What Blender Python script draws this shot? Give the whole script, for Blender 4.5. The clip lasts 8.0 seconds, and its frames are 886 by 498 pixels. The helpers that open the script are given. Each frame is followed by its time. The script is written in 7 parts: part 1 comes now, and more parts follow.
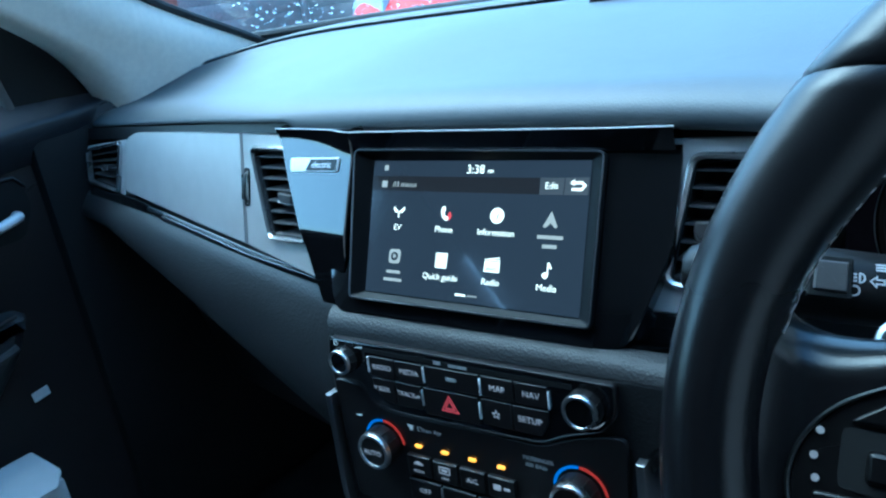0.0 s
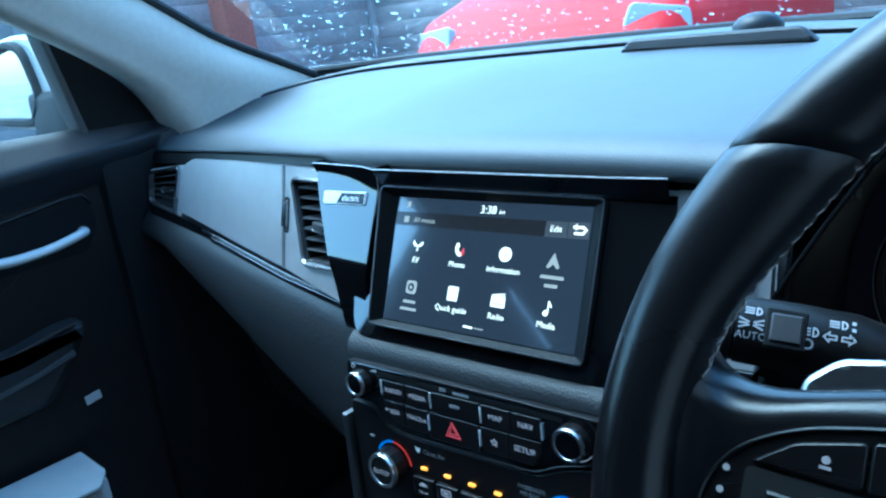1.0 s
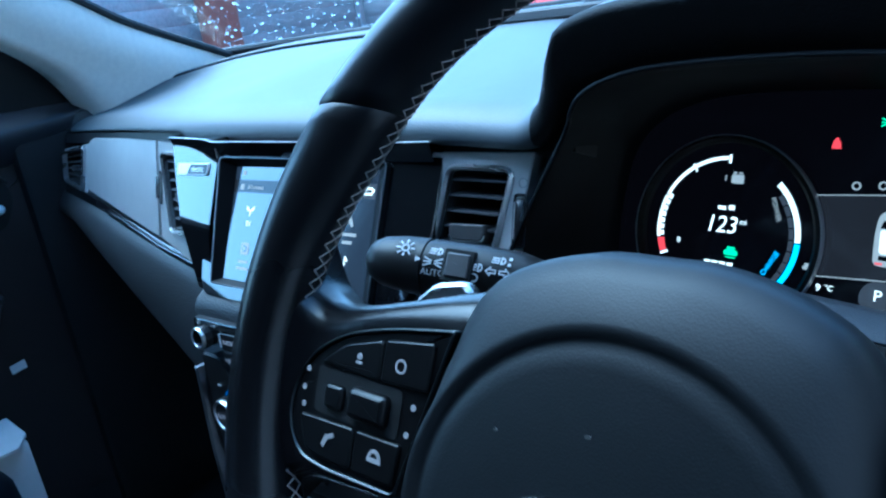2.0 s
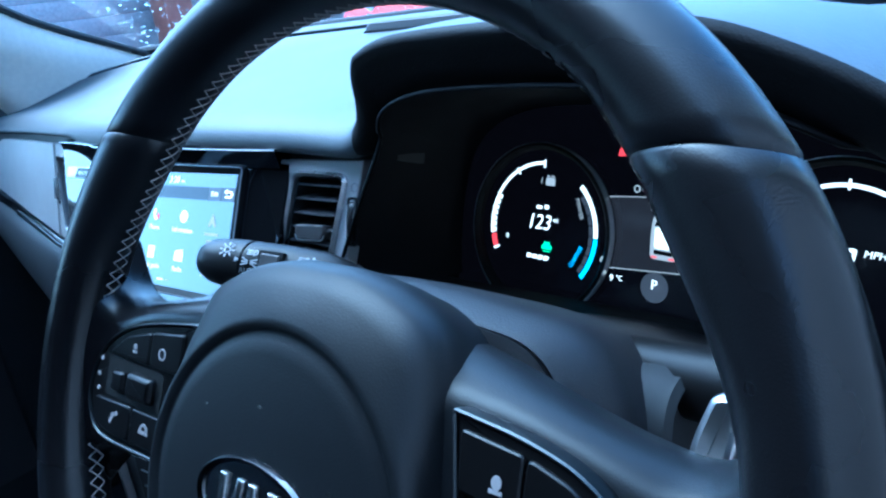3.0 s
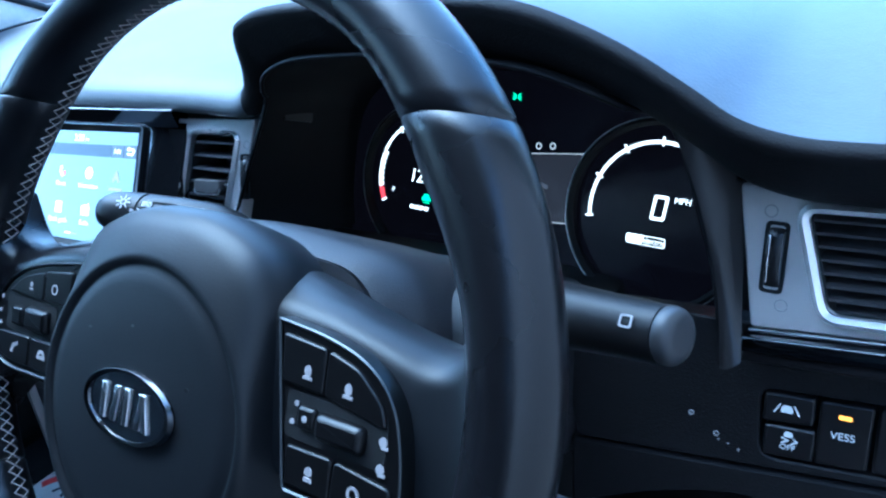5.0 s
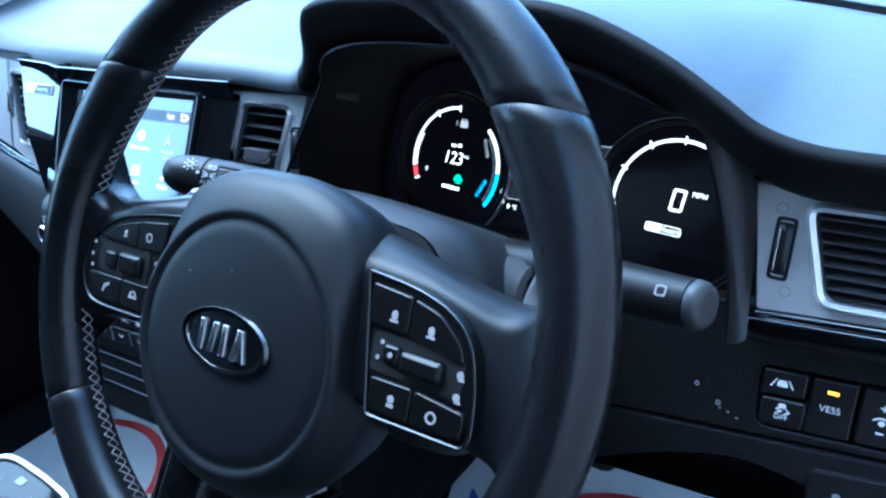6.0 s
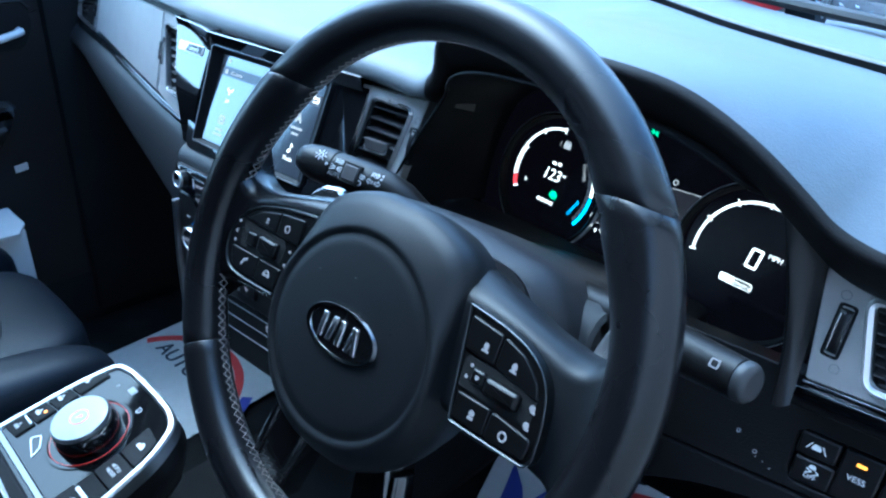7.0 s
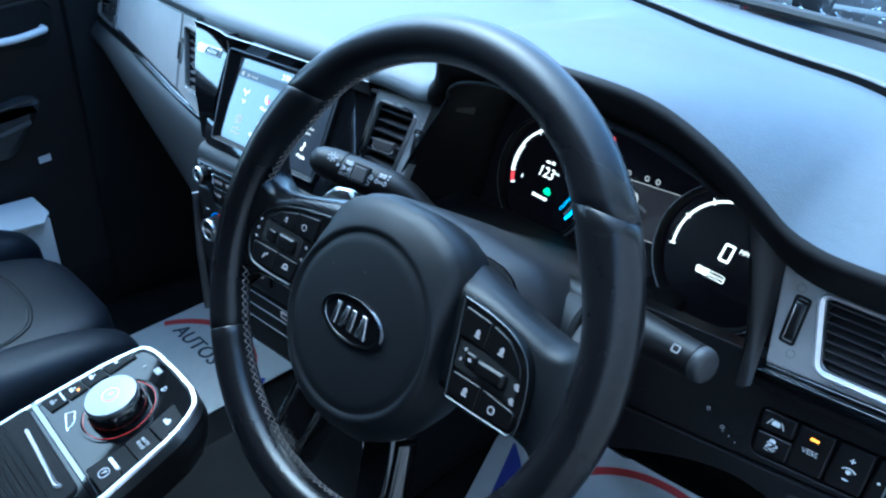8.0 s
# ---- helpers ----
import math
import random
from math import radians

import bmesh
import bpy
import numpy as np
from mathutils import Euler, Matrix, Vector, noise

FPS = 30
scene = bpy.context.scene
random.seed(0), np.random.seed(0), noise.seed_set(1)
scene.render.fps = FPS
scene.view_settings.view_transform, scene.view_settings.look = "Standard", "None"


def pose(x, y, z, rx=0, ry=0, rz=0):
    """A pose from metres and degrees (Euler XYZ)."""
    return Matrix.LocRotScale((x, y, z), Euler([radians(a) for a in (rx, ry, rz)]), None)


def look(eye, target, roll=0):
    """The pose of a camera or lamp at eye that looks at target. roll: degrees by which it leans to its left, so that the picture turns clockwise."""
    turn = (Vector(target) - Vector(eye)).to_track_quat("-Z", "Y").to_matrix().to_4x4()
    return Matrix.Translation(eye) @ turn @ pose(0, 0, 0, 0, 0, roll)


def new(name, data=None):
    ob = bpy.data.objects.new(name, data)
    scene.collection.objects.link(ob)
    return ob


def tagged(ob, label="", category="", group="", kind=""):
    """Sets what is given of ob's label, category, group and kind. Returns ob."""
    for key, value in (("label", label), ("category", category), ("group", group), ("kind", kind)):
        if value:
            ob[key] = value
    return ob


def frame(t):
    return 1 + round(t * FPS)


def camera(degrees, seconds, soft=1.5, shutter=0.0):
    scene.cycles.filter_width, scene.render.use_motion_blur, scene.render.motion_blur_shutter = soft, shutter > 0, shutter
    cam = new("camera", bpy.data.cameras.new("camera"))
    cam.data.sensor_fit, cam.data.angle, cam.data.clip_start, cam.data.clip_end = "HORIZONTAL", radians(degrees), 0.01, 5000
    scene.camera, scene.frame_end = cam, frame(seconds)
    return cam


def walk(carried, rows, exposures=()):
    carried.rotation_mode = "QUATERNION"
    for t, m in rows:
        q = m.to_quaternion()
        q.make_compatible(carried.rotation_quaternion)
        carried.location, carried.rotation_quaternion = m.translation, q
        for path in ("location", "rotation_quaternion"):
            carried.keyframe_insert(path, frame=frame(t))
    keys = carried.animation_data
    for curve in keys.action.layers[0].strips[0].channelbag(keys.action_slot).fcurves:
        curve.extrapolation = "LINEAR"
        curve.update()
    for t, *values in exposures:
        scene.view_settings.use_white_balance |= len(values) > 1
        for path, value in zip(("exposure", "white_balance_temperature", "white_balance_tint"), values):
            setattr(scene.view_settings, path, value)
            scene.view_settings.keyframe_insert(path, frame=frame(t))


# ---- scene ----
cam = camera(61.9, 8.0, soft=2.3)
PATH = [
    (0, (0.2760, -0.2132, 1.1221), (-0.9264, 1.2412, 0.4596), -8.51),
    (0.5, (0.2761, -0.2261, 1.1353), (-1.0659, 1.1313, 0.5381), -8.44),
    (1, (0.3232, -0.2156, 1.1318), (-1.0097, 1.1639, 0.5657), -6.96),
    (1.5, (0.3868, -0.1754, 1.1045), (-0.9397, 1.2001, 0.5142), -6.84),
    (2, (0.4695, -0.1594, 1.1148), (-0.8594, 1.2006, 0.4945), -8.35),
    (2.2, (0.5039, -0.1534, 1.1258), (-0.7869, 1.2344, 0.4874), -7.62),
    (3.3, (0.5898, -0.1336, 1.1276), (-0.6568, 1.2619, 0.4213), -8.63),
    (3.5, (0.5989, -0.1332, 1.1270), (-0.6396, 1.2424, 0.3694), -8.58),
    (4, (0.6157, -0.1269, 1.1199), (-0.5691, 1.2735, 0.3230), -7.74),
    (4.2, (0.6323, -0.1324, 1.1248), (-0.5184, 1.2982, 0.3316), -7.26),
    (5.3, (0.6477, -0.1736, 1.1435), (-0.4605, 1.2927, 0.3550), -7.06),
    (5.5, (0.6468, -0.1908, 1.1498), (-0.4525, 1.2824, 0.3615), -6.66),
    (6, (0.6479, -0.2142, 1.1535), (-0.4347, 1.2473, 0.3217), -3.41),
    (6.5, (0.6614, -0.2229, 1.1848), (-0.4040, 1.2372, 0.3286), -2.74),
    (7, (0.6611, -0.2522, 1.2193), (-0.5426, 1.0405, 0.2811), 3.21),
    (7.5, (0.6671, -0.2500, 1.2488), (-0.6274, 0.9729, 0.3385), -3.59),
    (8, (0.6969, -0.2836, 1.2562), (-0.5030, 0.9816, 0.2767), 3.12),
]
walk(cam, [(t, look(eye, target, roll)) for t, eye, target, roll in PATH], exposures=[(0.0, 2.27, 4080, -19), (1.0, 2.27, 4000, -17), (2.0, 2.25, 3850, -12), (3.5, 2.68, 3850, -7), (6.0, 2.86, 4130, -5), (8.0, 2.62, 4260, -9)])

# ---- light ----
world = bpy.data.worlds.new("sky")
scene.world = world
world.use_nodes = True
wn = world.node_tree.nodes
sky = wn.new("ShaderNodeTexSky")
sky.sky_type = "NISHITA"
sky.sun_disc = False
sky.sun_elevation, sky.sun_rotation = radians(62), radians(-92)
sky.air_density, sky.dust_density, sky.ozone_density = 1.0, 4.0, 2.5
world.node_tree.links.new(sky.outputs[0], wn["Background"].inputs[0])
wn["Background"].inputs[1].default_value = 0.15
sun = new("sun", bpy.data.lights.new("sun", "SUN"))
sun.data.energy, sun.data.angle, sun.data.color = 0.5, radians(130), (1.0, 0.98, 0.95)
sun.matrix_world = look((-5.5, 1.2, 5.7), (0, 0, 1))


# ---- materials ----
GLOW = 0.3


def material(name, color, rough=0.5, metal=0.0, vary=0.12, scale=60, bump=0.0, bump_scale=900, spec=0.5, coat=0.0, emit=None, power=1.0):
    m = bpy.data.materials.new(name)
    m.use_nodes = True
    nt, b = m.node_tree, m.node_tree.nodes["Principled BSDF"]
    add = nt.nodes.new
    b.inputs["Roughness"].default_value = rough
    b.inputs["Metallic"].default_value = metal
    b.inputs["Specular IOR Level"].default_value = spec
    b.inputs["Coat Weight"].default_value = coat
    b.inputs["Coat Roughness"].default_value = 0.04
    b.inputs["Base Color"].default_value = (*color, 1)
    if vary or bump:
        co = add("ShaderNodeTexCoord")
    if vary:
        n1, n2, mix, ramp = add("ShaderNodeTexNoise"), add("ShaderNodeTexNoise"), add("ShaderNodeMix"), add("ShaderNodeMapRange")
        n1.inputs["Scale"].default_value, n2.inputs["Scale"].default_value = scale / 8, scale * 4
        n1.inputs["Detail"].default_value = 5
        mix.inputs[0].default_value = 0.4
        nt.links.new(co.outputs["Object"], n1.inputs["Vector"])
        nt.links.new(co.outputs["Object"], n2.inputs["Vector"])
        nt.links.new(n1.outputs[0], mix.inputs[2])
        nt.links.new(n2.outputs[0], mix.inputs[3])
        ramp.inputs[1].default_value, ramp.inputs[2].default_value = 0.3, 0.7
        ramp.inputs[3].default_value, ramp.inputs[4].default_value = 1 - vary, 1 + vary
        nt.links.new(mix.outputs[0], ramp.inputs[0])
        tint = add("ShaderNodeMix")
        tint.data_type, tint.blend_type = "RGBA", "MULTIPLY"
        tint.inputs[0].default_value = 1.0
        tint.inputs[6].default_value = (*color, 1)
        nt.links.new(ramp.outputs[0], tint.inputs[7])
        nt.links.new(tint.outputs[2], b.inputs["Base Color"])
        r2 = add("ShaderNodeMapRange")
        r2.inputs[1].default_value, r2.inputs[2].default_value = 0.3, 0.7
        r2.inputs[3].default_value, r2.inputs[4].default_value = max(rough * (1 - vary), 0.02), min(rough * (1 + vary), 1)
        nt.links.new(n1.outputs[0], r2.inputs[0])
        nt.links.new(r2.outputs[0], b.inputs["Roughness"])
    if bump:
        v, bp = add("ShaderNodeTexVoronoi"), add("ShaderNodeBump")
        v.inputs["Scale"].default_value = bump_scale
        bp.inputs["Strength"].default_value, bp.inputs["Distance"].default_value = bump, 0.0006
        nt.links.new(co.outputs["Object"], v.inputs["Vector"])
        nt.links.new(v.outputs["Distance"], bp.inputs["Height"])
        nt.links.new(bp.outputs[0], b.inputs["Normal"])
    if emit:
        b.inputs["Emission Color"].default_value = (*emit, 1)
        b.inputs["Emission Strength"].default_value = power * GLOW
    return m


def pane_glass(name, tint, gloss_rough=0.0):
    m = bpy.data.materials.new(name)
    m.use_nodes = True
    nt = m.node_tree
    nt.nodes.remove(nt.nodes["Principled BSDF"])
    tr, gl, mx, fr, pw, ad = (nt.nodes.new(k) for k in ("ShaderNodeBsdfTransparent", "ShaderNodeBsdfGlossy", "ShaderNodeMixShader", "ShaderNodeLayerWeight", "ShaderNodeMath", "ShaderNodeMath"))
    tr.inputs[0].default_value = (*tint, 1)
    gl.inputs["Roughness"].default_value = gloss_rough
    fr.inputs["Blend"].default_value = 0.5
    pw.operation, ad.operation = "POWER", "MULTIPLY_ADD"
    pw.inputs[1].default_value = 5.0
    ad.inputs[1].default_value, ad.inputs[2].default_value = 0.85, 0.045
    nt.links.new(fr.outputs["Facing"], pw.inputs[0])
    nt.links.new(pw.outputs[0], ad.inputs[0])
    nt.links.new(ad.outputs[0], mx.inputs[0])
    nt.links.new(tr.outputs[0], mx.inputs[1])
    nt.links.new(gl.outputs[0], mx.inputs[2])
    nt.links.new(mx.outputs[0], nt.nodes["Material Output"].inputs[0])
    return m


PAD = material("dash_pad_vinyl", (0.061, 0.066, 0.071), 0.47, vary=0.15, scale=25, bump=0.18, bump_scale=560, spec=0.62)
LOWPAD = material("lower_dash_vinyl", (0.026, 0.026, 0.027), 0.5, vary=0.15, scale=25, bump=0.45, bump_scale=420)
COWL = material("column_cowl_plastic", (0.013, 0.0125, 0.014), 0.5, vary=0.16, scale=40, bump=0.16, bump_scale=1100, spec=0.4)
STACK = material("centre_stack_vinyl", (0.0105, 0.0102, 0.011), 0.5, vary=0.15, scale=25, bump=0.5, bump_scale=520, spec=0.34)
SCUFF = material("pale_scuff", (0.06, 0.058, 0.055), 0.7, vary=0.1)
PLASTIC = material("black_grained_plastic", (0.02, 0.017, 0.016), 0.5, vary=0.18, scale=40, bump=0.4, bump_scale=750)
SLAT = material("black_slat_plastic", (0.045, 0.043, 0.043), 0.42, vary=0.1, scale=50)
SMOOTH = material("black_satin_plastic", (0.008, 0.007, 0.007), 0.36, vary=0.15, scale=50, spec=0.42)
BELT = material("dark_belt_vinyl", (0.011, 0.012, 0.016), 0.5, vary=0.15, scale=25, bump=0.25, bump_scale=560)
DOORSKIN = material("dark_door_plastic", (0.010, 0.008, 0.008), 0.55, vary=0.2, scale=40, bump=0.3, bump_scale=750, spec=0.4)
# darker, duller copy of the dash pad: shade on the hood front as colour
PADSHADE = material("shaded_pad_front", (0.007, 0.0065, 0.007), 0.62, vary=0.16, scale=40, bump=0.3, bump_scale=750, spec=0.2)
CONSOLE = material("gloss_console_lacquer", (0.004, 0.004, 0.0045), 0.05, vary=0.1, scale=20, spec=0.28)
BEZEL = material("dark_bezel_plastic", (0.003, 0.003, 0.0035), 0.45, vary=0.1, scale=50, spec=0.14)
PADKEY = material("black_switch_plastic", (0.0042, 0.004, 0.0042), 0.3, vary=0.12, scale=50, spec=0.26)
GRILLE = material("perforated_grille", (0.014, 0.0145, 0.016), 0.8, vary=0.35, scale=260, bump=0.8, bump_scale=420, spec=0.15)
MATTE = material("black_matte_liner", (0.008, 0.008, 0.008), 0.75, vary=0.2, scale=40, spec=0.25)
PIANO = material("piano_black_lacquer", (0.004, 0.004, 0.0045), 0.03, vary=0.0, coat=1.0, spec=0.7)
SILVER = material("satin_silver_trim", (0.54, 0.525, 0.505), 0.40, metal=0.45, vary=0.08, scale=12, bump=0.06, bump_scale=2500)
BRIGHT = material("bright_silver_trim", (0.92, 0.91, 0.9), 0.28, metal=0.15, vary=0.06, scale=40)
SATIN = material("satin_chrome", (0.66, 0.65, 0.64), 0.28, metal=1.0, vary=0.1, scale=40)
CAPMETAL = material("selector_cap_metal", (0.24, 0.25, 0.265), 0.34, metal=0.9, vary=0.06, scale=20)
PADMETAL = material("dull_pad_metal", (0.055, 0.058, 0.06), 0.36, metal=1.0, vary=0.1, scale=40)
VENTMETAL = material("polished_vent_metal", (0.95, 0.94, 0.93), 0.33, metal=0.85, vary=0.05, scale=40)
PADPRINT = material("dim_switch_legend", (0.22, 0.21, 0.21), 0.5, vary=0.0, emit=(1.0, 0.85, 0.85), power=0.07)
GUNMETAL = material("gunmetal_trim", (0.2, 0.2, 0.21), 0.3, metal=1.0, vary=0.1, scale=40)
DARKCHROME = material("bright_silver_trim", (0.82, 0.81, 0.8), 0.24, metal=0.55, vary=0.06, scale=40)
CHROME = material("dark_chrome", (0.11, 0.11, 0.115), 0.22, metal=1.0, vary=0.1, scale=40)
LEATHER = material("black_wheel_leather", (0.0055, 0.0052, 0.006), 0.28, vary=0.2, scale=60, bump=0.07, bump_scale=1500, spec=0.45)
SEAT = material("black_seat_leather", (0.0052, 0.0072, 0.0118), 0.46, vary=0.2, scale=30, bump=0.3, bump_scale=700, spec=0.28)
HUBSKIN = material("airbag_cover_vinyl", (0.0062, 0.0068, 0.0082), 0.48, vary=0.14, scale=30, bump=0.08, bump_scale=1300, spec=0.36)
THREAD = material("light_grey_thread", (0.32, 0.29, 0.27), 0.8, vary=0.15, scale=200)
PILLAR = material("grey_pillar_cloth", (0.74, 0.70, 0.60), 0.85, vary=0.1, scale=30, bump=0.3, bump_scale=900)
DARKPILLAR = material("dark_grey_post_cloth", (0.10, 0.095, 0.09), 0.7, vary=0.1, scale=30)
STALK = material("stalk_plastic", (0.007, 0.0065, 0.0065), 0.42, vary=0.1, scale=50, spec=0.24)
KNEE = material("knee_panel_plastic", (0.006, 0.0056, 0.006), 0.6, vary=0.18, scale=40, bump=0.4, bump_scale=750, spec=0.22)
LINING = material("roof_lining_cloth", (0.30, 0.29, 0.27), 0.9, vary=0.1, scale=30, bump=0.3, bump_scale=900)
CARPET = material("black_carpet", (0.01, 0.01, 0.01), 0.95, vary=0.3, scale=120, bump=0.6, bump_scale=900, spec=0.1)
PAPER = material("white_paper", (0.54, 0.55, 0.54), 0.8, vary=0.06, scale=14)
CARD = material("white_card", (0.7, 0.7, 0.69), 0.7, vary=0.05, scale=10)
INKBLUE = material("blue_print", (0.05, 0.06, 0.33), 0.7, vary=0.1)
INKRED = material("red_print", (0.45, 0.04, 0.04), 0.7, vary=0.1)
INKBLACK = material("dark_print", (0.02, 0.03, 0.05), 0.7, vary=0.1)
WHITEPAINT = material("white_car_paint", (0.75, 0.75, 0.75), 0.25, vary=0.04, coat=0.8)
REDPAINT = material("red_car_paint", (0.55, 0.012, 0.018), 0.5, vary=0.08, scale=4, spec=0.2)
RUBBER = material("black_rubber", (0.02, 0.02, 0.02), 0.7, vary=0.2)
# emission holds the backlight plus the sky haze reflected in the screen
DISPLAY = material("display_glass", (0.004, 0.005, 0.006), 0.1, vary=0.0, spec=1.0, emit=(0.54, 0.56, 0.70), power=0.056, coat=1.0)
# faint emission also lifts the black face as lens haze would
LCD = material("cluster_lcd", (0.003, 0.003, 0.004), 0.12, vary=0.0, emit=(0.4, 0.3, 0.42), power=0.003, spec=0.3)
UIGREY = material("ui_grey_field", (0.03, 0.03, 0.032), 0.12, vary=0.0, emit=(0.8, 0.7, 0.7), power=0.06)
UIBAND = material("ui_dark_band", (0.006, 0.006, 0.007), 0.12, vary=0.0, emit=(0.8, 0.65, 0.65), power=0.02)
UIWHITE = material("ui_white", (0.1, 0.1, 0.1), 0.3, vary=0.0, emit=(1.0, 0.82, 0.62), power=1.5)
UIDIM = material("ui_dim", (0.05, 0.05, 0.05), 0.3, vary=0.0, emit=(1.0, 0.82, 0.66), power=0.4)
UIRED = material("ui_red", (0.05, 0.01, 0.01), 0.3, vary=0.0, emit=(1.0, 0.05, 0.05), power=1.0)
HAZARD = material("hazard_red", (0.25, 0.03, 0.03), 0.4, vary=0.0, emit=(1.0, 0.10, 0.12), power=0.35)
UIGREEN = material("ui_green", (0.01, 0.05, 0.02), 0.3, vary=0.0, emit=(0.05, 0.9, 0.3), power=0.9)
UICYAN = material("ui_cyan", (0.01, 0.04, 0.05), 0.3, vary=0.0, emit=(0.05, 0.62, 0.95), power=1.1)
AMBER = material("amber_lamp", (0.1, 0.04, 0.0), 0.3, vary=0.0, emit=(1.0, 0.30, 0.02), power=2.0)
PRINT = material("white_legend", (0.6, 0.6, 0.6), 0.5, vary=0.0, emit=(1.0, 0.97, 0.97), power=0.12)
STALKPRINT = material("pale_legend", (0.42, 0.42, 0.43), 0.55, vary=0.0)
DIMPRINT = material("grey_legend", (0.3, 0.3, 0.3), 0.5, vary=0.0)
WARM = material("backlit_legend", (0.3, 0.27, 0.27), 0.5, vary=0.0, emit=(1.0, 0.85, 0.85), power=0.16)
ORANGERING = material("red_orange_ring", (0.40, 0.03, 0.02), 0.3, vary=0.0, emit=(1.0, 0.06, 0.04), power=0.22)
BLUERING = material("blue_ring", (0.02, 0.1, 0.4), 0.4, vary=0.0, emit=(0.05, 0.35, 1.0), power=0.25)
WOOD = material("weathered_fence_timber", (0.38, 0.345, 0.32), 0.8, vary=0.35, scale=8)
POST = material("red_brown_brick", (0.3, 0.11, 0.07), 0.8, vary=0.3, scale=6)
GROUND = material("wet_asphalt", (0.05, 0.05, 0.05), 0.45, vary=0.35, scale=6)
TILES = material("mirror_silver", (0.85, 0.86, 0.88), 0.02, metal=1.0, vary=0.0)
HEADLAMP = material("headlamp_lens", (0.4, 0.42, 0.44), 0.08, vary=0.05, coat=1.0)
GLASS = pane_glass("window_glass", (0.93, 0.96, 0.95))
DARKGLASS = material("dark_window", (0.015, 0.018, 0.02), 0.05, vary=0.0, coat=1.0)
DROP = material("rain_drop", (0.85, 0.9, 0.95), 0.03, vary=0.0, spec=0.8)
DROP.node_tree.nodes["Principled BSDF"].inputs["Transmission Weight"].default_value = 1.0
DROP.node_tree.nodes["Principled BSDF"].inputs["IOR"].default_value = 1.33


# ---- building helpers ----
def frame3(o, u, n):
    n = Vector(n).normalized()
    u = Vector(u)
    u = (u - n * u.dot(n)).normalized()
    v = n.cross(u)
    m = Matrix((u, v, n)).transposed().to_4x4()
    m.translation = Vector(o)
    return m


def on(m, x, z):
    """Local (a, b) of the point of the frame's plane with world x and z."""
    o, u, v = m.translation, m.col[0].xyz, m.col[1].xyz
    d = u.x * v.z - v.x * u.z
    px, pz = x - o.x, z - o.z
    return ((px * v.z - v.x * pz) / d, (u.x * pz - px * u.z) / d)


def thing(name, label, category, at=(0, 0, 0), group="", kind=""):
    ob = new(name)
    ob.location = at
    return tagged(ob, label, category, group, kind)


def part(name, bm, mat, parent=None, label="", flat=False, angle=38):
    me = bpy.data.meshes.new(name)
    bmesh.ops.recalc_face_normals(bm, faces=bm.faces[:])
    bm.to_mesh(me)
    bm.free()
    me.materials.append(mat)
    if not flat:
        me.set_sharp_from_angle(angle=radians(angle))
        me.polygons.foreach_set("use_smooth", [len(p.vertices) < 5 for p in me.polygons])
    ob = new(name, me)
    if parent:
        ob.parent = parent
        if not parent.parent:
            ob.matrix_parent_inverse = Matrix.Translation(-parent.location)
    return tagged(ob, label)


def rounded(pts, r, seg=5):
    out, n = [], len(pts)
    for i in range(n):
        p, a, b = Vector(pts[i]), Vector(pts[i - 1]), Vector(pts[(i + 1) % n])
        ri = r[i] if isinstance(r, (list, tuple)) else r
        da, db = (a - p), (b - p)
        k = min(ri, da.length * 0.48, db.length * 0.48)
        s, e = p + da.normalized() * k, p + db.normalized() * k
        for j in range(seg + 1):
            t = j / seg
            out.append(tuple(s * (1 - t) ** 2 + p * 2 * t * (1 - t) + e * t * t))
    return out


def inset(pts, d):
    n = len(pts)
    area = sum(pts[i][0] * pts[(i + 1) % n][1] - pts[(i + 1) % n][0] * pts[i][1] for i in range(n))
    sgn = 1 if area > 0 else -1
    out = []
    for i in range(n):
        a, p, b = Vector(pts[i - 1]), Vector(pts[i]), Vector(pts[(i + 1) % n])
        e1, e2 = p - a, b - p
        if e1.length < 1e-9 or e2.length < 1e-9:
            e1 = e2 = b - a
        n1, n2 = Vector((-e1.y, e1.x)).normalized(), Vector((-e2.y, e2.x)).normalized()
        m = n1 + n2
        m = m.normalized() / max(m.normalized().dot(n1), 0.5) if m.length > 1e-6 else n1
        out.append(tuple(p + m * d * sgn))
    return out


def loop(bm, pts, z, m):
    return [bm.verts.new(m @ Vector((p[0], p[1], z))) for p in pts]


def bridge(bm, a, b, closed=True):
    n = len(a)
    for i in range(n if closed else n - 1):
        j = (i + 1) % n
        bm.faces.new((a[i], a[j], b[j], b[i]))


def slab(pts, z0, z1, m, bev=0.0, bm=None):
    bm = bm or bmesh.new()
    rings = [loop(bm, pts, z0, m)]
    if bev:
        rings += [loop(bm, pts, z1 - bev, m), loop(bm, inset(pts, bev * 0.35), z1 - bev * 0.35, m), loop(bm, inset(pts, bev), z1, m)]
    else:
        rings.append(loop(bm, pts, z1, m))
    for a, b in zip(rings, rings[1:]):
        bridge(bm, a, b)
    bm.faces.new(rings[0])
    bm.faces.new(rings[-1])
    return bm


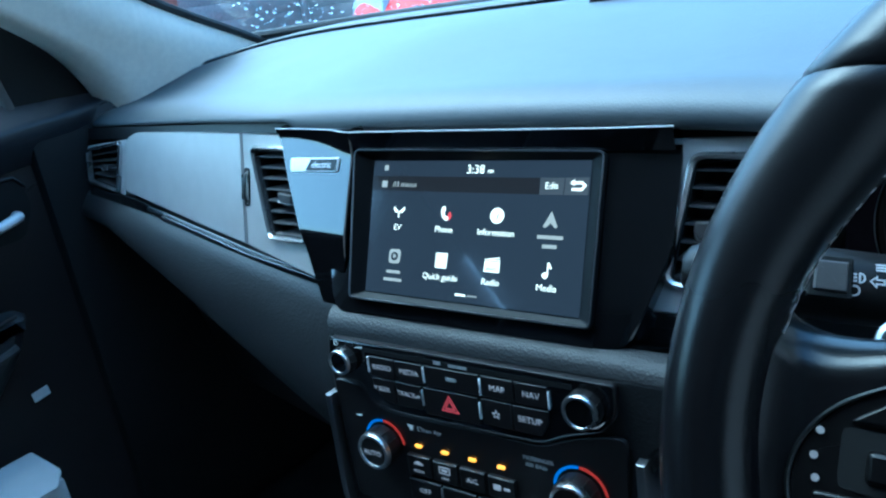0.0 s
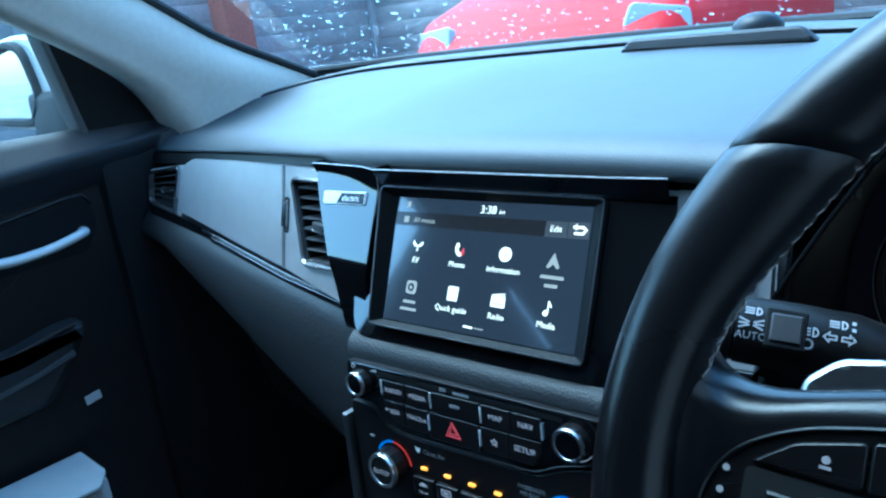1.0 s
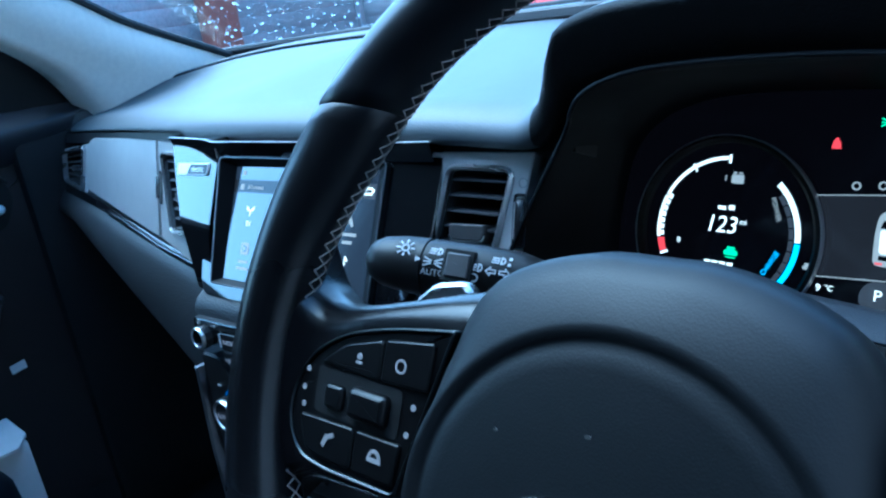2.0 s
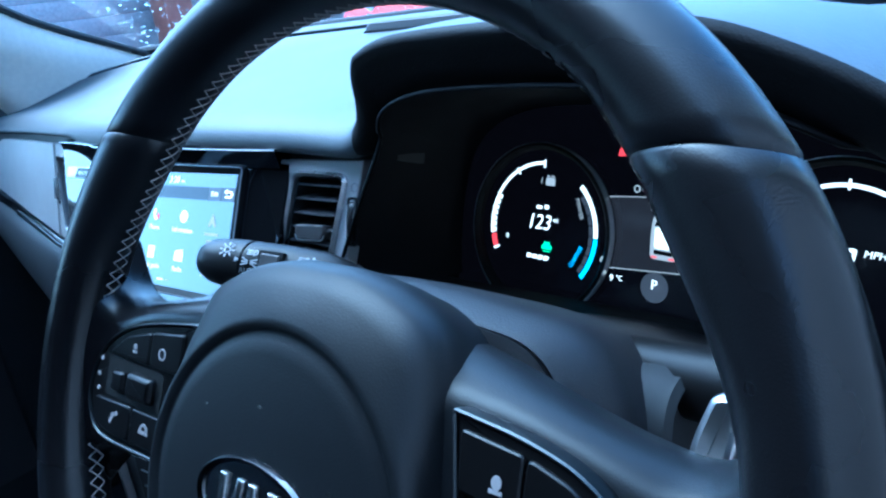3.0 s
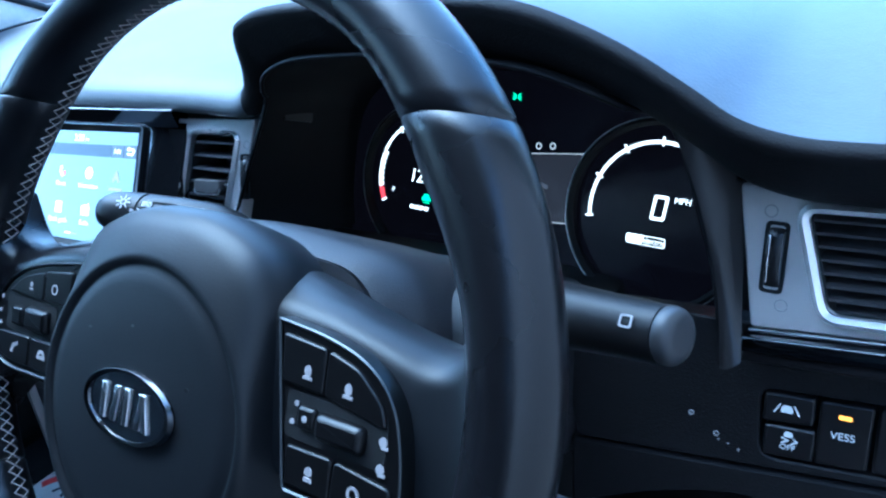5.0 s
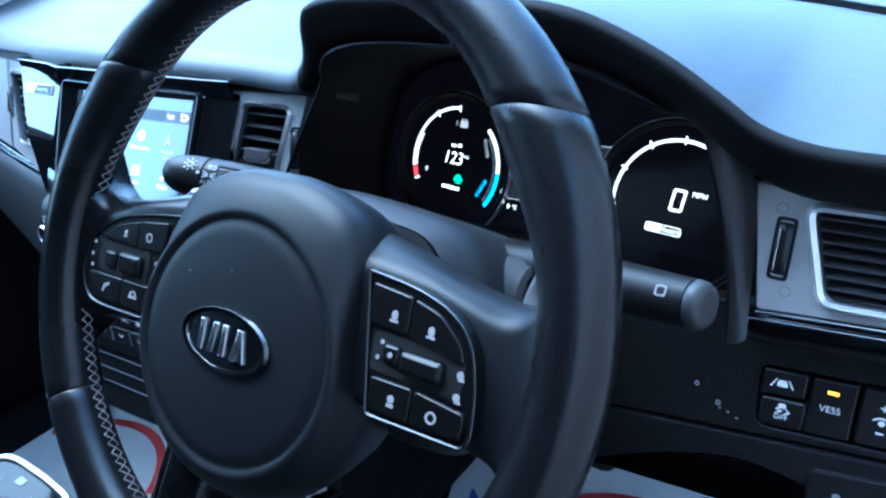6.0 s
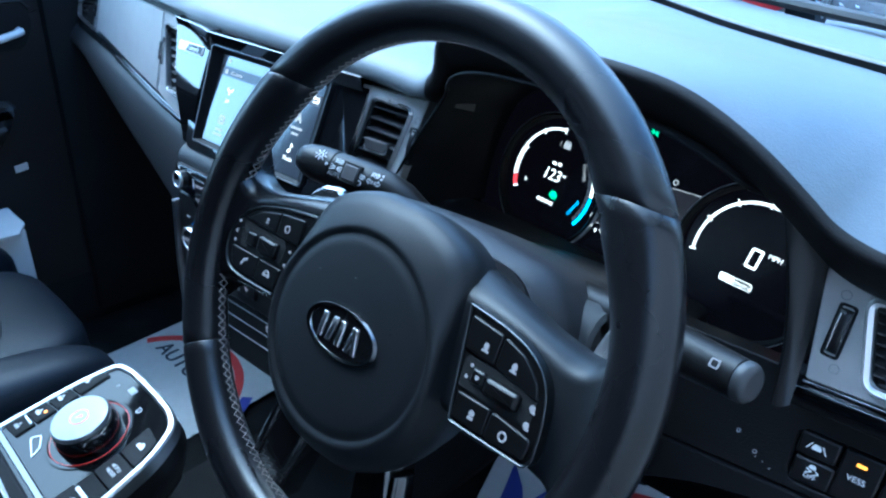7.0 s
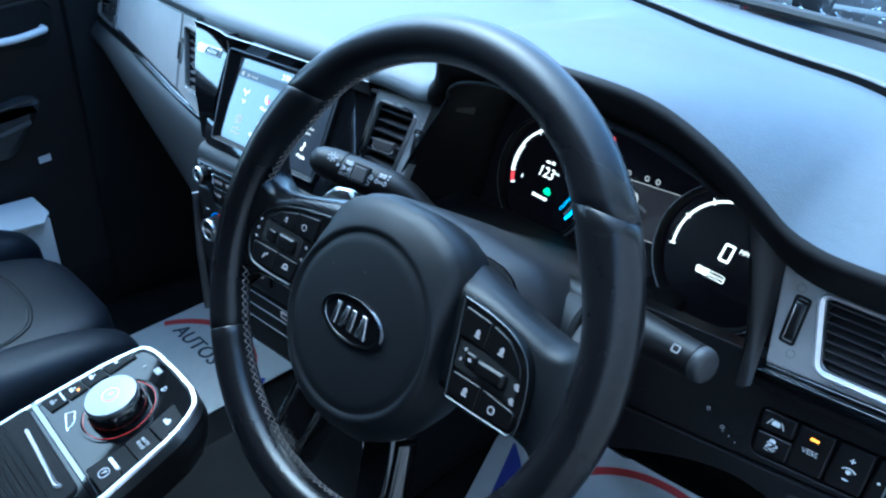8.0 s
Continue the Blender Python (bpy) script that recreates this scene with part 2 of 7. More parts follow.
def ring(outer, inner, z0, z1, m, bev=0.0, bm=None):
    bm = bm or bmesh.new()
    o0, i0 = loop(bm, outer, z0, m), loop(bm, inner, z0, m)
    if bev:
        seq = [o0, loop(bm, outer, z1 - bev, m), loop(bm, inset(outer, bev), z1, m), loop(bm, inset(inner, -bev), z1, m), loop(bm, inner, z1 - bev, m), i0]
    else:
        seq = [o0, loop(bm, outer, z1, m), loop(bm, inner, z1, m), i0]
    for a, b in zip(seq, seq[1:] + seq[:1]):
        bridge(bm, a, b)
    return bm


def rect(cx, cy, w, h):
    return [(cx - w / 2, cy - h / 2), (cx + w / 2, cy - h / 2), (cx + w / 2, cy + h / 2), (cx - w / 2, cy + h / 2)]


def circle(cx, cy, r, n=32, ry=None, a0=0.0, a1=360.0):
    ry = ry or r
    full = abs(a1 - a0) >= 360
    k = n if full else n + 1
    return [(cx + r * math.cos(radians(a0 + (a1 - a0) * i / n)), cy + ry * math.sin(radians(a0 + (a1 - a0) * i / n))) for i in range(k)]


def arc(cx, cy, r0, r1, a0, a1, n=24):
    return circle(cx, cy, r1, n, a0=a0, a1=a1) + circle(cx, cy, r0, n, a0=a1, a1=a0)


def lathe(profile, m, seg=32, sx=1.0, sy=1.0):
    bm = bmesh.new()
    rings = [loop(bm, circle(0, 0, r * sx, seg, ry=r * sy), z, m) for r, z in profile]
    for a, b in zip(rings, rings[1:]):
        bridge(bm, a, b)
    bm.faces.new(rings[0])
    bm.faces.new(rings[-1])
    return bm


def sweep(path, radii, seg=16, closed=False, bm=None, up=(0, 0, 1), flat=1.0):
    """A tube along points; radii one or per point; flat squeezes it along up."""
    bm = bm or bmesh.new()
    path = [Vector(p) for p in path]
    n = len(path)
    rings = []
    for i, p in enumerate(path):
        a, b = path[i - 1] if (i or closed) else p, path[(i + 1) % n] if (i < n - 1 or closed) else p
        d = (b - a).normalized()
        s = d.cross(Vector(up)).normalized()
        w = s.cross(d)
        r = radii[i] if isinstance(radii, (list, tuple)) else radii
        rings.append([bm.verts.new(p + s * (r * math.cos(2 * math.pi * k / seg)) + w * (r * flat * math.sin(2 * math.pi * k / seg))) for k in range(seg)])
    for a, b in zip(rings, rings[1:]):
        bridge(bm, a, b)
    if closed:
        bridge(bm, rings[-1], rings[0])
    else:
        bm.faces.new(rings[0])
        bm.faces.new(rings[-1])
    return bm


def grid(rows, bm=None):
    bm = bm or bmesh.new()
    vs = [[bm.verts.new(p) for p in r] for r in rows]
    for a, b in zip(vs, vs[1:]):
        bridge(bm, a, b, closed=False)
    return bm


def box(lo, hi, bev=0.004, m=None, seg=2):
    bm = bmesh.new()
    bmesh.ops.create_cube(bm, size=1.0)
    for v in bm.verts:
        v.co = Vector([lo[i] + (v.co[i] + 0.5) * (hi[i] - lo[i]) for i in range(3)])
    if bev:
        bmesh.ops.bevel(bm, geom=bm.edges[:], offset=bev, segments=seg, profile=0.5, affect="EDGES")
    if m:
        bm.transform(m)
    return bm


def smooth_curve(ctrl, n):
    """Catmull-Rom through control points, n samples a span."""
    c = [Vector(p) for p in ctrl]
    c = [c[0] * 2 - c[1]] + c + [c[-1] * 2 - c[-2]]
    out = []
    for i in range(1, len(c) - 2):
        for k in range(n):
            t = k / n
            p0, p1, p2, p3 = c[i - 1], c[i], c[i + 1], c[i + 2]
            out.append(0.5 * (2 * p1 + (p2 - p0) * t + (2 * p0 - 5 * p1 + 4 * p2 - p3) * t * t + (3 * p1 - p0 - 3 * p2 + p3) * t ** 3))
    return out + [c[-2]]


def lettering(text, m, size, mat, parent, x=0.0, y=0.0, z=0.0, turn=0.0, name="lettering", slant=0.0, wide=1.0):
    cu = bpy.data.curves.new(name, "FONT")
    cu.body, cu.size, cu.align_x, cu.align_y, cu.shear = text, size, "CENTER", "CENTER", slant
    cu.extrude, cu.resolution_u = 0.00008, 3
    ob = bpy.data.objects.new(name, cu)
    scene.collection.objects.link(ob)
    me = bpy.data.meshes.new_from_object(ob.evaluated_get(bpy.context.evaluated_depsgraph_get()))
    bpy.data.objects.remove(ob)
    bm = bmesh.new()
    bm.from_mesh(me)
    bpy.data.meshes.remove(me)
    bm.transform(m @ pose(x, y, z, 0, 0, turn) @ Matrix.Diagonal((wide, 1, 1, 1)))
    return part(name, bm, mat, parent, flat=True)


def mark(shapes, m, mat, parent, z=0.0, name="symbol", thick=0.0003):
    """A flat symbol out of one or more outlines."""
    bm = bmesh.new()
    for pts in shapes:
        slab(pts, z, z + thick, m, bm=bm)
    return part(name, bm, mat, parent, flat=True)


def stroke(pts, w):
    """The outlines of a broken line of width w."""
    out = []
    for a, b in zip(pts, pts[1:]):
        a, b = Vector(a), Vector(b)
        d = (b - a).normalized()
        s = Vector((-d.y, d.x)) * w / 2
        d = d * w / 2
        out.append([tuple(a - d - s), tuple(b + d - s), tuple(b + d + s), tuple(a - d + s)])
    return out


def shifted(pts, dx, dy, k=1.0):
    return [(dx + p[0] * k, dy + p[1] * k) for p in pts]


# ---- the car's shell ----
def facing(o, fx, fz):
    """A frame on a face turned to the seats: fx and fz say how far it recedes along x and z."""
    return frame3(o, (1, fx, 0), (fx, -1, fz))


FL = facing((-0.396, 0.216, 0.963), -0.141, 0.25)
FLS = facing((-0.2805, 0.2107, 1.0093), -0.25, 0.24)
FM = facing((0.1509, 0.2155, 1.0086), 0.15, 0.35)
FR = facing((0.5814, 0.2116, 0.9375), -0.06, 0.22)
KN = facing((0.6168, 0.212, 0.8781), 0.05, 0.2)
PN = frame3((-0.032, 0.1791, 0.9602), (0.9989, 0.0459, 0.0138), (0.0347, -0.8909, 0.4528))
HU = frame3((-0.0096, 0.1274, 0.8535), (0.9986, 0.042, 0.0326), (0.0398, -0.9971, 0.0641))
GC = facing((0.375, 0.304, 0.945), -0.12, 0.27)
WH = frame3((0.376, -0.0017, 0.9866), (1, 0.0155, 0), (0.014, -math.cos(radians(25.2)), math.sin(radians(25.2))))
CO = frame3((0.005, -0.06, 0.672), (1, 0, 0), (0, -math.sin(radians(14)), math.cos(radians(14))))

shell = thing("car_shell", "dark interior shell of a parked car with floor and roof", "car body", (0, 0, 0.3), kind="structure")
part("floor", box((-0.78, -1.9, 0.30), (0.78, 0.95, 0.34), 0.01), CARPET, shell)
part("firewall", box((-0.78, 0.78, 0.34), (0.78, 0.82, 1.03), 0.01), CARPET, shell)
part("tunnel", box((-0.11, -1.8, 0.34), (0.13, 0.74, 0.46), 0.04), CARPET, shell)
part("rear_wall", box((-0.78, -1.9, 0.34), (0.78, -1.84, 1.55), 0.02), CARPET, shell)
for s in (-1, 1):
    part("sill", box((min(s * 0.72, s * 0.8), -0.9, 0.3), (max(s * 0.72, s * 0.8), 0.8, 0.46), 0.02), MATTE, shell)
part("front_side_panel", box((0.735, 0.19, 0.34), (0.78, 0.8, 1.0), 0.01), MATTE, shell)
part("rear_side_panel", box((0.73, -1.9, 0.34), (0.78, -0.86, 1.02), 0.01), MATTE, shell)
part("rear_side_panel", box((-0.78, -1.9, 0.34), (-0.73, -0.86, 1.02), 0.01), MATTE, shell)
for s in (-1, 1):
    a, b = sorted((s * 0.71, s * 0.78))
    part("centre_pillar", box((a, -0.68, 0.34), (b, -0.50, 1.52), 0.02), MATTE, shell)
    part("rear_window", box((min(s * 0.745, s * 0.75), -1.86, 1.0), (max(s * 0.745, s * 0.75), -0.58, 1.52), 0), DARKGLASS, shell, "dark privacy glass")
roof = tagged(part("ceiling", box((-0.72, -1.9, 1.5), (0.72, -0.185, 1.54), 0.015), LINING), "light grey cloth roof lining of the car", "ceiling", kind="structure")


def windscreen_pillar(side):
    low = smooth_curve([(-0.69, 0.345, 1.01), (-0.676, 0.296, 1.085), (-0.662, 0.2315, 1.136), (-0.650, 0.1156, 1.206), (-0.62, -0.12, 1.35), (-0.60, -0.36, 1.50)], 5)
    high = smooth_curve([(-0.668, 0.60, 1.062), (-0.664, 0.53, 1.094), (-0.660, 0.405, 1.147), (-0.650, 0.32, 1.193), (-0.62, 0.05, 1.357), (-0.60, -0.16, 1.52)], 5)
    rows = []
    for a, b in zip(low, high):
        o = [b, b.lerp(a, 0.2) + Vector((0.010, 0, -0.004)), b.lerp(a, 0.5) + Vector((0.015, 0, -0.003)), b.lerp(a, 0.8) + Vector((0.010, 0, 0)), a, a + Vector((-0.05, 0.0, 0.01)), b + Vector((-0.06, 0, 0.0))]
        rows.append([Vector((p.x * -side, p.y, p.z)) for p in smooth_curve(o + o[:1], 3)])
    line = [Vector((p.x * -side, p.y, p.z)) + Vector((0, 0.003, 0.003)) for p in high]
    tagged(part("windscreen_side_seal", sweep(line, 0.0065, 8), RUBBER), "black seal between the pillar and the windscreen", "seal", kind="structure")
    ob = part("windscreen_pillar", grid(rows), PILLAR, None, angle=60)
    return tagged(ob, "light grey cloth covered windscreen pillar trim", "pillar", kind="structure")


windscreen_pillar(-1.0)
windscreen_pillar(1.0)

# windscreen: a raked pane from the cowl to the roof
base = smooth_curve([(-0.69, 0.57, 1.095), (-0.45, 0.68, 1.098), (0, 0.73, 1.097), (0.45, 0.66, 1.09), (0.69, 0.55, 1.085)], 6)
head = smooth_curve([(-0.60, -0.155, 1.53), (-0.4, -0.175, 1.55), (0, -0.19, 1.555), (0.4, -0.175, 1.55), (0.60, -0.155, 1.53)], 6)
rows = [[a.lerp(b, k / 8) + Vector((0, 0, 0.05 * math.sin(k / 8 * math.pi))) for a, b in zip(base, head)] for k in range(9)]
screen = tagged(part("windscreen", grid(rows), GLASS, None), "clear windscreen glass wet with rain drops", "windscreen", kind="structure")
screen.visible_shadow = False
bm = sweep([p + Vector((0, -0.012, -0.004)) for p in base], 0.010, 8, flat=0.7)
tagged(part("windscreen_seal", bm, RUBBER), "black rubber seal along the foot of the windscreen", "seal", kind="structure")

# rain drops on the pane's outer side
rng = random.Random(5)
bm = bmesh.new()
for k in range(2300):
    i, j = rng.random() ** 1.6 * 4.5, rng.random() * (len(base) - 1.01)
    a, b = int(i), int(j)
    fi, fj = i - a, j - b
    p = (rows[a][b] * (1 - fi) + rows[a + 1][b] * fi) * (1 - fj) + (rows[a][b + 1] * (1 - fi) + rows[a + 1][b + 1] * fi) * fj
    nn = (rows[a + 1][b] - rows[a][b]).cross(rows[a][b + 1] - rows[a][b]).normalized()
    nn = nn if nn.z > 0 else -nn
    r = 0.0008 + 0.0024 * rng.random() ** 3
    m = frame3(p + nn * 0.0004, (1, 0, 0.001), nn)
    n = 7
    r1 = [bm.verts.new(m @ Vector((r * math.cos(6.283 * q / n) * (1 + 0.3 * rng.random()), r * math.sin(6.283 * q / n), 0))) for q in range(n)]
    r2 = [bm.verts.new(m @ Vector((0.75 * r * math.cos(6.283 * q / n), 0.75 * r * math.sin(6.283 * q / n), r * 0.4))) for q in range(n)]
    c = bm.verts.new(m @ Vector((0, 0, r * 0.55)))
    bridge(bm, r1, r2)
    for q in range(n):
        bm.faces.new((r2[q], r2[(q + 1) % n], c))
    bm.faces.new(r1)
drops = tagged(part("rain_drops", bm, DROP), "rain drops beading on the outside of the windscreen", "rain drops", kind="stuff")
drops.visible_shadow = False

# ---- dashboard ----
dash = thing("dashboard", "black grained dashboard with satin silver and gloss black trim", "dashboard", (0, 0.3, 0.8))

EDGE = smooth_curve([(-0.71, 0.287, 1.018), (-0.657, 0.272, 1.022), (-0.54, 0.25, 1.028), (-0.40, 0.228, 1.034), (-0.27, 0.207, 1.038), (-0.20, 0.198, 1.040), (-0.03, 0.198, 1.042), (0.118, 0.207, 1.040), (0.18, 0.207, 1.038), (0.203, 0.203, 1.041), (0.216, 0.196, 1.052), (0.228, 0.187, 1.064), (0.243, 0.180, 1.075), (0.268, 0.176, 1.082), (0.30, 0.175, 1.0845), (0.36, 0.174, 1.0850), (0.42, 0.175, 1.083), (0.455, 0.176, 1.078), (0.485, 0.177, 1.0675), (0.515, 0.177, 1.053), (0.543, 0.177, 1.0355), (0.563, 0.177, 1.0225), (0.585, 0.178, 1.0155), (0.61, 0.18, 1.0130), (0.66, 0.182, 1.013), (0.73, 0.185, 1.013)], 5)


def gap_line(x):
    """The seam across the dash top: its y and z."""
    f = abs(x) / 0.7
    if x < 0:
        return 0.635 - 0.12 * f ** 2 - 0.2 * f ** 12, 1.086 - 0.045 * f ** 12
    knots = smooth_curve([(0, 0.635, 0), (0.08, 0.628, 0), (0.16, 0.605, 0), (0.27, 0.562, 0), (0.36, 0.520, 0), (0.43, 0.492, 0), (0.49, 0.470, 0), (0.54, 0.442, 0), (0.59, 0.400, 0), (0.66, 0.345, 0), (0.75, 0.300, 0)], 4)
    k = max(i for i in range(len(knots) - 1) if knots[i].x <= x)
    a, b = knots[k], knots[k + 1]
    return a.y + (b.y - a.y) * (x - a.x) / (b.x - a.x), 1.086 - 0.013 * min(x / 0.3, 1) - 0.006 * max(x - 0.5, 0) / 0.2


rows = []
for dy, dz in ((0.075, -0.020), (0.03, -0.0185), (0.008, -0.017), (0.001, -0.0145)) + tuple((0.042 * (1 - math.cos(radians(a))) - 0.001, 0.022 * math.sin(radians(a)) - 0.010) for a in (0, 15, 30, 45, 60, 75, 90)):
    rows.append([p + Vector((0, dy, dz)) for p in EDGE])
VISOR = ((0.075, -0.020), (0.048, -0.019), (0.034, -0.017), (0.026, -0.0145), (0.019, -0.010), (0.011, 0.0), (0.004, 0.010), (-0.001, 0.0165), (0.0002, 0.0202), (0.005, 0.0222), (0.014, 0.0232))
for row, (dy, dz) in zip(rows, VISOR):
    # over the instruments and the outer vent the pad juts out above an undercut front
    for p, e in zip(row, EDGE):
        w = min(max((p.x - 0.190) / 0.05, 0), 1)
        p.xyz = p.lerp(e + Vector((0, dy, dz)), w)
for row in rows:
    # beside the screen the pad's lower lip is thin and leaves a dark gap above the fascia
    for p, e in zip(row, EDGE):
        w = min(max((-0.195 - p.x) / 0.02, 0), 1)
        p.z += 0.55 * w * max(e.z - p.z, 0)
top = rows[-1]
for k in range(1, 13):
    f = k / 12
    row = []
    for p in top:
        gy, gz = gap_line(p.x)
        e = f * f * (3 - 2 * f)
        side = max(-p.x - 0.25, 0) / 0.45
        g = f ** (1 + 0.9 * side)
        hump = max(p.z - 1.055, 0)
        z = p.z + (gz - p.z) * (e * 0.55 * (1 - side) + g * (0.45 + 0.55 * side) if hump < 0.01 else e)
        w = min(max((p.x - 0.205) / 0.06, 0), 1)
        z -= 0.006 * w * math.sin(f * math.pi)
        row.append(Vector((p.x, p.y + (gy - p.y) * f, z + 0.010 * (1 - min(side, 1)) * math.sin(f * math.pi))))
    rows.append(row)
rows.append([p + Vector((0, 0.004, -0.004)) for p in rows[-1]])
rows.append([p + Vector((0, 0.003, -0.02)) for p in rows[-1]])
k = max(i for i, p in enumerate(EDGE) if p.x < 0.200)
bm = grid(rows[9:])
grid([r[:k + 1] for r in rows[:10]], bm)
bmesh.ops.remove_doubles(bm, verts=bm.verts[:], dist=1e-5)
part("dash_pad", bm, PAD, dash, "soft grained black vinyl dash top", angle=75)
# same pad as the top; the shade under its edge is in the material
part("hood_front", grid([r[k:] for r in rows[:10]]), PADSHADE, dash, "front of the instrument hood, dash pad with its shade put into the colour", angle=75)

xs = [-0.71 + 0.02 * i for i in range(73)]
rows = []
for off, dz in ((0.000, -0.004), (0.001, 0.004), (0.004, 0.0062), (0.010, 0.007), (0.05, 0.009), (0.10, 0.008), (0.14, -0.004), (0.16, -0.03)):
    rows.append([Vector((x, gap_line(x)[0] + 0.012 + off, gap_line(x)[1] + dz)) for x in xs])
part("defroster_panel", grid(rows), PAD, dash, angle=75)
rows = [[Vector((x, gap_line(x)[0] + d, gap_line(x)[1] - 0.022)) for x in xs] for d in (-0.01, 0.03)]
part("seam_floor", grid(rows), BEZEL, dash)
rows = [[Vector((x, gap_line(x)[0] + 0.0115, gap_line(x)[1] + dz)) for x in xs] for dz in (-0.03, 0.0038)]
part("seam_lip", grid(rows), BEZEL, dash)

# raised display shroud and light sensor at the far edge of the dash top
bm = slab(rounded([(-0.100, 0), (0.100, 0), (0.086, 0.016), (-0.088, 0.016)], 0.006), -0.06, 0.0, frame3((0.010, 0.515, 1.084), (1, -0.02, 0), (0, -1, 0.3)), 0.004)
part("centre_speaker", bm, PLASTIC, dash)
bm = lathe([(0.026, 0), (0.026, 0.008), (0.02, 0.016), (0.01, 0.02), (0.001, 0.021)], pose(0.02, 0.62, 1.090), 24)
part("light_sensor", bm, SMOOTH, dash)
bm = slab(rounded([(-0.09, -0.03), (0.09, -0.045), (0.09, 0.03), (-0.06, 0.035)], 0.02), 0, 0.004, pose(0.605, 0.500, 1.0795, 2, 0, -32), 0.002)
part("speaker_grille", bm, GRILLE, dash, "perforated corner speaker grille")


def strip(m, top, z0, z1, drop, mat, name, parent, label="", bev=0.0015):
    """A trim that follows a line of (x, z) and hangs down from it."""
    up = [on(m, x, z) for x, z in top]
    dn = [(a, b - drop) for a, b in up]
    return part(name, slab(up + dn[::-1], z0, z1, m, bev), mat, parent, label)


FOOT = [(-0.585, 0.9425), (-0.50, 0.935), (-0.4367, 0.929), (-0.284, 0.9165), (-0.166, 0.9115)]
lid = [on(FL, x, z) for x, z in ((-0.566, 1.006), (-0.54, 1.0135), (-0.42, 1.018), (-0.303, 1.0205), (-0.2985, 0.9185), (-0.40, 0.9270), (-0.50, 0.9365), (-0.578, 0.9435))]
part("glovebox_fascia", slab(rounded(lid, [0.008, 0.01, 0.01, 0.001, 0.001, 0.01, 0.01, 0.006]), -0.012, 0.001, FL, 0.0015), SILVER, dash, "satin silver fascia panel")
LV = [on(FLS, x, z) for x, z in ((-0.2770, 1.0075), (-0.2100, 1.0115), (-0.1800, 0.9405), (-0.2450, 0.9335))]
sur = [on(FLS, x, z) for x, z in ((-0.3015, 1.0205), (-0.200, 1.0225), (-0.153, 0.9120), (-0.297, 0.9175))]
part("vent_surround", ring(rounded(sur, 0.002), rounded(LV, 0.007), -0.012, 0.001, FLS, 0.001), SILVER, dash, "satin silver vent surround")
strip(FL, [(-0.69, 0.9425), (-0.6, 0.940)] + [(x, z - 0.0015) for x, z in FOOT[1:]], -0.012, 0.002, 0.017, PIANO, "gloss_strip", dash, "gloss black trim strip")
strip(FL, [(-0.47, 0.9275), (-0.4367, 0.9252), (-0.294, 0.9125), (-0.160, 0.9080)], 0.0, 0.0055, 0.0070, CHROME, "chrome_strip", dash, "thin chrome strip")
under = [on(FL, x, z) for x, z in ((-0.70, 1.014), (-0.205, 1.033), (-0.21, 1.0225), (-0.30, 1.0205), (-0.42, 1.018), (-0.54, 1.0135), (-0.566, 1.006), (-0.70, 1.0))]
part("upper_lip", slab(under, -0.02, -0.004, FL), SMOOTH, dash)

# rolled lower dash under the strip
rows = []
prof = ((0.004, 0.012), (-0.003, 0.006), (-0.008, -0.004), (-0.013, -0.02), (-0.015, -0.038), (-0.012, -0.056), (-0.003, -0.072), (0.016, -0.086), (0.07, -0.095), (0.16, -0.10))
xs = [-0.70 + 0.02 * i for i in range(31)]
for dy, dz in prof:
    row = []
    for x in xs:
        f = (x + 0.70) / 0.56
        zt = 0.925 - 0.030 * f
        a, b = on(FL, x, zt)
        p = FL @ Vector((a, b, 0))
        k = max(0.12 + 2.07 * f, 0.4) if dz < 0 else 0.8
        row.append(Vector((x, p.y + dy * (1.0 + 0.2 * f) - 0.004 * math.sin(f * math.pi), zt + dz * k)))
    rows.append(row)
part("lower_dash", grid(rows), LOWPAD, dash, "rolled grained lower dashboard", angle=75)
part("glovebox", slab(rounded([(-0.30, -0.16), (0.24, -0.16), (0.25, 0.11), (-0.30, 0.11)], 0.02), -0.03, 0, frame3((-0.40, 0.30, 0.735), (0.984, -0.15, 0), (-0.16, -0.95, -0.25)), 0.006), PLASTIC, dash, "dark glovebox lid in shade")

# middle fascia beside the screen
MV = [on(FM, x, z) for x, z in ((0.1266, 1.0075), (0.1752, 1.0060), (0.1625, 0.9320), (0.1170, 0.9365))]
sur = [on(FM, x, z) for x, z in ((0.1100, 1.0185), (0.1900, 1.0175), (0.176, 0.917), (0.103, 0.919))]
part("vent_surround", ring(rounded(sur, 0.002), rounded(MV, 0.007), -0.012, 0.001, FM, 0.001), SILVER, dash, "satin silver vent surround")
part("upper_lip", slab([on(FM, x, z) for x, z in ((0.08, 1.036), (0.215, 1.036), (0.215, 1.0178), (0.08, 1.0190))], -0.04, -0.005, FM), SMOOTH, dash)
part("gloss_strip", slab([on(FM, x, z) for x, z in ((0.095, 0.919), (0.176, 0.917), (0.172, 0.897), (0.09, 0.899))], -0.02, 0.002, FM, 0.001), PIANO, dash)

# right-hand fascia
RV = [on(FR, x, z) for x, z in ((0.588, 0.9885), (0.712, 0.9935), (0.722, 0.9455), (0.603, 0.9375))]
sur = [on(FR, x, z) for x, z in ((0.5553, 0.9980), (0.735, 1.0055), (0.735, 0.9420), (0.5678, 0.9240))]
part("vent_surround", ring(rounded(sur, 0.003), rounded(RV, [0.009, 0.009, 0.012, 0.012]), -0.012, 0.001, FR, 0.001), SILVER, dash, "satin silver vent surround")
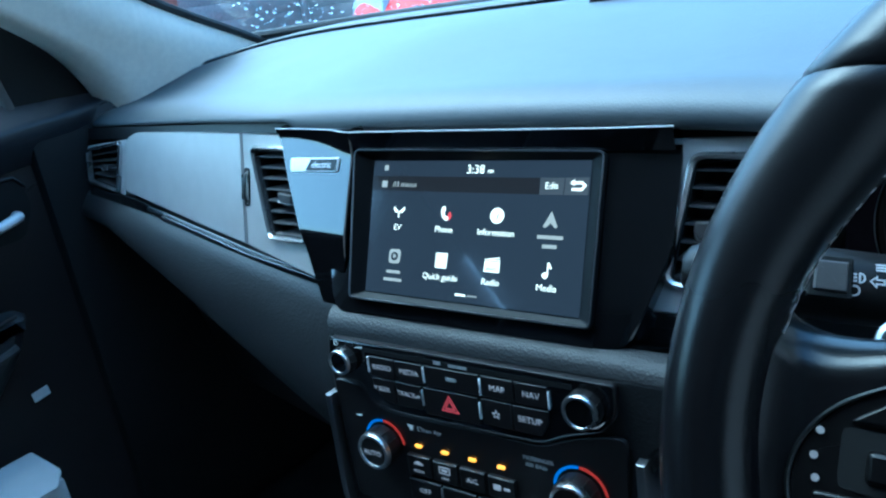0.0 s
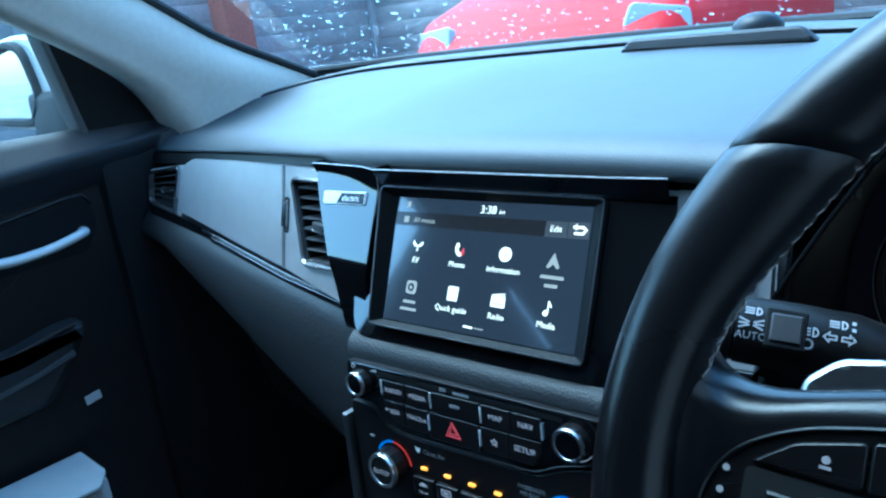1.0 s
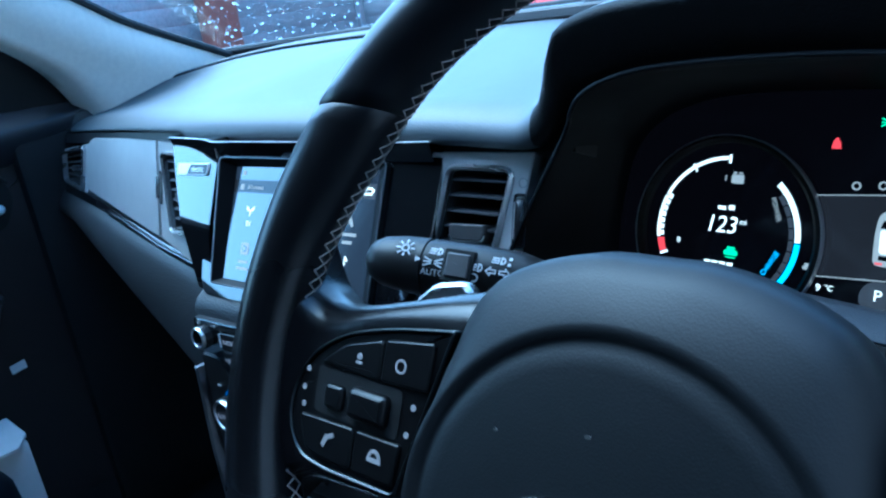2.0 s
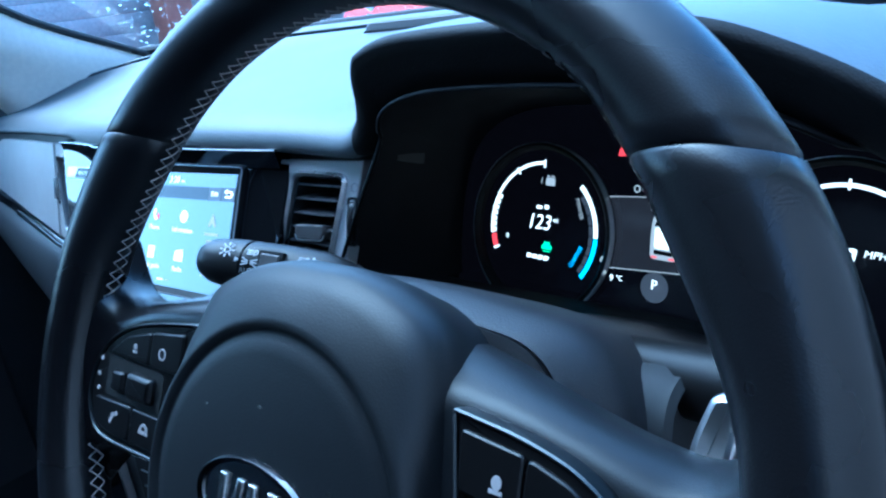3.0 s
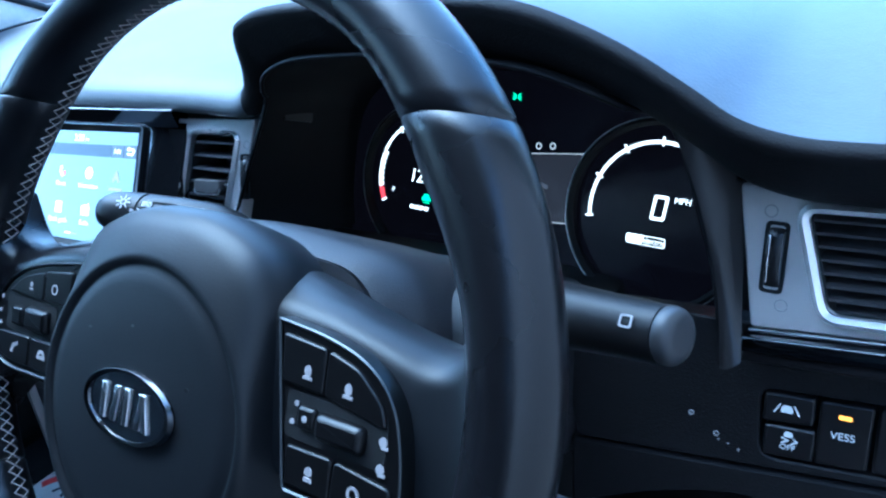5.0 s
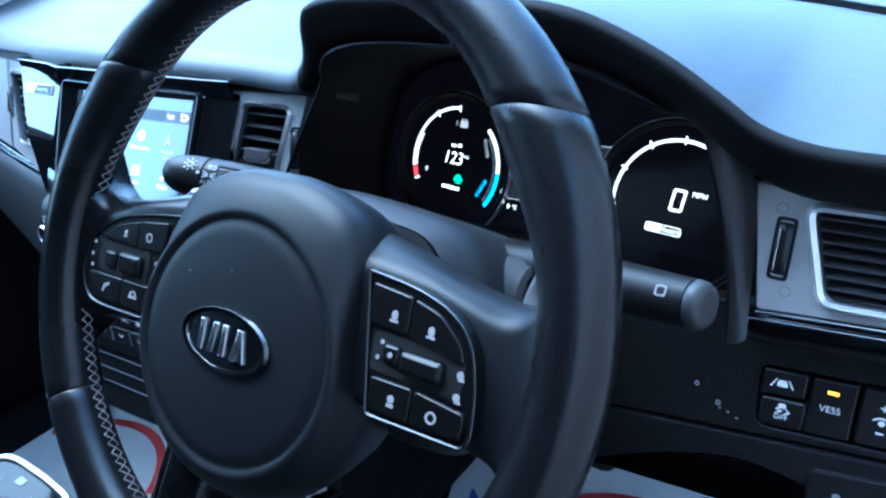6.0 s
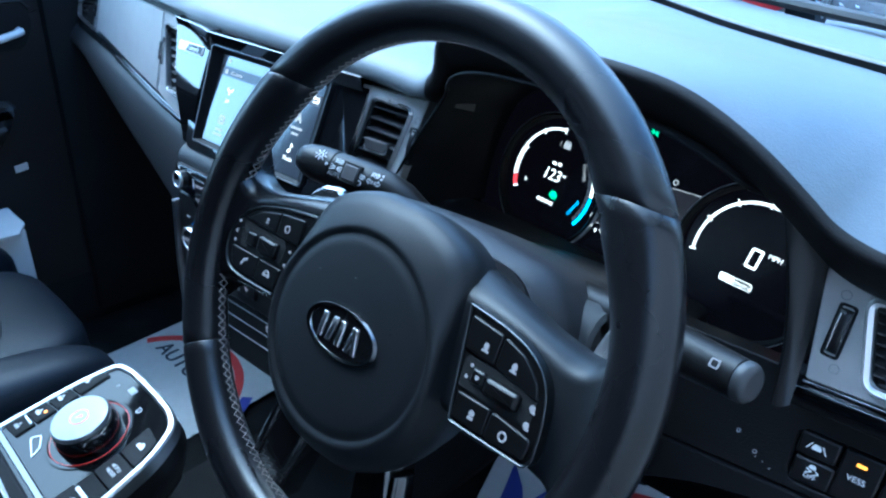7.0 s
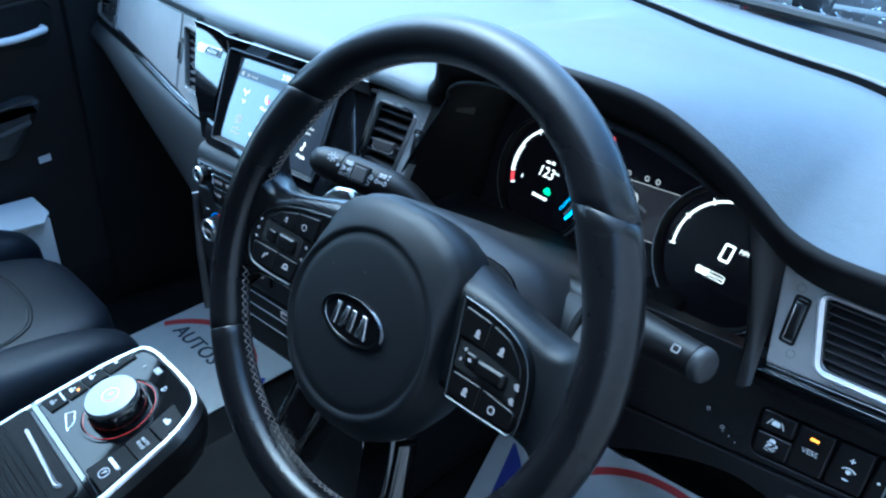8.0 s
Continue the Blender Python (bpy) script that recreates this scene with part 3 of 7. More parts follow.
strip(FR, [(0.5535, 1.0050), (0.735, 1.0150)], -0.02, 0.004, 0.0065, PIANO, "gloss_strip", dash)
strip(FR, [(0.5670, 0.9238), (0.735, 0.9418)], -0.02, 0.003, 0.0030, PIANO, "gloss_strip", dash)
strip(FR, [(0.5660, 0.9210), (0.735, 0.9385)], -0.02, 0.0105, 0.0085, CHROME, "chrome_strip", dash, "dark chrome ledge")
strip(FR, [(0.5660, 0.9120), (0.735, 0.9295)], -0.03, 0.0070, 0.0060, SMOOTH, "lower_lip", dash)
part("upper_lip", slab([on(FR, x, z) for x, z in ((0.545, 1.016), (0.735, 1.022), (0.735, 1.0152), (0.5535, 1.0052))], -0.04, -0.004, FR), SMOOTH, dash)

# knee panel under the right-hand fascia
def knee(x, z):
    """A place on the knee panel, spread about the amber lamp."""
    return on(KN, 0.6168 + (x - 0.6142) * 1.06, 0.8781 + (z - 0.8812) * 0.88)


SW = [knee(x, z) for x, z in ((0.574, 0.8895), (0.735, 0.8995), (0.735, 0.8565), (0.5765, 0.8435))]
hole = rounded(SW, [0.008, 0.002, 0.002, 0.010])
outer = rounded([knee(x, z) for x, z in ((0.455, 0.928), (0.735, 0.934), (0.735, 0.8535), (0.475, 0.8255))], 0.002)
part("knee_panel", ring(outer, hole, -0.02, 0.0, KN, 0.001), KNEE, dash, "grained black knee panel with scuff marks")
low = [knee(x, z) for x, z in ((0.47, 0.8225), (0.735, 0.8505), (0.735, 0.78), (0.625, 0.785), (0.605, 0.806), (0.57, 0.8115), (0.532, 0.799), (0.50, 0.7825), (0.472, 0.765))]
part("lower_panel", slab(rounded(low, [0.004, 0.002, 0.002, 0.008, 0.01, 0.02, 0.02, 0.02, 0.008]), -0.025, -0.002, KN, 0.003), KNEE, dash)
part("column_infill", box((0.17, 0.24, 0.72), (0.47, 0.30, 0.90), 0.01), MATTE, dash)
for x, z, r in ((0.5405, 0.8632, 0.0016), (0.5545, 0.8525, 0.0017)):
    a, b = knee(x, z)
    part("scuff", ring(circle(a, b, r, 12), circle(a, b, r * 0.55, 12), 0.0002, 0.0005, KN), DIMPRINT, dash)
for x, z, r in ((0.556, 0.849, 0.0006), (0.561, 0.8475, 0.0006), (0.5665, 0.8445, 0.0007)):
    a, b = knee(x, z)
    part("scuff", slab(circle(a, b, r, 8), 0.0002, 0.0005, KN), DIMPRINT, dash)

# centre stack body
body = [(-0.124, 0.036), (0.182, 0.036), (0.160, 0.01), (0.131, -0.0157), (0.128, -0.10), (0.118, -0.19), (-0.118, -0.19), (-0.127, -0.10), (-0.1285, -0.0157), (-0.1285, 0.02)]
part("stack_body", slab(rounded(body, 0.006), -0.10, -0.004, HU, 0.004), STACK, dash, "grained black centre stack surround")
rows = []
for k in range(6):
    f = k / 5
    row = []
    for i in range(15):
        g = i / 14
        lo, hi = HU @ Vector((-0.122 + 0.305 * g, 0.034, -0.004)), PN @ Vector((-0.110 + 0.300 * g, -0.066, 0.0 - 0.03 * max(g - 0.8, 0)))
        row.append(lo.lerp(hi, f) + Vector((0, -0.003, 0.002)) * math.sin(f * math.pi))
    rows.append(row)
part("stack_brow", grid(rows), STACK, dash, "grained shelf under the screen", angle=75)
for s in (-1, 1):
    edge = [(s * 0.1245, -0.0155), (s * 0.1305, -0.0155), (s * 0.1310, -0.10), (s * 0.122, -0.185), (s * 0.1175, -0.185), (s * 0.1250, -0.10)]
    part("side_trim", slab(edge, -0.05, 0.004, HU, 0.001), GUNMETAL, dash, "satin silver side trim")


# ---- air vents ----
def air_vent(name, m, quad, n, label, tab=None, wheel=None, depth=0.04, frame_mat=SATIN, tilt=10, wide=0.0030):
    """quad: top left, top right, bottom right, bottom left in the frame m."""
    tl, tr, br, bl = (Vector(q) for q in quad)
    mid = (tl + tr + br + bl) / 4
    ob = thing(name, label, "air vent", m @ Vector((mid.x, mid.y, 0)), group="dashboard air vents")
    rq = rounded(quad, 0.007)
    part("vent_frame", ring(inset(rq, -wide), inset(rq, 0.0010), -0.004, 0.0030 + wide * 0.75, m, wide * 0.62), frame_mat, ob, "bright satin metal vent frame")
    bm = ring(inset(rq, 0.0008), inset(rq, 0.0022), -depth, -0.001, m)
    slab(inset(rq, 0.001), -depth - 0.002, -depth, m, bm=bm)
    part("housing", bm, MATTE, ob)
    for k in range(n):
        f = (k + 0.5) / n
        l, r = tl.lerp(bl, f), tr.lerp(br, f)
        a, b = l + (r - l).normalized() * 0.002, r - (r - l).normalized() * 0.002
        bm = bmesh.new()
        t, d = 0.0010, radians(tilt)
        sec = [(-0.022, -t), (-0.003, -t), (-0.0012, -t * 0.6), (-0.0012, t * 0.6), (-0.003, t), (-0.022, t)]
        rings = []
        for p in (a, b):
            rings.append([bm.verts.new(m @ Vector((p.x, p.y + y - math.tan(d) * (z + 0.013), z))) for z, y in sec])
        bridge(bm, rings[0], rings[1])
        bm.faces.new(rings[0])
        bm.faces.new(rings[1])
        part("slat", bm, SLAT, ob)
    if tab:
        cx, cy, w, h = tab
        plate = rounded([(cx - w * 0.46, cy + h / 2), (cx + w * 0.46, cy + h / 2), (cx + w * 0.5, cy), (cx + w * 0.42, cy - h / 2), (cx - w * 0.42, cy - h / 2), (cx - w * 0.5, cy)], [0.001, 0.001, 0.002, 0.004, 0.004, 0.002], 4)
        part("tab", slab(plate, -0.012, 0.0030, m, 0.0016), PLASTIC, ob)
        low = [p for p in plate if p[1] < cy - h * 0.12]
        part("tab_trim", sweep([m @ Vector((p[0], p[1], 0.0022)) for p in low], 0.0006, 6, up=tuple(m.col[2].xyz)), SATIN, ob, "thin satin lip")
    if wheel:
        cx, cy, w, h = wheel
        part("wheel_slot", ring(rounded(rect(cx, cy, w + 0.004, h + 0.006), 0.003), rounded(rect(cx, cy, w, h + 0.002), 0.002), 0.0, 0.0016, m), MATTE, ob)
        bm = bmesh.new()
        sec = [(cy + h / 2 * math.sin(radians(q)), 0.0055 * math.cos(radians(q)) - 0.0006) for q in range(-90, 91, 12)]
        grid([[m @ Vector((cx - w / 2, y, z)) for y, z in sec], [m @ Vector((cx - w / 4, y, z + 0.001)) for y, z in sec], [m @ Vector((cx + w / 4, y, z + 0.001)) for y, z in sec], [m @ Vector((cx + w / 2, y, z)) for y, z in sec]], bm)
        part("thumb_wheel", bm, SMOOTH, ob, "ribbed black thumb wheel with metal ends")
        part("wheel_edge", slab(rect(cx - w * 0.28, cy, w * 0.16, h * 0.8), 0.003, 0.0062, m, 0.0005), SATIN, ob)
    return ob


LL = [on(FL, x, z) for x, z in ((-0.688, 0.9855), (-0.583, 0.9995), (-0.596, 0.9425), (-0.684, 0.948))]
part("vent_end_surround", ring(rounded([on(FL, x, z) for x, z in ((-0.697, 0.991), (-0.568, 1.005), (-0.580, 0.938), (-0.693, 0.943))], 0.004), rounded(LL, 0.007), -0.012, 0.0, FL, 0.001), SILVER, dash)
air_vent("air_vent", FL, LL, 5, "small end air vent with horizontal black slats", tab=(*on(FL, -0.635, 0.968), 0.022, 0.008))
air_vent("air_vent", FLS, LV, 8, "slanted air vent with black slats in satin frame", tab=(*on(FLS, -0.219, 0.970), 0.026, 0.009), wheel=(*on(FLS, -0.2935, 0.9715), 0.007, 0.030))
air_vent("air_vent", FM, MV, 7, "centre air vent with black slats and centre tab", tab=(*on(FM, 0.1445, 0.966), 0.030, 0.012), wheel=(*on(FM, 0.1835, 0.975), 0.006, 0.030))
air_vent("air_vent", FR, RV, 8, "wide end air vent with bright metal frame", tab=(*on(FR, 0.654, 0.968), 0.040, 0.006), wheel=(*on(FR, 0.5760, 0.9625), 0.0078, 0.032), frame_mat=VENTMETAL, wide=0.0042)
for m, x, z in ((FR, 0.5722, 0.9858), (FR, 0.5818, 0.9385), (FM, 0.1838, 0.9985)):
    a, b = on(m, x, z)
    mark([arc(a, b, 0.0028, 0.0034, 0, 350, 20)], m, DIMPRINT, dash, 0.0012, "vent_symbol")

# demister outlet let into the end of the dash top
dem = thing("side_demister", "small slatted demister outlet in the dash top end", "air vent", (0.62, 0.29, 1.045))
DM = frame3((0.6054, 0.303, 1.0606), (1, 0.04, 0), (-0.05, -0.222, 0.987))
dq = rounded([(0.002, 0.0), (0.10, 0.012), (0.10, -0.075), (0.024, -0.060)], [0.008, 0.004, 0.004, 0.012])
part("outlet_gap", ring(inset(dq, -0.0012), inset(dq, 0.0002), -0.006, 0.0008, DM), MATTE, dem)
part("outlet_frame", ring(dq, inset(dq, 0.0045), -0.006, 0.0022, DM, 0.001), PAD, dem)
part("outlet_well", slab(inset(dq, 0.005), -0.006, 0.0004, DM), BEZEL, dem)
for k in range(5):
    y = -0.014 - 0.0098 * k
    part("slat", slab(rounded([(0.012 + 0.0032 * k, y), (0.094, y + 0.010), (0.094, y + 0.0091), (0.012 + 0.0032 * k, y - 0.0009)], 0.0004, 2), 0.0, 0.0012, DM), PAD, dem)


# ---- infotainment screen ----
info = thing("infotainment_screen", "touch screen in gloss black panel showing a menu of icons", "screen", PN @ Vector((0, -0.07, 0)))
outline = [(-0.1400, 0.0711), (0.1120, 0.0699), (0.1120, -0.0688), (-0.1000, -0.0687), (-0.108, -0.058), (-0.1150, -0.025)]
part("panel", slab(rounded(outline, [0.003, 0.0005, 0.0005, 0.008, 0.01, 0.03]), -0.010, 0.004, PN), PIANO, info, "gloss black surround")
# the surround's outer end curves away towards the driver
FLANK = smooth_curve([(0.1120, -0.0688, 0), (0.1230, -0.0684, 0), (0.1310, -0.0650, 0), (0.1370, -0.0560, 0), (0.1470, -0.0260, 0), (0.1530, -0.0060, 0), (0.1545, 0.0200, 0), (0.1540, 0.0560, 0)], 3)
rows = []
for k, p in enumerate(FLANK):
    d = p.x - 0.112
    h = 0.004 - 0.045 * d - 0.75 * d * d
    rows.append([PN @ Vector((p.x, p.y, -0.010)), PN @ Vector((p.x, p.y, h - 0.001))] + [PN @ Vector((p.x - 0.0008 * k / len(FLANK), p.y + (0.0697 - p.y) * f, h)) for f in (0.015, 0.25, 0.5, 0.75, 0.99)] + [PN @ Vector((p.x, 0.0697, -0.010))])
part("panel_flank", grid(rows), PIANO, info, "curved outer end of the gloss black surround", angle=30)
LEFT = smooth_curve([(-0.2190, 1.0310, 0), (-0.2150, 1.0240, 0), (-0.2110, 1.0175, 0), (-0.1985, 0.9920, 0), (-0.1800, 0.9590, 0), (-0.1708, 0.9395, 0), (-0.1640, 0.9180, 0), (-0.1570, 0.8975, 0)], 4)
RIGHT = smooth_curve([(-0.1260, 1.0310, 0), (-0.1262, 1.0240, 0), (-0.1262, 1.0175, 0), (-0.1265, 0.9920, 0), (-0.1258, 0.9590, 0), (-0.1265, 0.9395, 0), (-0.1290, 0.9180, 0), (-0.1310, 0.8975, 0)], 4)


def wing_face(x, z, back=0.0):
    """A point of the wing beside the screen: its face leans back between a crease below and a crest above the badge, and stands upright beyond them."""
    u = min(max((-x - 0.13) / 0.08, 0), 1)
    crest = 1.0105 + 0.0125 * (1 - (1 - u) ** 2.2)
    f = max(0.957 - z, 0)
    lean = 0.44 * (min(max(z, 0.957), crest) - 1.003) + 0.03 * max(z - crest, 0) - 0.13 * f - 0.0012 * (1 - math.exp(-f / 0.004))
    return Vector((x, 0.179 - 0.015 * (x + 0.17) + lean + back, z))


rows = []
for a, b in zip(LEFT, RIGHT):
    ps = [a.lerp(b, k / 12) for k in range(13)]
    rows.append([wing_face(a.x + 0.004, a.y, 0.035), wing_face(a.x, a.y, 0.002)] + [wing_face(p.x + (0.0008 if k == 0 else -0.0008 if k == 12 else 0), p.y) for k, p in enumerate(ps)] + [wing_face(b.x, b.y, 0.001), wing_face(b.x + 0.002, b.y, 0.022)])
rows.insert(0, [p + Vector((0, 0.030, -0.002)) for p in rows[0]])
rows.append([p + Vector((0, 0.030, 0.002)) for p in rows[-1]])
part("wing_panel", grid(rows), PIANO, info, "gloss black wing with model badge", angle=24)
part("panel_back", slab(inset(rounded(outline, 0.003), 0.03), -0.035, -0.009, PN), MATTE, info)
dp = [(-0.0803, 0.0482), (0.0988, 0.0481), (0.1012, -0.0515), (-0.0737, -0.0514)]
RIM = rounded([(-0.0915, 0.0545), (0.1080, 0.0538), (0.1105, -0.0575), (-0.0860, -0.0580)], [0.006, 0.005, 0.005, 0.004], 5)
foot = rounded([(-0.0808, 0.0486), (0.0993, 0.0486), (0.1017, -0.0520), (-0.0742, -0.0519)], 0.0006, 5)


def rim_height(x, y):
    """How far the frame stands proud of the panel: most beside the wing."""
    f, g = min(max((x + 0.0915) / 0.20, 0), 1), min(max((y + 0.058) / 0.112, 0), 1)
    return 0.0085 + 0.0085 * g * (1 - f) + 0.001 * (1 - f)


bm = bmesh.new()
seq = [[bm.verts.new(PN @ Vector((x, y, 0.001))) for x, y in inset(RIM, -0.0006)], [bm.verts.new(PN @ Vector((x, y, rim_height(x, y) - 0.0012))) for x, y in inset(RIM, -0.0002)], [bm.verts.new(PN @ Vector((x, y, rim_height(x, y)))) for x, y in inset(RIM, 0.0005)], [bm.verts.new(PN @ Vector((x, y, rim_height(x, y) - 0.0010))) for x, y in inset(RIM, 0.0016)], [bm.verts.new(PN @ Vector((x, y, 0.0047))) for x, y in foot]]
for a, b in zip(seq, seq[1:]):
    bridge(bm, a, b)
brow, crestline = [[], [], [], []], []
for k in range(17):
    f = k / 16
    a, b = -0.0960 + 0.2478 * f, 0.0667
    h = rim_height(a, 0.054) + 0.0080
    for row, q in zip(brow, ((a, 0.0538, rim_height(a, 0.054) - 0.0016), (a, b - 0.0015, h), (a, b, h - 0.0012), (a, b, -0.004))):
        row.append(PN @ Vector(q))
    crestline.append(PN @ Vector((a, b - 0.0010, h)))
part("panel_brow", grid(brow), PIANO, info, "gloss black strip above the display", angle=30)
part("edge_trim", sweep([wing_face(x, 1.0306, -0.0003) for x in (-0.2165, -0.195, -0.17, -0.145)] + crestline, 0.0005, 6), DARKCHROME, info, "thin bright edge line")
part("bezel", bm, BEZEL, info, "raised satin black frame round the sunken display", angle=25)
bm = bmesh.new()
seq = [[bm.verts.new(PN @ Vector((x, y, rim_height(x, y) + dz))) for x, y in inset(RIM, d)] for d, dz in ((-0.0002, -0.0004), (0.0001, 0.0004), (0.0007, 0.0004), (0.0010, -0.0004))]
for a, b in zip(seq, seq[1:]):
    bridge(bm, a, b)
part("bezel_edge", bm, GUNMETAL, info, "thin bright bezel edge")
display = part("display", slab(dp, 0.004, 0.0054, PN), DISPLAY, info, "dark blue-grey lit menu display", flat=True)
ZD = 0.0055
mark([[(-0.0795, 0.0365), (0.0636, 0.0365), (0.0640, 0.0255), (-0.0788, 0.0255)]], PN, UIBAND, display, ZD - 0.0002, "title_band")
mark([[(0.0642, 0.0365), (0.0815, 0.0368), (0.0815, 0.0255), (0.0644, 0.0254)]], PN, UIGREY, display, ZD - 0.0001, "edit_button")
mark([[(0.0822, 0.0368), (0.0985, 0.0372), (0.0987, 0.0257), (0.0822, 0.0255)]], PN, UIGREY, display, ZD - 0.0001, "back_button")
lettering("3:38", PN, 0.0088, UIWHITE, display, 0.0128, 0.0416, ZD + 0.0002)
lettering("PM", PN, 0.0038, UIWHITE, display, 0.0253, 0.0402, ZD + 0.0002)
lettering("Edit", PN, 0.0062, UIWHITE, display, 0.0728, 0.0311, ZD + 0.0003)
lettering("All menus", PN, 0.0056, UIDIM, display, -0.0480, 0.0302, ZD + 0.0002)
mark([rect(-0.0672, 0.0303, 0.0048, 0.005), rect(-0.0672, 0.0428, 0.0035, 0.004)], PN, UIDIM, display, ZD, "menu_mark")
mark(stroke([(0.0872, 0.0335), (0.0940, 0.0335), (0.0962, 0.0318), (0.0940, 0.0292), (0.0880, 0.0292)], 0.0017) + [[(0.0860, 0.0335), (0.0888, 0.0358), (0.0888, 0.0313)]], PN, UIWHITE, display, ZD + 0.0002, "back_arrow")


def icon(x, y, shapes, mat, text=(), dim=False):
    mark([shifted(s, x, y) for s in shapes], PN, mat, display, ZD, "icon")
    for k, word in enumerate(text):
        lettering(word, PN, 0.0062, UIDIM if dim else UIWHITE, display, x, y - 0.0118 - 0.0064 * k, ZD)


leaf = [(0, -0.0005), (-0.0048, 0.0038), (-0.0052, 0.0016), (-0.003, -0.0008)]
icon(-0.0503, 0.0099, [leaf, [(-p[0], p[1]) for p in leaf], rect(0, -0.0022, 0.0009, 0.005)], UIWHITE, ("EV",))
handset = [(-0.003, 0.0045), (-0.0008, 0.005), (0, 0.0022), (-0.0012, 0.0012), (0.0002, -0.0022), (0.002, -0.002), (0.0032, -0.0042), (0.001, -0.0056), (-0.0024, -0.0034), (-0.0038, 0.001)]
icon(-0.0084, 0.0102, [handset], UIWHITE, ("Phone",))
mark([arc(-0.0065, 0.0085, 0.0008, 0.0016, -70, 60, 8), arc(-0.0065, 0.0085, 0.0024, 0.0032, -70, 60, 8)], PN, UIRED, display, ZD, "icon")
icon(0.0343, 0.0101, [circle(0, 0, 0.0054, 28)], UIWHITE, ("Information",))
lettering("i", PN, 0.0088, DISPLAY, display, 0.0343, 0.0101, ZD + 0.0003, slant=0.3)
icon(0.0749, 0.0091, [[(0, 0.0056), (0.0052, -0.0044), (0.0036, -0.0056), (0, -0.0022), (-0.0036, -0.0056), (-0.0052, -0.0044)]], UIDIM)
for q in (rect(0.0755, -0.0024, 0.0185, 0.0024), rect(0.0757, -0.0084, 0.0105, 0.0024), rect(-0.0492, -0.0350, 0.0125, 0.0022), rect(-0.0490, -0.0408, 0.0165, 0.0022)):
    mark([q], PN, UIDIM, display, ZD, "caption_bar")
icon(-0.0494, -0.0235, [s for s in (rounded(rect(0, 0, 0.0105, 0.0105), 0.003),)], UIDIM)
mark([circle(-0.0494, -0.0235, 0.0032, 20)], PN, DISPLAY, display, ZD + 0.0003, "icon")
mark([shifted([(-0.001, -0.0018), (0.002, 0), (-0.001, 0.0018)], -0.0494, -0.0235)], PN, UIDIM, display, ZD + 0.0005, "icon")
icon(-0.0072, -0.0236, [rounded(rect(0.0004, 0, 0.0085, 0.0108), 0.0006), rect(-0.0046, 0, 0.0006, 0.0108)], UIWHITE, ("Quick guide",))
icon(0.0346, -0.0236, [rounded(rect(0, -0.0012, 0.0120, 0.0074), 0.0006)] + stroke([(-0.0055, 0.0034), (0.005, 0.0052)], 0.0008) + [rect(0, 0.0034, 0.0120, 0.0008)], UIWHITE, ("Radio",))
mark([rect(0.0346, -0.0268, 0.0095, 0.0005), rect(0.0346, -0.0256, 0.0095, 0.0005)], PN, DISPLAY, display, ZD + 0.0003, "icon")
icon(0.0766, -0.0236, [circle(-0.0018, -0.0036, 0.0021, 14), rect(-0.0002, 0.0005, 0.0009, 0.009), [(0.0002, 0.005), (0.0026, 0.0016), (0.0020, 0.0006), (0.0002, 0.0024)]], UIWHITE, ("Media",))
mark([rect(0.0118, -0.0462, 0.0086, 0.0015)], PN, UIWHITE, display, ZD, "page_mark")
mark([rect(0.0215, -0.0462, 0.0080, 0.0008)], PN, UIDIM, display, ZD, "page_mark")
WB3 = frame3(wing_face(-0.1672, 1.0033), (1, -0.015, 0.035), (-0.015, -1, 0.44))
badge = part("badge", slab(rounded([(-0.0285, 0.0058), (0.0285, 0.0058), (0.0275, -0.0058), (-0.0270, -0.0058)], 0.003), -0.001, 0.0016, WB3, 0.0006), BRIGHT, info, "silver model badge")
part("badge_field", slab([(-0.0030, 0.0044), (0.0270, 0.0044), (0.0262, -0.0046), (-0.0085, -0.0046)], 0.0014, 0.0019, WB3), SMOOTH, badge, flat=True)
lettering("electric", WB3, 0.0076, BRIGHT, badge, 0.0098, -0.0002, 0.0021)

# ---- radio control strip ----
radio = thing("radio_panel", "gloss black radio control strip with two knobs and buttons", "radio", HU @ Vector((0, -0.012, 0)))
ro = [(0.0614, -0.0170), (0.0783, -0.0075), (0.1035, -0.0005), (0.1127, 0.0114), (0.1130, 0.0315), (-0.1165, 0.0335), (-0.1195, 0.0090), (-0.1112, 0.0010), (-0.0907, 0.0005), (-0.0825, -0.0140), (-0.0612, -0.0185)]
ro = rounded(ro, [0.008, 0.008, 0.008, 0.008, 0.003, 0.003, 0.008, 0.006, 0.006, 0.006, 0.008])
part("faceplate", slab(ro, -0.012, 0.001, HU, 0.001), PIANO, radio, "gloss black faceplate")
part("faceplate_edge", ring(inset(ro, -0.001), inset(ro, 0.0002), -0.005, 0.0013, HU, 0.0004), SMOOTH, radio)
part("disc_slot", slab([(-0.086, 0.0262), (0.086, 0.0250), (0.086, 0.0285), (-0.086, 0.0300)], 0.0008, 0.0013, HU), MATTE, radio)
mark([rect(-0.0155, 0.0278, 0.006, 0.0028), rect(0.0015, 0.0272, 0.015, 0.0022)], HU, DIMPRINT, radio, 0.0014, "maker_mark")


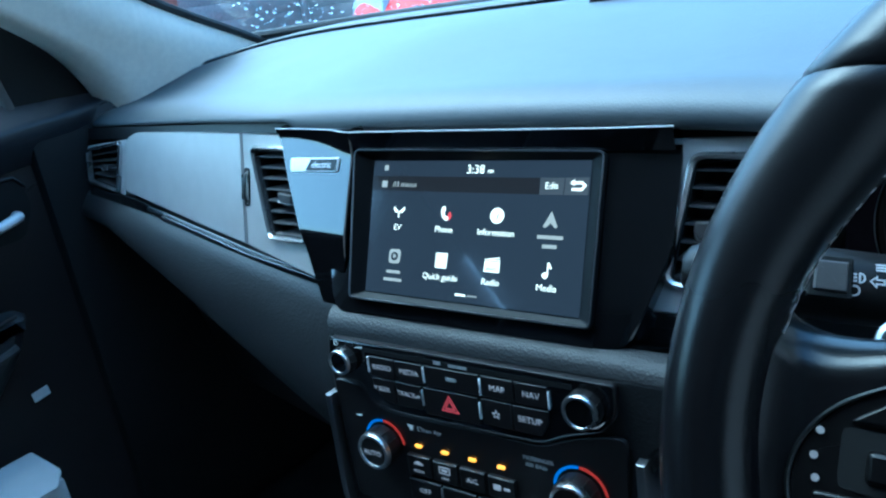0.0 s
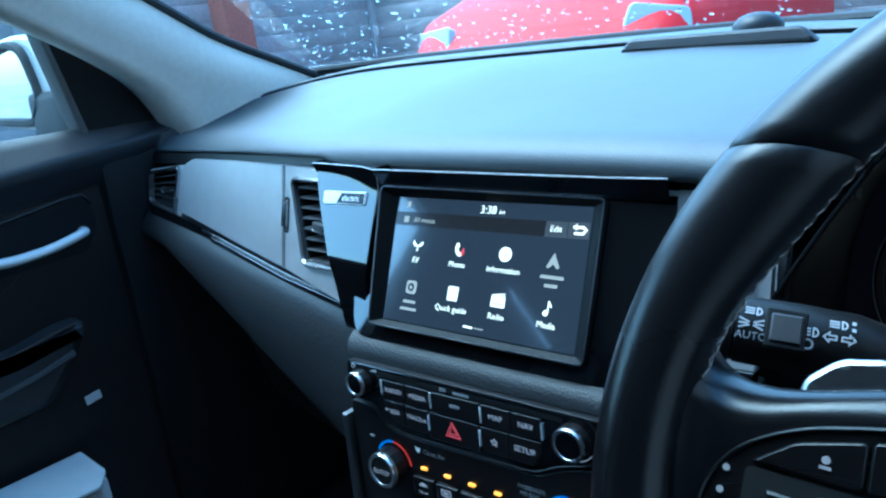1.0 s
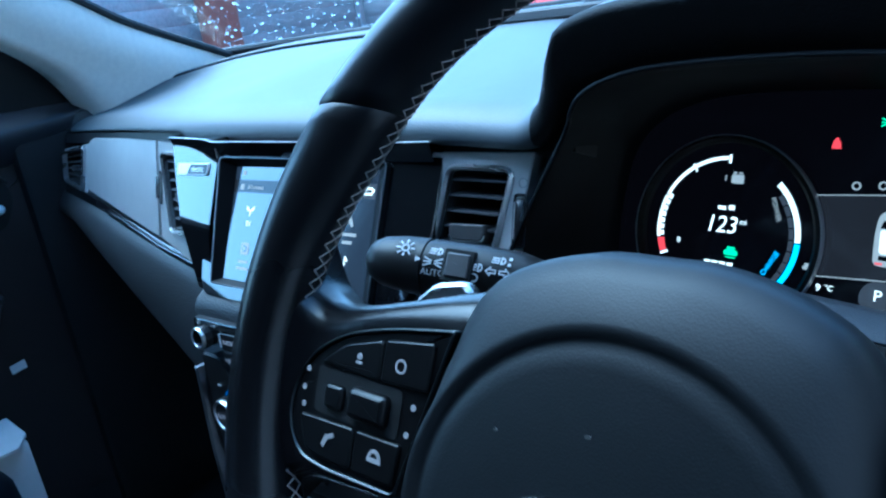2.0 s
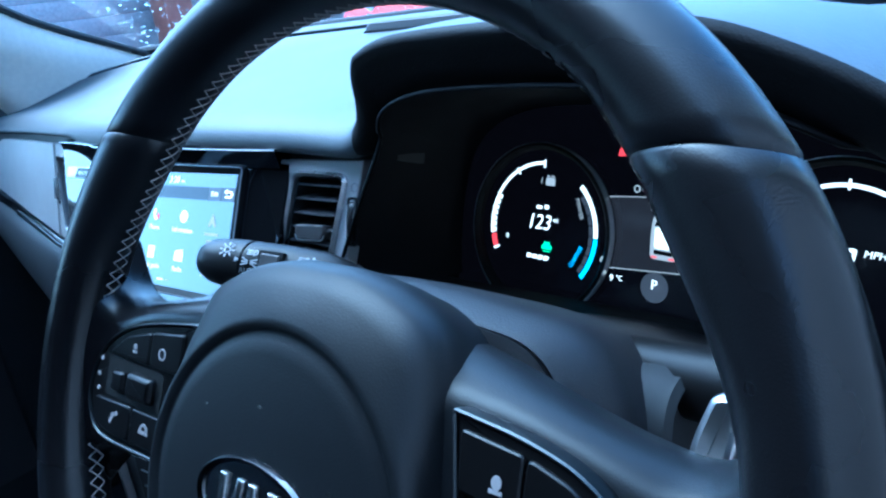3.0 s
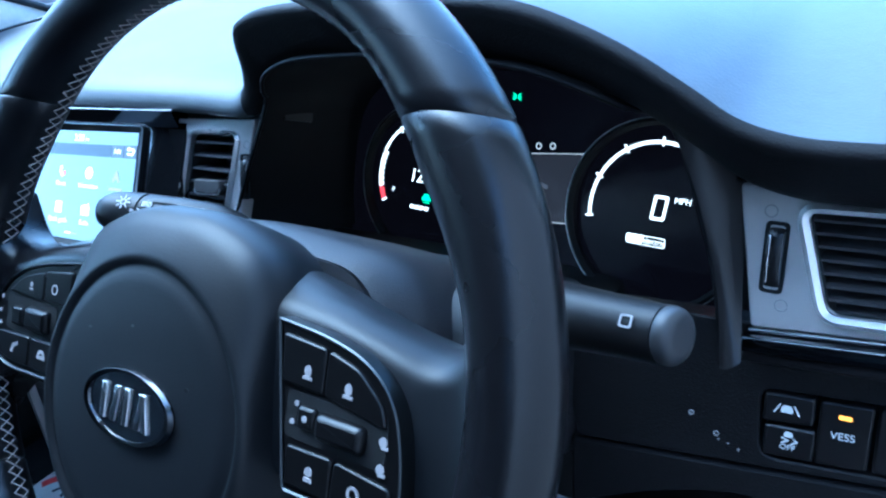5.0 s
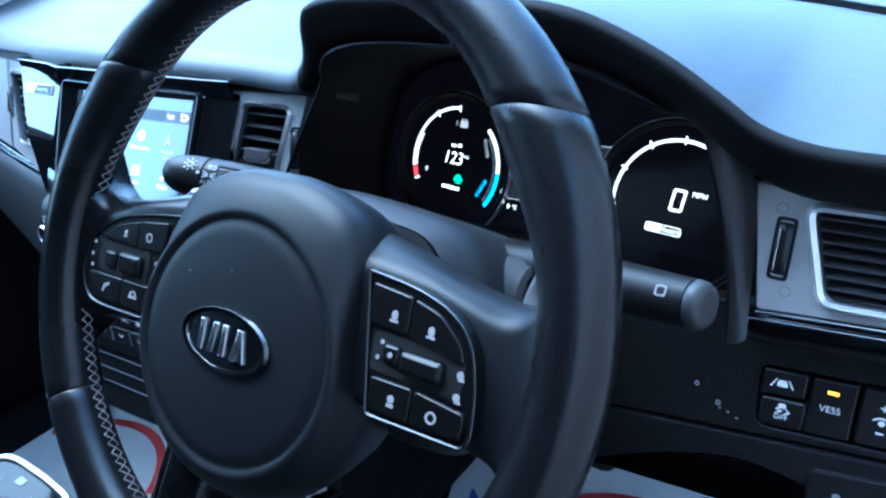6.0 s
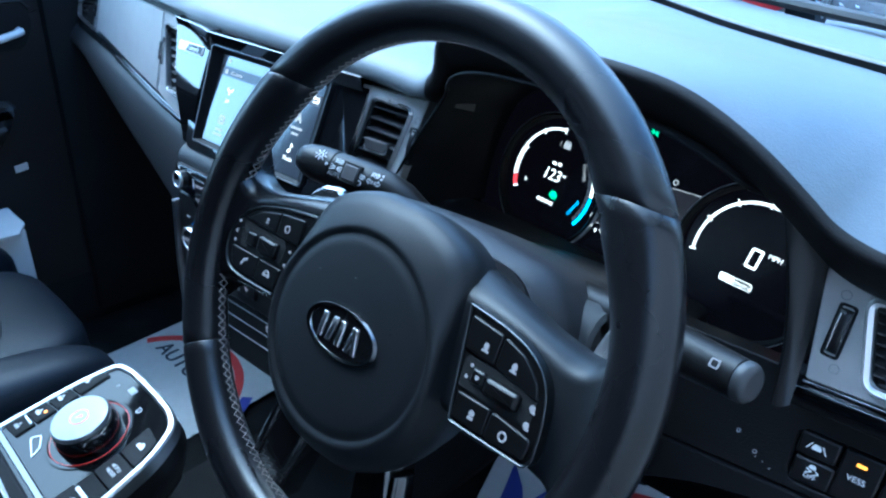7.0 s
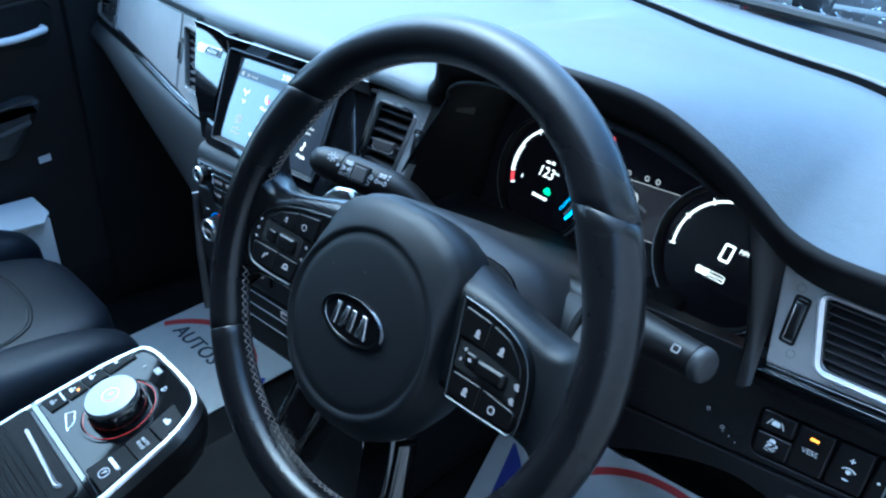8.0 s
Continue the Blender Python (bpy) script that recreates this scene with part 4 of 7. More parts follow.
def radio_button(pts, text=None, size=0.0052, x=None, y=None, mat=WARM):
    ob = part("button", slab(rounded(inset(pts, 0.0002), 0.0008, 2), 0.0, 0.0024, HU, 0.0005), SMOOTH, radio)
    if text:
        cx = sum(p[0] for p in pts) / len(pts) if x is None else x
        cy = sum(p[1] for p in pts) / len(pts) if y is None else y
        lettering(text, HU, size, mat, ob, cx, cy, 0.0026)
    return ob


r1, r1b, r2, r2b = 0.0245, 0.0088, 0.0074, -0.0118
radio_button([(-0.0785, r1), (-0.0545, r1), (-0.0545, r1b), (-0.0785, r1b)], "RADIO", 0.0058)
radio_button([(-0.0538, r1), (-0.0290, r1), (-0.0290, r1b), (-0.0538, r1b)], "MEDIA", 0.0058)
b = radio_button([(-0.0275, r1), (0.0180, r1), (0.0180, r1b), (-0.0275, r1b)])
mark([rounded(rect(-0.0045, 0.0172, 0.009, 0.0026), 0.001)], HU, DIMPRINT, b, 0.0025)
radio_button([(0.0195, r1), (0.0445, r1), (0.0445, r1b), (0.0195, r1b)], "MAP", 0.0062)
radio_button([(0.0452, r1), (0.0692, r1), (0.0692, r1b), (0.0452, r1b)], "NAV", 0.0062)
sk = radio_button([(-0.0785, r2), (-0.0570, r2), (-0.0570, r2b), (-0.0670, r2b + 0.001), (-0.0760, -0.002)], "SEEK", x=-0.0672, y=-0.0010)
tk = radio_button([(-0.0562, r2), (-0.0325, r2), (-0.0325, r2b), (-0.0562, r2b)], "TRACK", x=-0.0462, y=-0.0012)
mark(stroke([(-0.0372, -0.0022), (-0.0359, -0.0004), (-0.0346, -0.0022)], 0.0006), HU, WARM, tk, 0.0025)
mark(stroke([(-0.0768, 0.0006), (-0.0755, -0.0012), (-0.0742, 0.0006)], 0.0006), HU, WARM, sk, 0.0025)
hz = radio_button([(-0.0312, r2), (0.0155, r2), (0.0155, r2b - 0.002), (-0.0312, r2b - 0.002)])
tri3 = [(0, 0.0076), (0.0074, -0.0050), (-0.0074, -0.0050)]
bm = bmesh.new()
for k0, k1 in ((1.0, 0.84), (0.60, 0.44)):
    ring([(-0.0085 + x * k0, -0.0030 + y * k0) for x, y in tri3], [(-0.0085 + x * k1, -0.0030 + y * k1) for x, y in tri3], 0.0024, 0.0028, HU, bm=bm)
part("hazard_triangle", bm, HAZARD, hz, "red lit hazard triangle", flat=True)
sb = radio_button([(0.0178, r2), (0.0415, r2), (0.0415, r2b), (0.0178, r2b)])
star = [((0.0035 if k % 2 == 0 else 0.0016) * math.sin(k * math.pi / 5), (0.0035 if k % 2 == 0 else 0.0016) * math.cos(k * math.pi / 5)) for k in range(10)]
part("symbol", ring(shifted(star, 0.0292, -0.0024), shifted(star, 0.0292, -0.0024, 0.66), 0.0024, 0.0028, HU), WARM, sb, flat=True)
radio_button([(0.0422, r2), (0.0690, r2), (0.0680, -0.002), (0.062, r2b), (0.0422, r2b)], "SETUP", size=0.0064, x=0.0548, y=-0.0018)
for x, y in ((-0.0793, 0.0175), (-0.0282, 0.0170), (0.0188, 0.0160), (0.0698, 0.0155), (-0.0319, -0.0014), (0.0166, -0.0021)):
    part("divider", slab(rect(x, y, 0.0008, 0.012), 0.0, 0.0032, HU, 0.0002), BRIGHT, radio)
mark([[(-0.092, 0.0290), (-0.084, 0.0307), (-0.084, 0.0290)]], HU, PRINT, radio, 0.0014, "volume_mark")
mark([arc(-0.1105, 0.0302, 0.0016, 0.0021, -240, 60, 12), rect(-0.1105, 0.0318, 0.0006, 0.0024)], HU, PRINT, radio, 0.0014, "power_mark")


def knob(name, x, y, r, parent, m, face=PIANO, tall=0.013, skirt=SMOOTH):
    k = part(name, lathe([(r * 1.05, 0.0), (r * 1.05, tall * 0.5), (r, tall * 0.86), (r * 0.93, tall), (r * 0.2, tall)], m @ pose(x, y, 0.001), 40), skirt, parent)
    part("knob_ring", lathe([(r * 1.02, tall * 0.8), (r * 1.03, tall * 0.95), (r * 0.97, tall * 1.1), (r * 0.82, tall * 1.1), (r * 0.78, tall * 0.96)], m @ pose(x, y, 0.001), 40), SATIN, k, "polished chrome ring")
    part("knob_face", lathe([(r * 0.80, tall * 0.8), (r * 0.80, tall * 1.02), (r * 0.1, tall * 1.03)], m @ pose(x, y, 0.001), 32), face, k)
    for q in range(36):
        a = 2 * math.pi * q / 36
        part("grip_rib", slab(rect(0, 0, 0.0007, 0.0007), tall * 0.1, tall * 0.78, m @ pose(x + r * 1.05 * math.cos(a), y + r * 1.05 * math.sin(a), 0.001)), skirt, k, flat=True) if q % 3 == 0 else None
    return k


knob("volume_knob", -0.1020, 0.0185, 0.0098, radio, HU, tall=0.009)
knob("tune_knob", 0.0940, 0.0152, 0.0115, radio, HU, tall=0.009)
mark([arc(0.094, 0.0152, 0.0140, 0.0147, 215, 325, 14)], HU, WARM, radio, 0.0014, "tune_mark")

# ---- climate controls ----
clim = thing("climate_panel", "black heater control panel with round dials and amber lamps", "heater controls", HU @ Vector((0, -0.09, 0)))
cp = rounded([(-0.1225, -0.0020), (-0.094, -0.0030), (-0.084, -0.0180), (-0.062, -0.0220), (0.062, -0.0205), (0.080, -0.0110), (0.105, -0.0040), (0.1185, -0.0040), (0.115, -0.105), (-0.117, -0.105)], 0.006)
part("faceplate", slab(cp, -0.012, -0.001, HU, 0.001), SMOOTH, clim, "satin black faceplate")
for s, nm in ((-1, "AUTO"), (1, "OFF")):
    x, y = s * 0.0790 + (0.006 if s > 0 else 0.0022), -0.0480
    k = knob("temperature_dial", x, y, 0.0145, clim, HU, SMOOTH, 0.014)
    lettering(nm, HU, 0.0062, WARM, k, x, y - 0.0005, 0.0165)
    mark([arc(x, y, 0.0172, 0.0192, 90, 175, 16)], HU, BLUERING, clim, 0.0, "cold_arc")
    mark([arc(x, y, 0.0172, 0.0192, 5, 88, 16)], HU, ORANGERING, clim, 0.0, "warm_arc")
lettering("Clean Air", HU, 0.0056, DIMPRINT, clim, -0.0330, -0.0298, 0.0)
mark([[(-0.0530, -0.0275), (-0.0490, -0.0285), (-0.0472, -0.0275), (-0.0482, -0.0320), (-0.0508, -0.0323)]], HU, PRINT, clim, -0.0006)
for k in range(4):
    x = -0.0450 + 0.0237 * k
    lamp = part("indicator_lamp", slab(rounded(rect(x, -0.0445, 0.0058, 0.0022), 0.0008), -0.001, 0.001, HU, 0.0004), AMBER, clim, "lit amber indicator lamp")
    bt = part("button", slab(rounded(rect(x, -0.0600, 0.0215, 0.0165), 0.001, 2), -0.001, 0.003, HU, 0.001), SMOOTH, clim)
    if k == 2:
        lettering("A/C", HU, 0.0058, WARM, bt, x, -0.0598, 0.0033)
    elif k == 3:
        mark([rounded(rect(x - 0.003, -0.0590, 0.006, 0.0045), 0.001), rect(x + 0.0048, -0.0590, 0.005, 0.002)], HU, WARM, bt, 0.0031)
    else:
        mark([arc(x, -0.0600, 0.0032, 0.0046, 20, 160, 12), rect(x, -0.0575, 0.003, 0.002)] if k == 0 else stroke([(x - 0.0045, -0.0600), (x - 0.0045, -0.0550), (x + 0.0045, -0.0550), (x + 0.0045, -0.0600), (x - 0.0045, -0.0600)], 0.0008) + [rect(x, -0.0575, 0.005, 0.002)], HU, WARM, bt, 0.0031)
        lettering("FRONT" if k == 0 else "REAR", HU, 0.003, WARM, bt, x, -0.0640, 0.0033)
for k in range(3):
    x = -0.042 + 0.031 * k
    bt = part("button", slab(rounded(rect(x, -0.0810, 0.0295, 0.0185), 0.001, 2), -0.001, 0.003, HU, 0.001), SMOOTH, clim)
    if k == 0:
        lettering("OFF", HU, 0.0058, WARM, bt, x, -0.0802, 0.0033)
    else:
        mark(stroke([(x - 0.003, -0.079), (x, -0.082), (x + 0.003, -0.079)], 0.0009), HU, WARM, bt, 0.0031)
for k in (-0.0265, 0.0045):
    part("divider", slab(rect(k, -0.0810, 0.0010, 0.014), -0.001, 0.004, HU, 0.0003), SATIN, clim)
lettering("PASSENGER", HU, 0.0044, DIMPRINT, clim, 0.0560, -0.0318, 0.0)
lettering("AIR BAG", HU, 0.0044, DIMPRINT, clim, 0.0540, -0.0368, 0.0)
mark([rect(-0.1000, -0.0295, 0.0055, 0.0012)], HU, PRINT, clim, 0.0, "dial_mark")
sh2 = part("storage_tray", slab(rounded(rect(0, -0.142, 0.20, 0.085), 0.01), -0.05, -0.0035, HU, 0.002), MATTE, clim)
for k in range(3):
    part("tray_bar", slab(rounded(rect(0, -0.115 - 0.018 * k, 0.18, 0.0012), 0.0004, 2), -0.004, -0.002, HU, 0.0003), GUNMETAL, clim)
mark([rounded(rect(0.055, -0.1225, 0.016, 0.009), 0.002)], HU, WARM, clim, -0.003, "socket_mark")
mark([rounded(rect(0.055, -0.1225, 0.011, 0.005), 0.002)], HU, SMOOTH, clim, -0.0026, "socket_mark")

# ---- instrument cluster ----
clus = thing("instrument_cluster", "lit digital instrument cluster with two round dials", "instrument cluster", (0.375, 0.30, 0.88))
FRONT = smooth_curve([(0.160, 0.190, 0.900), (0.172, 0.197, 0.940), (0.198, 0.204, 0.99), (0.2245, 0.2084, 1.0340), (0.234, 0.200, 1.046), (0.247, 0.192, 1.058), (0.268, 0.187, 1.067), (0.30, 0.184, 1.0725), (0.36, 0.183, 1.0740), (0.42, 0.183, 1.071), (0.455, 0.184, 1.066), (0.485, 0.188, 1.055), (0.505, 0.198, 1.043), (0.522, 0.215, 1.0325), (0.5385, 0.211, 0.99), (0.5505, 0.204, 0.947), (0.557, 0.195, 0.905)], 3)
BACK = smooth_curve([(0.192, 0, 0.895), (0.190, 0, 0.92), (0.192, 0, 0.955), (0.200, 0, 0.99), (0.215, 0, 1.010), (0.235, 0, 1.022), (0.265, 0, 1.030), (0.30, 0, 1.033), (0.36, 0, 1.034), (0.42, 0, 1.033), (0.46, 0, 1.029), (0.50, 0, 1.018), (0.532, 0, 0.998), (0.548, 0, 0.965), (0.553, 0, 0.925), (0.551, 0, 0.895)], 3)
BACK = [Vector((p.x, 0.304 - 0.12 * (p.x - 0.375) + 0.27 * (p.z - 0.945), p.z)) for p in BACK]
rows = [[a.lerp(b, f) + Vector((0, 0, 0.006 * math.sin(f * math.pi))) for a, b in zip(FRONT, BACK)] for f in (0, 0.12, 0.35, 0.6, 0.85, 1.0)]
part("hood_liner", grid(rows), MATTE, clus, "matte black hood liner", angle=70)
part("hood_rim", sweep(FRONT, 0.0016, 8), BEZEL, clus)
cheek = [Vector((0.5560, 0.226, 1.010)), Vector((0.5565, 0.2255, 0.995)), Vector((0.562, 0.212, 0.95)), Vector((0.5690, 0.186, 0.915))]
inner = [Vector((0.5235, 0.213, 1.0315)), Vector((0.5395, 0.209, 0.99)), Vector((0.5515, 0.202, 0.947)), Vector((0.558, 0.188, 0.908))]
cheek, inner = smooth_curve(cheek, 5), smooth_curve(inner, 5)
rows = [[a.lerp(b, f) + Vector((0, -0.004 * math.sin(f * math.pi), 0)) for a, b in zip(inner, cheek)] for f in (0, 0.25, 0.5, 0.75, 1)]
part("hood_cheek", grid(rows), SMOOTH, clus, angle=70)
pl = [on(GC, x, z) for x, z in ((0.185, 0.872), (0.552, 0.872), (0.552, 1.0), (0.52, 1.036), (0.22, 1.036), (0.185, 1.0))]
face = part("cluster_face", slab(pl, -0.02, -0.003, GC), LCD, clus, "dark glossy cluster face")


def G(x, z):
    k = min(max((x - 0.32) / 0.10, 0), 1)
    return on(GC, x - 0.0030 + 0.0115 * k, z - 0.0025 + 0.0095 * k)


def dial(x, z, r):
    cx, cy = G(x, z)
    part("dial_ring", lathe([(r + 0.014, -0.003), (r + 0.0145, 0.004), (r + 0.0120, 0.006), (r + 0.0095, 0.003), (r + 0.0095, -0.003)], GC @ pose(cx, cy, 0), 72), MATTE, clus, "raised dark dial ring")
    part("dial_trim", ring(circle(cx, cy, r + 0.0148, 72), circle(cx, cy, r + 0.0142, 72), 0.0, 0.0050, GC), DARKCHROME, clus)
    part("dial_glass", slab(circle(cx, cy, r + 0.0095, 64), -0.003, -0.0022, GC), LCD, clus)
    return cx, cy


zi = -0.0018
cx, cy = dial(0.2765, 0.9440, 0.0520)
for a0, a1 in ((93, 121), (122, 154), (155, 190)):
    mark([arc(cx, cy, 0.0499, 0.0523, a0, a1, 12)], GC, UIWHITE, clus, zi, "charge_scale")
for k in range(7):
    mark([arc(cx, cy, 0.0470, 0.0495, 152 + 5.5 * k, 156 + 5.5 * k, 3)], GC, UIWHITE, clus, zi, "charge_cell")
mark([arc(cx, cy, 0.0470, 0.0520, 191, 202, 6)], GC, UIRED, clus, zi, "low_mark")
for r0, r1, a0, a1 in ((0.0460, 0.0520, 202.8, 204.8), (0.0475, 0.0535, 90.5, 92.2), (0.0475, 0.0535, 121, 122.4)):
    mark([arc(cx, cy, r0, r1, a0, a1, 3)], GC, UIWHITE, clus, zi, "scale_mark")
mark([arc(cx, cy, 0.0480, 0.0515, 0, 47, 14)], GC, UIWHITE, clus, zi, "power_arc")
mark([arc(cx, cy, 0.0480, 0.0515, -38, -1, 12)], GC, UICYAN, clus, zi, "regeneration_arc")
for k in range(8):
    mark([arc(cx, cy, 0.0440, 0.0472, -36 + 9.5 * k, -27.5 + 9.5 * k, 4)], GC, UIGREY, clus, zi, "power_cell")
lettering("POWER", GC, 0.0047, UIDIM, clus, *G(0.3105, 0.9630), zi, -70)
lettering("CHARGE", GC, 0.0047, UICYAN, clus, *G(0.3095, 0.9285), zi, 62)
lettering("123", GC, 0.0165, UIWHITE, clus, *G(0.2735, 0.9490), zi, slant=0.18, wide=0.95)
lettering("mi.", GC, 0.0048, UIWHITE, clus, *G(0.2895, 0.9525), zi, slant=0.15)
lettering("0", GC, 0.0055, UIWHITE, clus, *G(0.2425, 0.9350), zi)
lettering("1", GC, 0.0060, UIDIM, clus, *G(0.2745, 0.9800), zi)
mark([rounded([(a + G(0.2830, 0.98)[0], b + G(0.2830, 0.98)[1]) for a, b in rect(0, 0, 0.0085, 0.006)], 0.001), shifted(rect(0, 0, 0.0025, 0.0012), *G(0.2810, 0.9840)), shifted(rect(0, 0, 0.0025, 0.0012), *G(0.2850, 0.9840))], GC, UIDIM, clus, zi, "battery_mark")
mark([shifted(rect(0, 0, 0.0055, 0.0024), *G(0.2735, 0.9605)), shifted(rect(0, 0, 0.004, 0.003), *G(0.2805, 0.9612))], GC, UIWHITE, clus, zi, "range_mark")
mark([rounded(shifted(rect(0, 0, 0.0095, 0.0034), *G(0.2822, 0.9315)), 0.001), shifted(rect(0, 0, 0.0055, 0.003), *G(0.2822, 0.9340)), shifted(rect(0, 0, 0.007, 0.0008), *G(0.2822, 0.9285))], GC, UIGREEN, clus, zi, "ready_mark")
mark([shifted([(-0.0025, -0.0016), (0.0018, -0.0016), (0.0026, 0.0016), (-0.0017, 0.0016)], *G(0.2655 + 0.0055 * k, 0.9232)) for k in range(4)], GC, UIWHITE, clus, zi, "model_mark")

cx, cy = dial(0.4770, 0.9385, 0.0510)
for k, (a0, a1) in enumerate(((34, 58), (60, 89), (91, 120), (122, 152), (154, 186))):
    mark([arc(cx, cy, 0.0484, 0.0508, a0, a1, 12)], GC, UIWHITE, clus, zi, "speed_scale")
for a in (59, 90, 121, 153, 187, -25):
    mark([arc(cx, cy, 0.0470, 0.0530, a - 0.8, a + 0.8, 3)], GC, UIWHITE, clus, zi, "scale_mark")
mark([arc(cx, cy, 0.0470, 0.0510, -24, -10, 6)], GC, UIRED, clus, zi, "red_mark")
x0, y0 = G(0.4795, 0.9445)
bm = ring(rounded([(x0 - 0.0062, y0 - 0.0085), (x0 + 0.0042, y0 - 0.0085), (x0 + 0.0062, y0 + 0.0085), (x0 - 0.0042, y0 + 0.0085)], 0.002), rounded([(x0 - 0.0040, y0 - 0.0064), (x0 + 0.0024, y0 - 0.0064), (x0 + 0.0040, y0 + 0.0064), (x0 - 0.0024, y0 + 0.0064)], 0.001), zi, zi + 0.0003, GC)
part("speed_figure", bm, UIWHITE, clus, "white lit figure zero", flat=True)
lettering("MPH", GC, 0.0058, UIWHITE, clus, *G(0.4950, 0.9505), zi, slant=0.12)
x0, y0 = G(0.4715, 0.9220)
part("electric_frame", ring(rounded(rect(x0, y0, 0.0285, 0.0066), 0.002), rounded(rect(x0, y0, 0.0275, 0.0056), 0.0016), zi, zi + 0.0003, GC), UIWHITE, clus, flat=True)
mark([[(x0 - 0.0138, y0 - 0.0030), (x0 - 0.0030, y0 - 0.0030), (x0 - 0.0010, y0 + 0.0030), (x0 - 0.0138, y0 + 0.0030)]], GC, UIWHITE, clus, zi, "badge_field")
lettering("electric", GC, 0.0056, UIWHITE, clus, x0 + 0.0062, y0, zi)

# centre information display
for z in (0.9735, 0.9245):
    mark([[G(0.331, z), G(0.421, z), G(0.421, z - 0.0006), G(0.331, z - 0.0006)]], GC, UIDIM, clus, -0.0026, "display_line")
part("information_display", slab([G(0.330, 0.9735), G(0.424, 0.9735), G(0.424, 0.9240), G(0.330, 0.9240)], -0.003, -0.0027, GC), UIBAND, clus)
for x in (0.3530, 0.3660, 0.3850, 0.3960):
    part("menu_mark", ring(circle(*G(x, 0.9785), 0.0026, 14), circle(*G(x, 0.9785), 0.0017, 14), -0.0027, -0.0024, GC), UIDIM, clus, flat=True)
gx, gy = G(0.3740, 0.9480)
body = rounded([(-0.0100, -0.0165), (0.0100, -0.0165), (0.0108, 0.004), (0.0090, 0.0165), (-0.0090, 0.0165), (-0.0108, 0.004)], [0.004, 0.004, 0.01, 0.006, 0.006, 0.01])
mark([shifted(body, gx, gy)], GC, UIDIM, clus, -0.0026, "vehicle_picture")
roofp = rounded([(-0.0072, -0.0090), (0.0072, -0.0090), (0.0078, 0.0050), (-0.0078, 0.0050)], 0.002)
mark([shifted(roofp, gx, gy)], GC, UIWHITE, clus, -0.0024, "vehicle_picture")
mark([[(gx - 0.0080, gy + 0.0060), (gx + 0.0080, gy + 0.0060), (gx + 0.0066, gy + 0.0105), (gx - 0.0066, gy + 0.0105)], [(gx - 0.0070, gy - 0.0130), (gx + 0.0070, gy - 0.0130), (gx + 0.0070, gy - 0.0102), (gx - 0.0070, gy - 0.0102)]], GC, LCD, clus, -0.0022, "vehicle_picture")
mark([[(gx + 0.0110, gy + 0.0080), (gx + 0.0225, gy + 0.0045), (gx + 0.0220, gy + 0.0015), (gx + 0.0110, gy + 0.0050)]], GC, UIGREY, clus, -0.0024, "open_door_picture")
mark([rect(gx - 0.0065, gy - 0.0150, 0.004, 0.0012), rect(gx + 0.0065, gy - 0.0150, 0.004, 0.0012)], GC, UIRED, clus, -0.0020, "vehicle_picture")
lettering("9", GC, 0.0066, UIWHITE, clus, *G(0.3385, 0.9170), -0.0026)
lettering("°C", GC, 0.0050, UIWHITE, clus, *G(0.3442, 0.9172), -0.0026)
part("gear_field", slab(circle(*G(0.369, 0.9135), 0.0105, 28), -0.003, -0.0027, GC), UIGREY, clus)
lettering("P", GC, 0.0098, UIWHITE, clus, *G(0.369, 0.9150), -0.0024)
mark([shifted(rect(0, 0, 0.006, 0.0022), *G(0.3320, 0.9285)), shifted(rect(0, 0, 0.004, 0.002), *G(0.3320, 0.9305))], GC, UIDIM, clus, -0.0024, "consumption_mark")
mark([shifted([(-0.0028, -0.0026), (0.0028, -0.0026), (0.002, 0.0022), (-0.002, 0.0022)], *G(0.3410, 1.0030)), shifted(circle(0, 0, 0.0012, 10), *G(0.3410, 1.0058))], GC, UIRED, clus, -0.0024, "seat_belt_lamp")
sx, sy = G(0.3655, 1.0140)
mark(stroke([(sx - 0.0035, sy + 0.0022), (sx - 0.0010, sy + 0.0008)], 0.0008) + stroke([(sx - 0.0035, sy), (sx - 0.001, sy)], 0.0008) + stroke([(sx - 0.0035, sy - 0.0022), (sx - 0.0010, sy - 0.0008)], 0.0008) + stroke([(sx + 0.0035, sy + 0.0022), (sx + 0.0010, sy + 0.0008)], 0.0008) + stroke([(sx + 0.0035, sy), (sx + 0.001, sy)], 0.0008) + stroke([(sx + 0.0035, sy - 0.0022), (sx + 0.0010, sy - 0.0008)], 0.0008), GC, UIGREEN, clus, -0.0024, "side_light_lamp")
lettering("284", GC, 0.0050, UIDIM, clus, *G(0.4150, 0.9150), -0.0024)


# ---- steering wheel ----
wheel = thing("steering_wheel", "black leather steering wheel with light grey cross stitching", "steering wheel", (0.375, 0.0, 0.98))
R, RW, RD = 0.1694, 0.0159, 0.0160


def thumb(a):
    """How far the thumb grips swell at an angle round the wheel."""
    return sum(math.exp(-(((a - c + 180) % 360 - 180) / 15) ** 2) for c in (32, 148))


def rim_point(a, q, grow=0.0):
    """A point of the rim's skin: a round the wheel, q round its section (0: outside, 90: to the driver)."""
    c, s = math.cos(radians(a)), math.sin(radians(a))
    cq = math.cos(radians(q))
    rr = R + (RW + grow) * cq - 0.0055 * thumb(a) * max(-cq, 0) ** 1.5
    return WH @ Vector((rr * c, rr * s, (RD + grow) * math.sin(radians(q))))


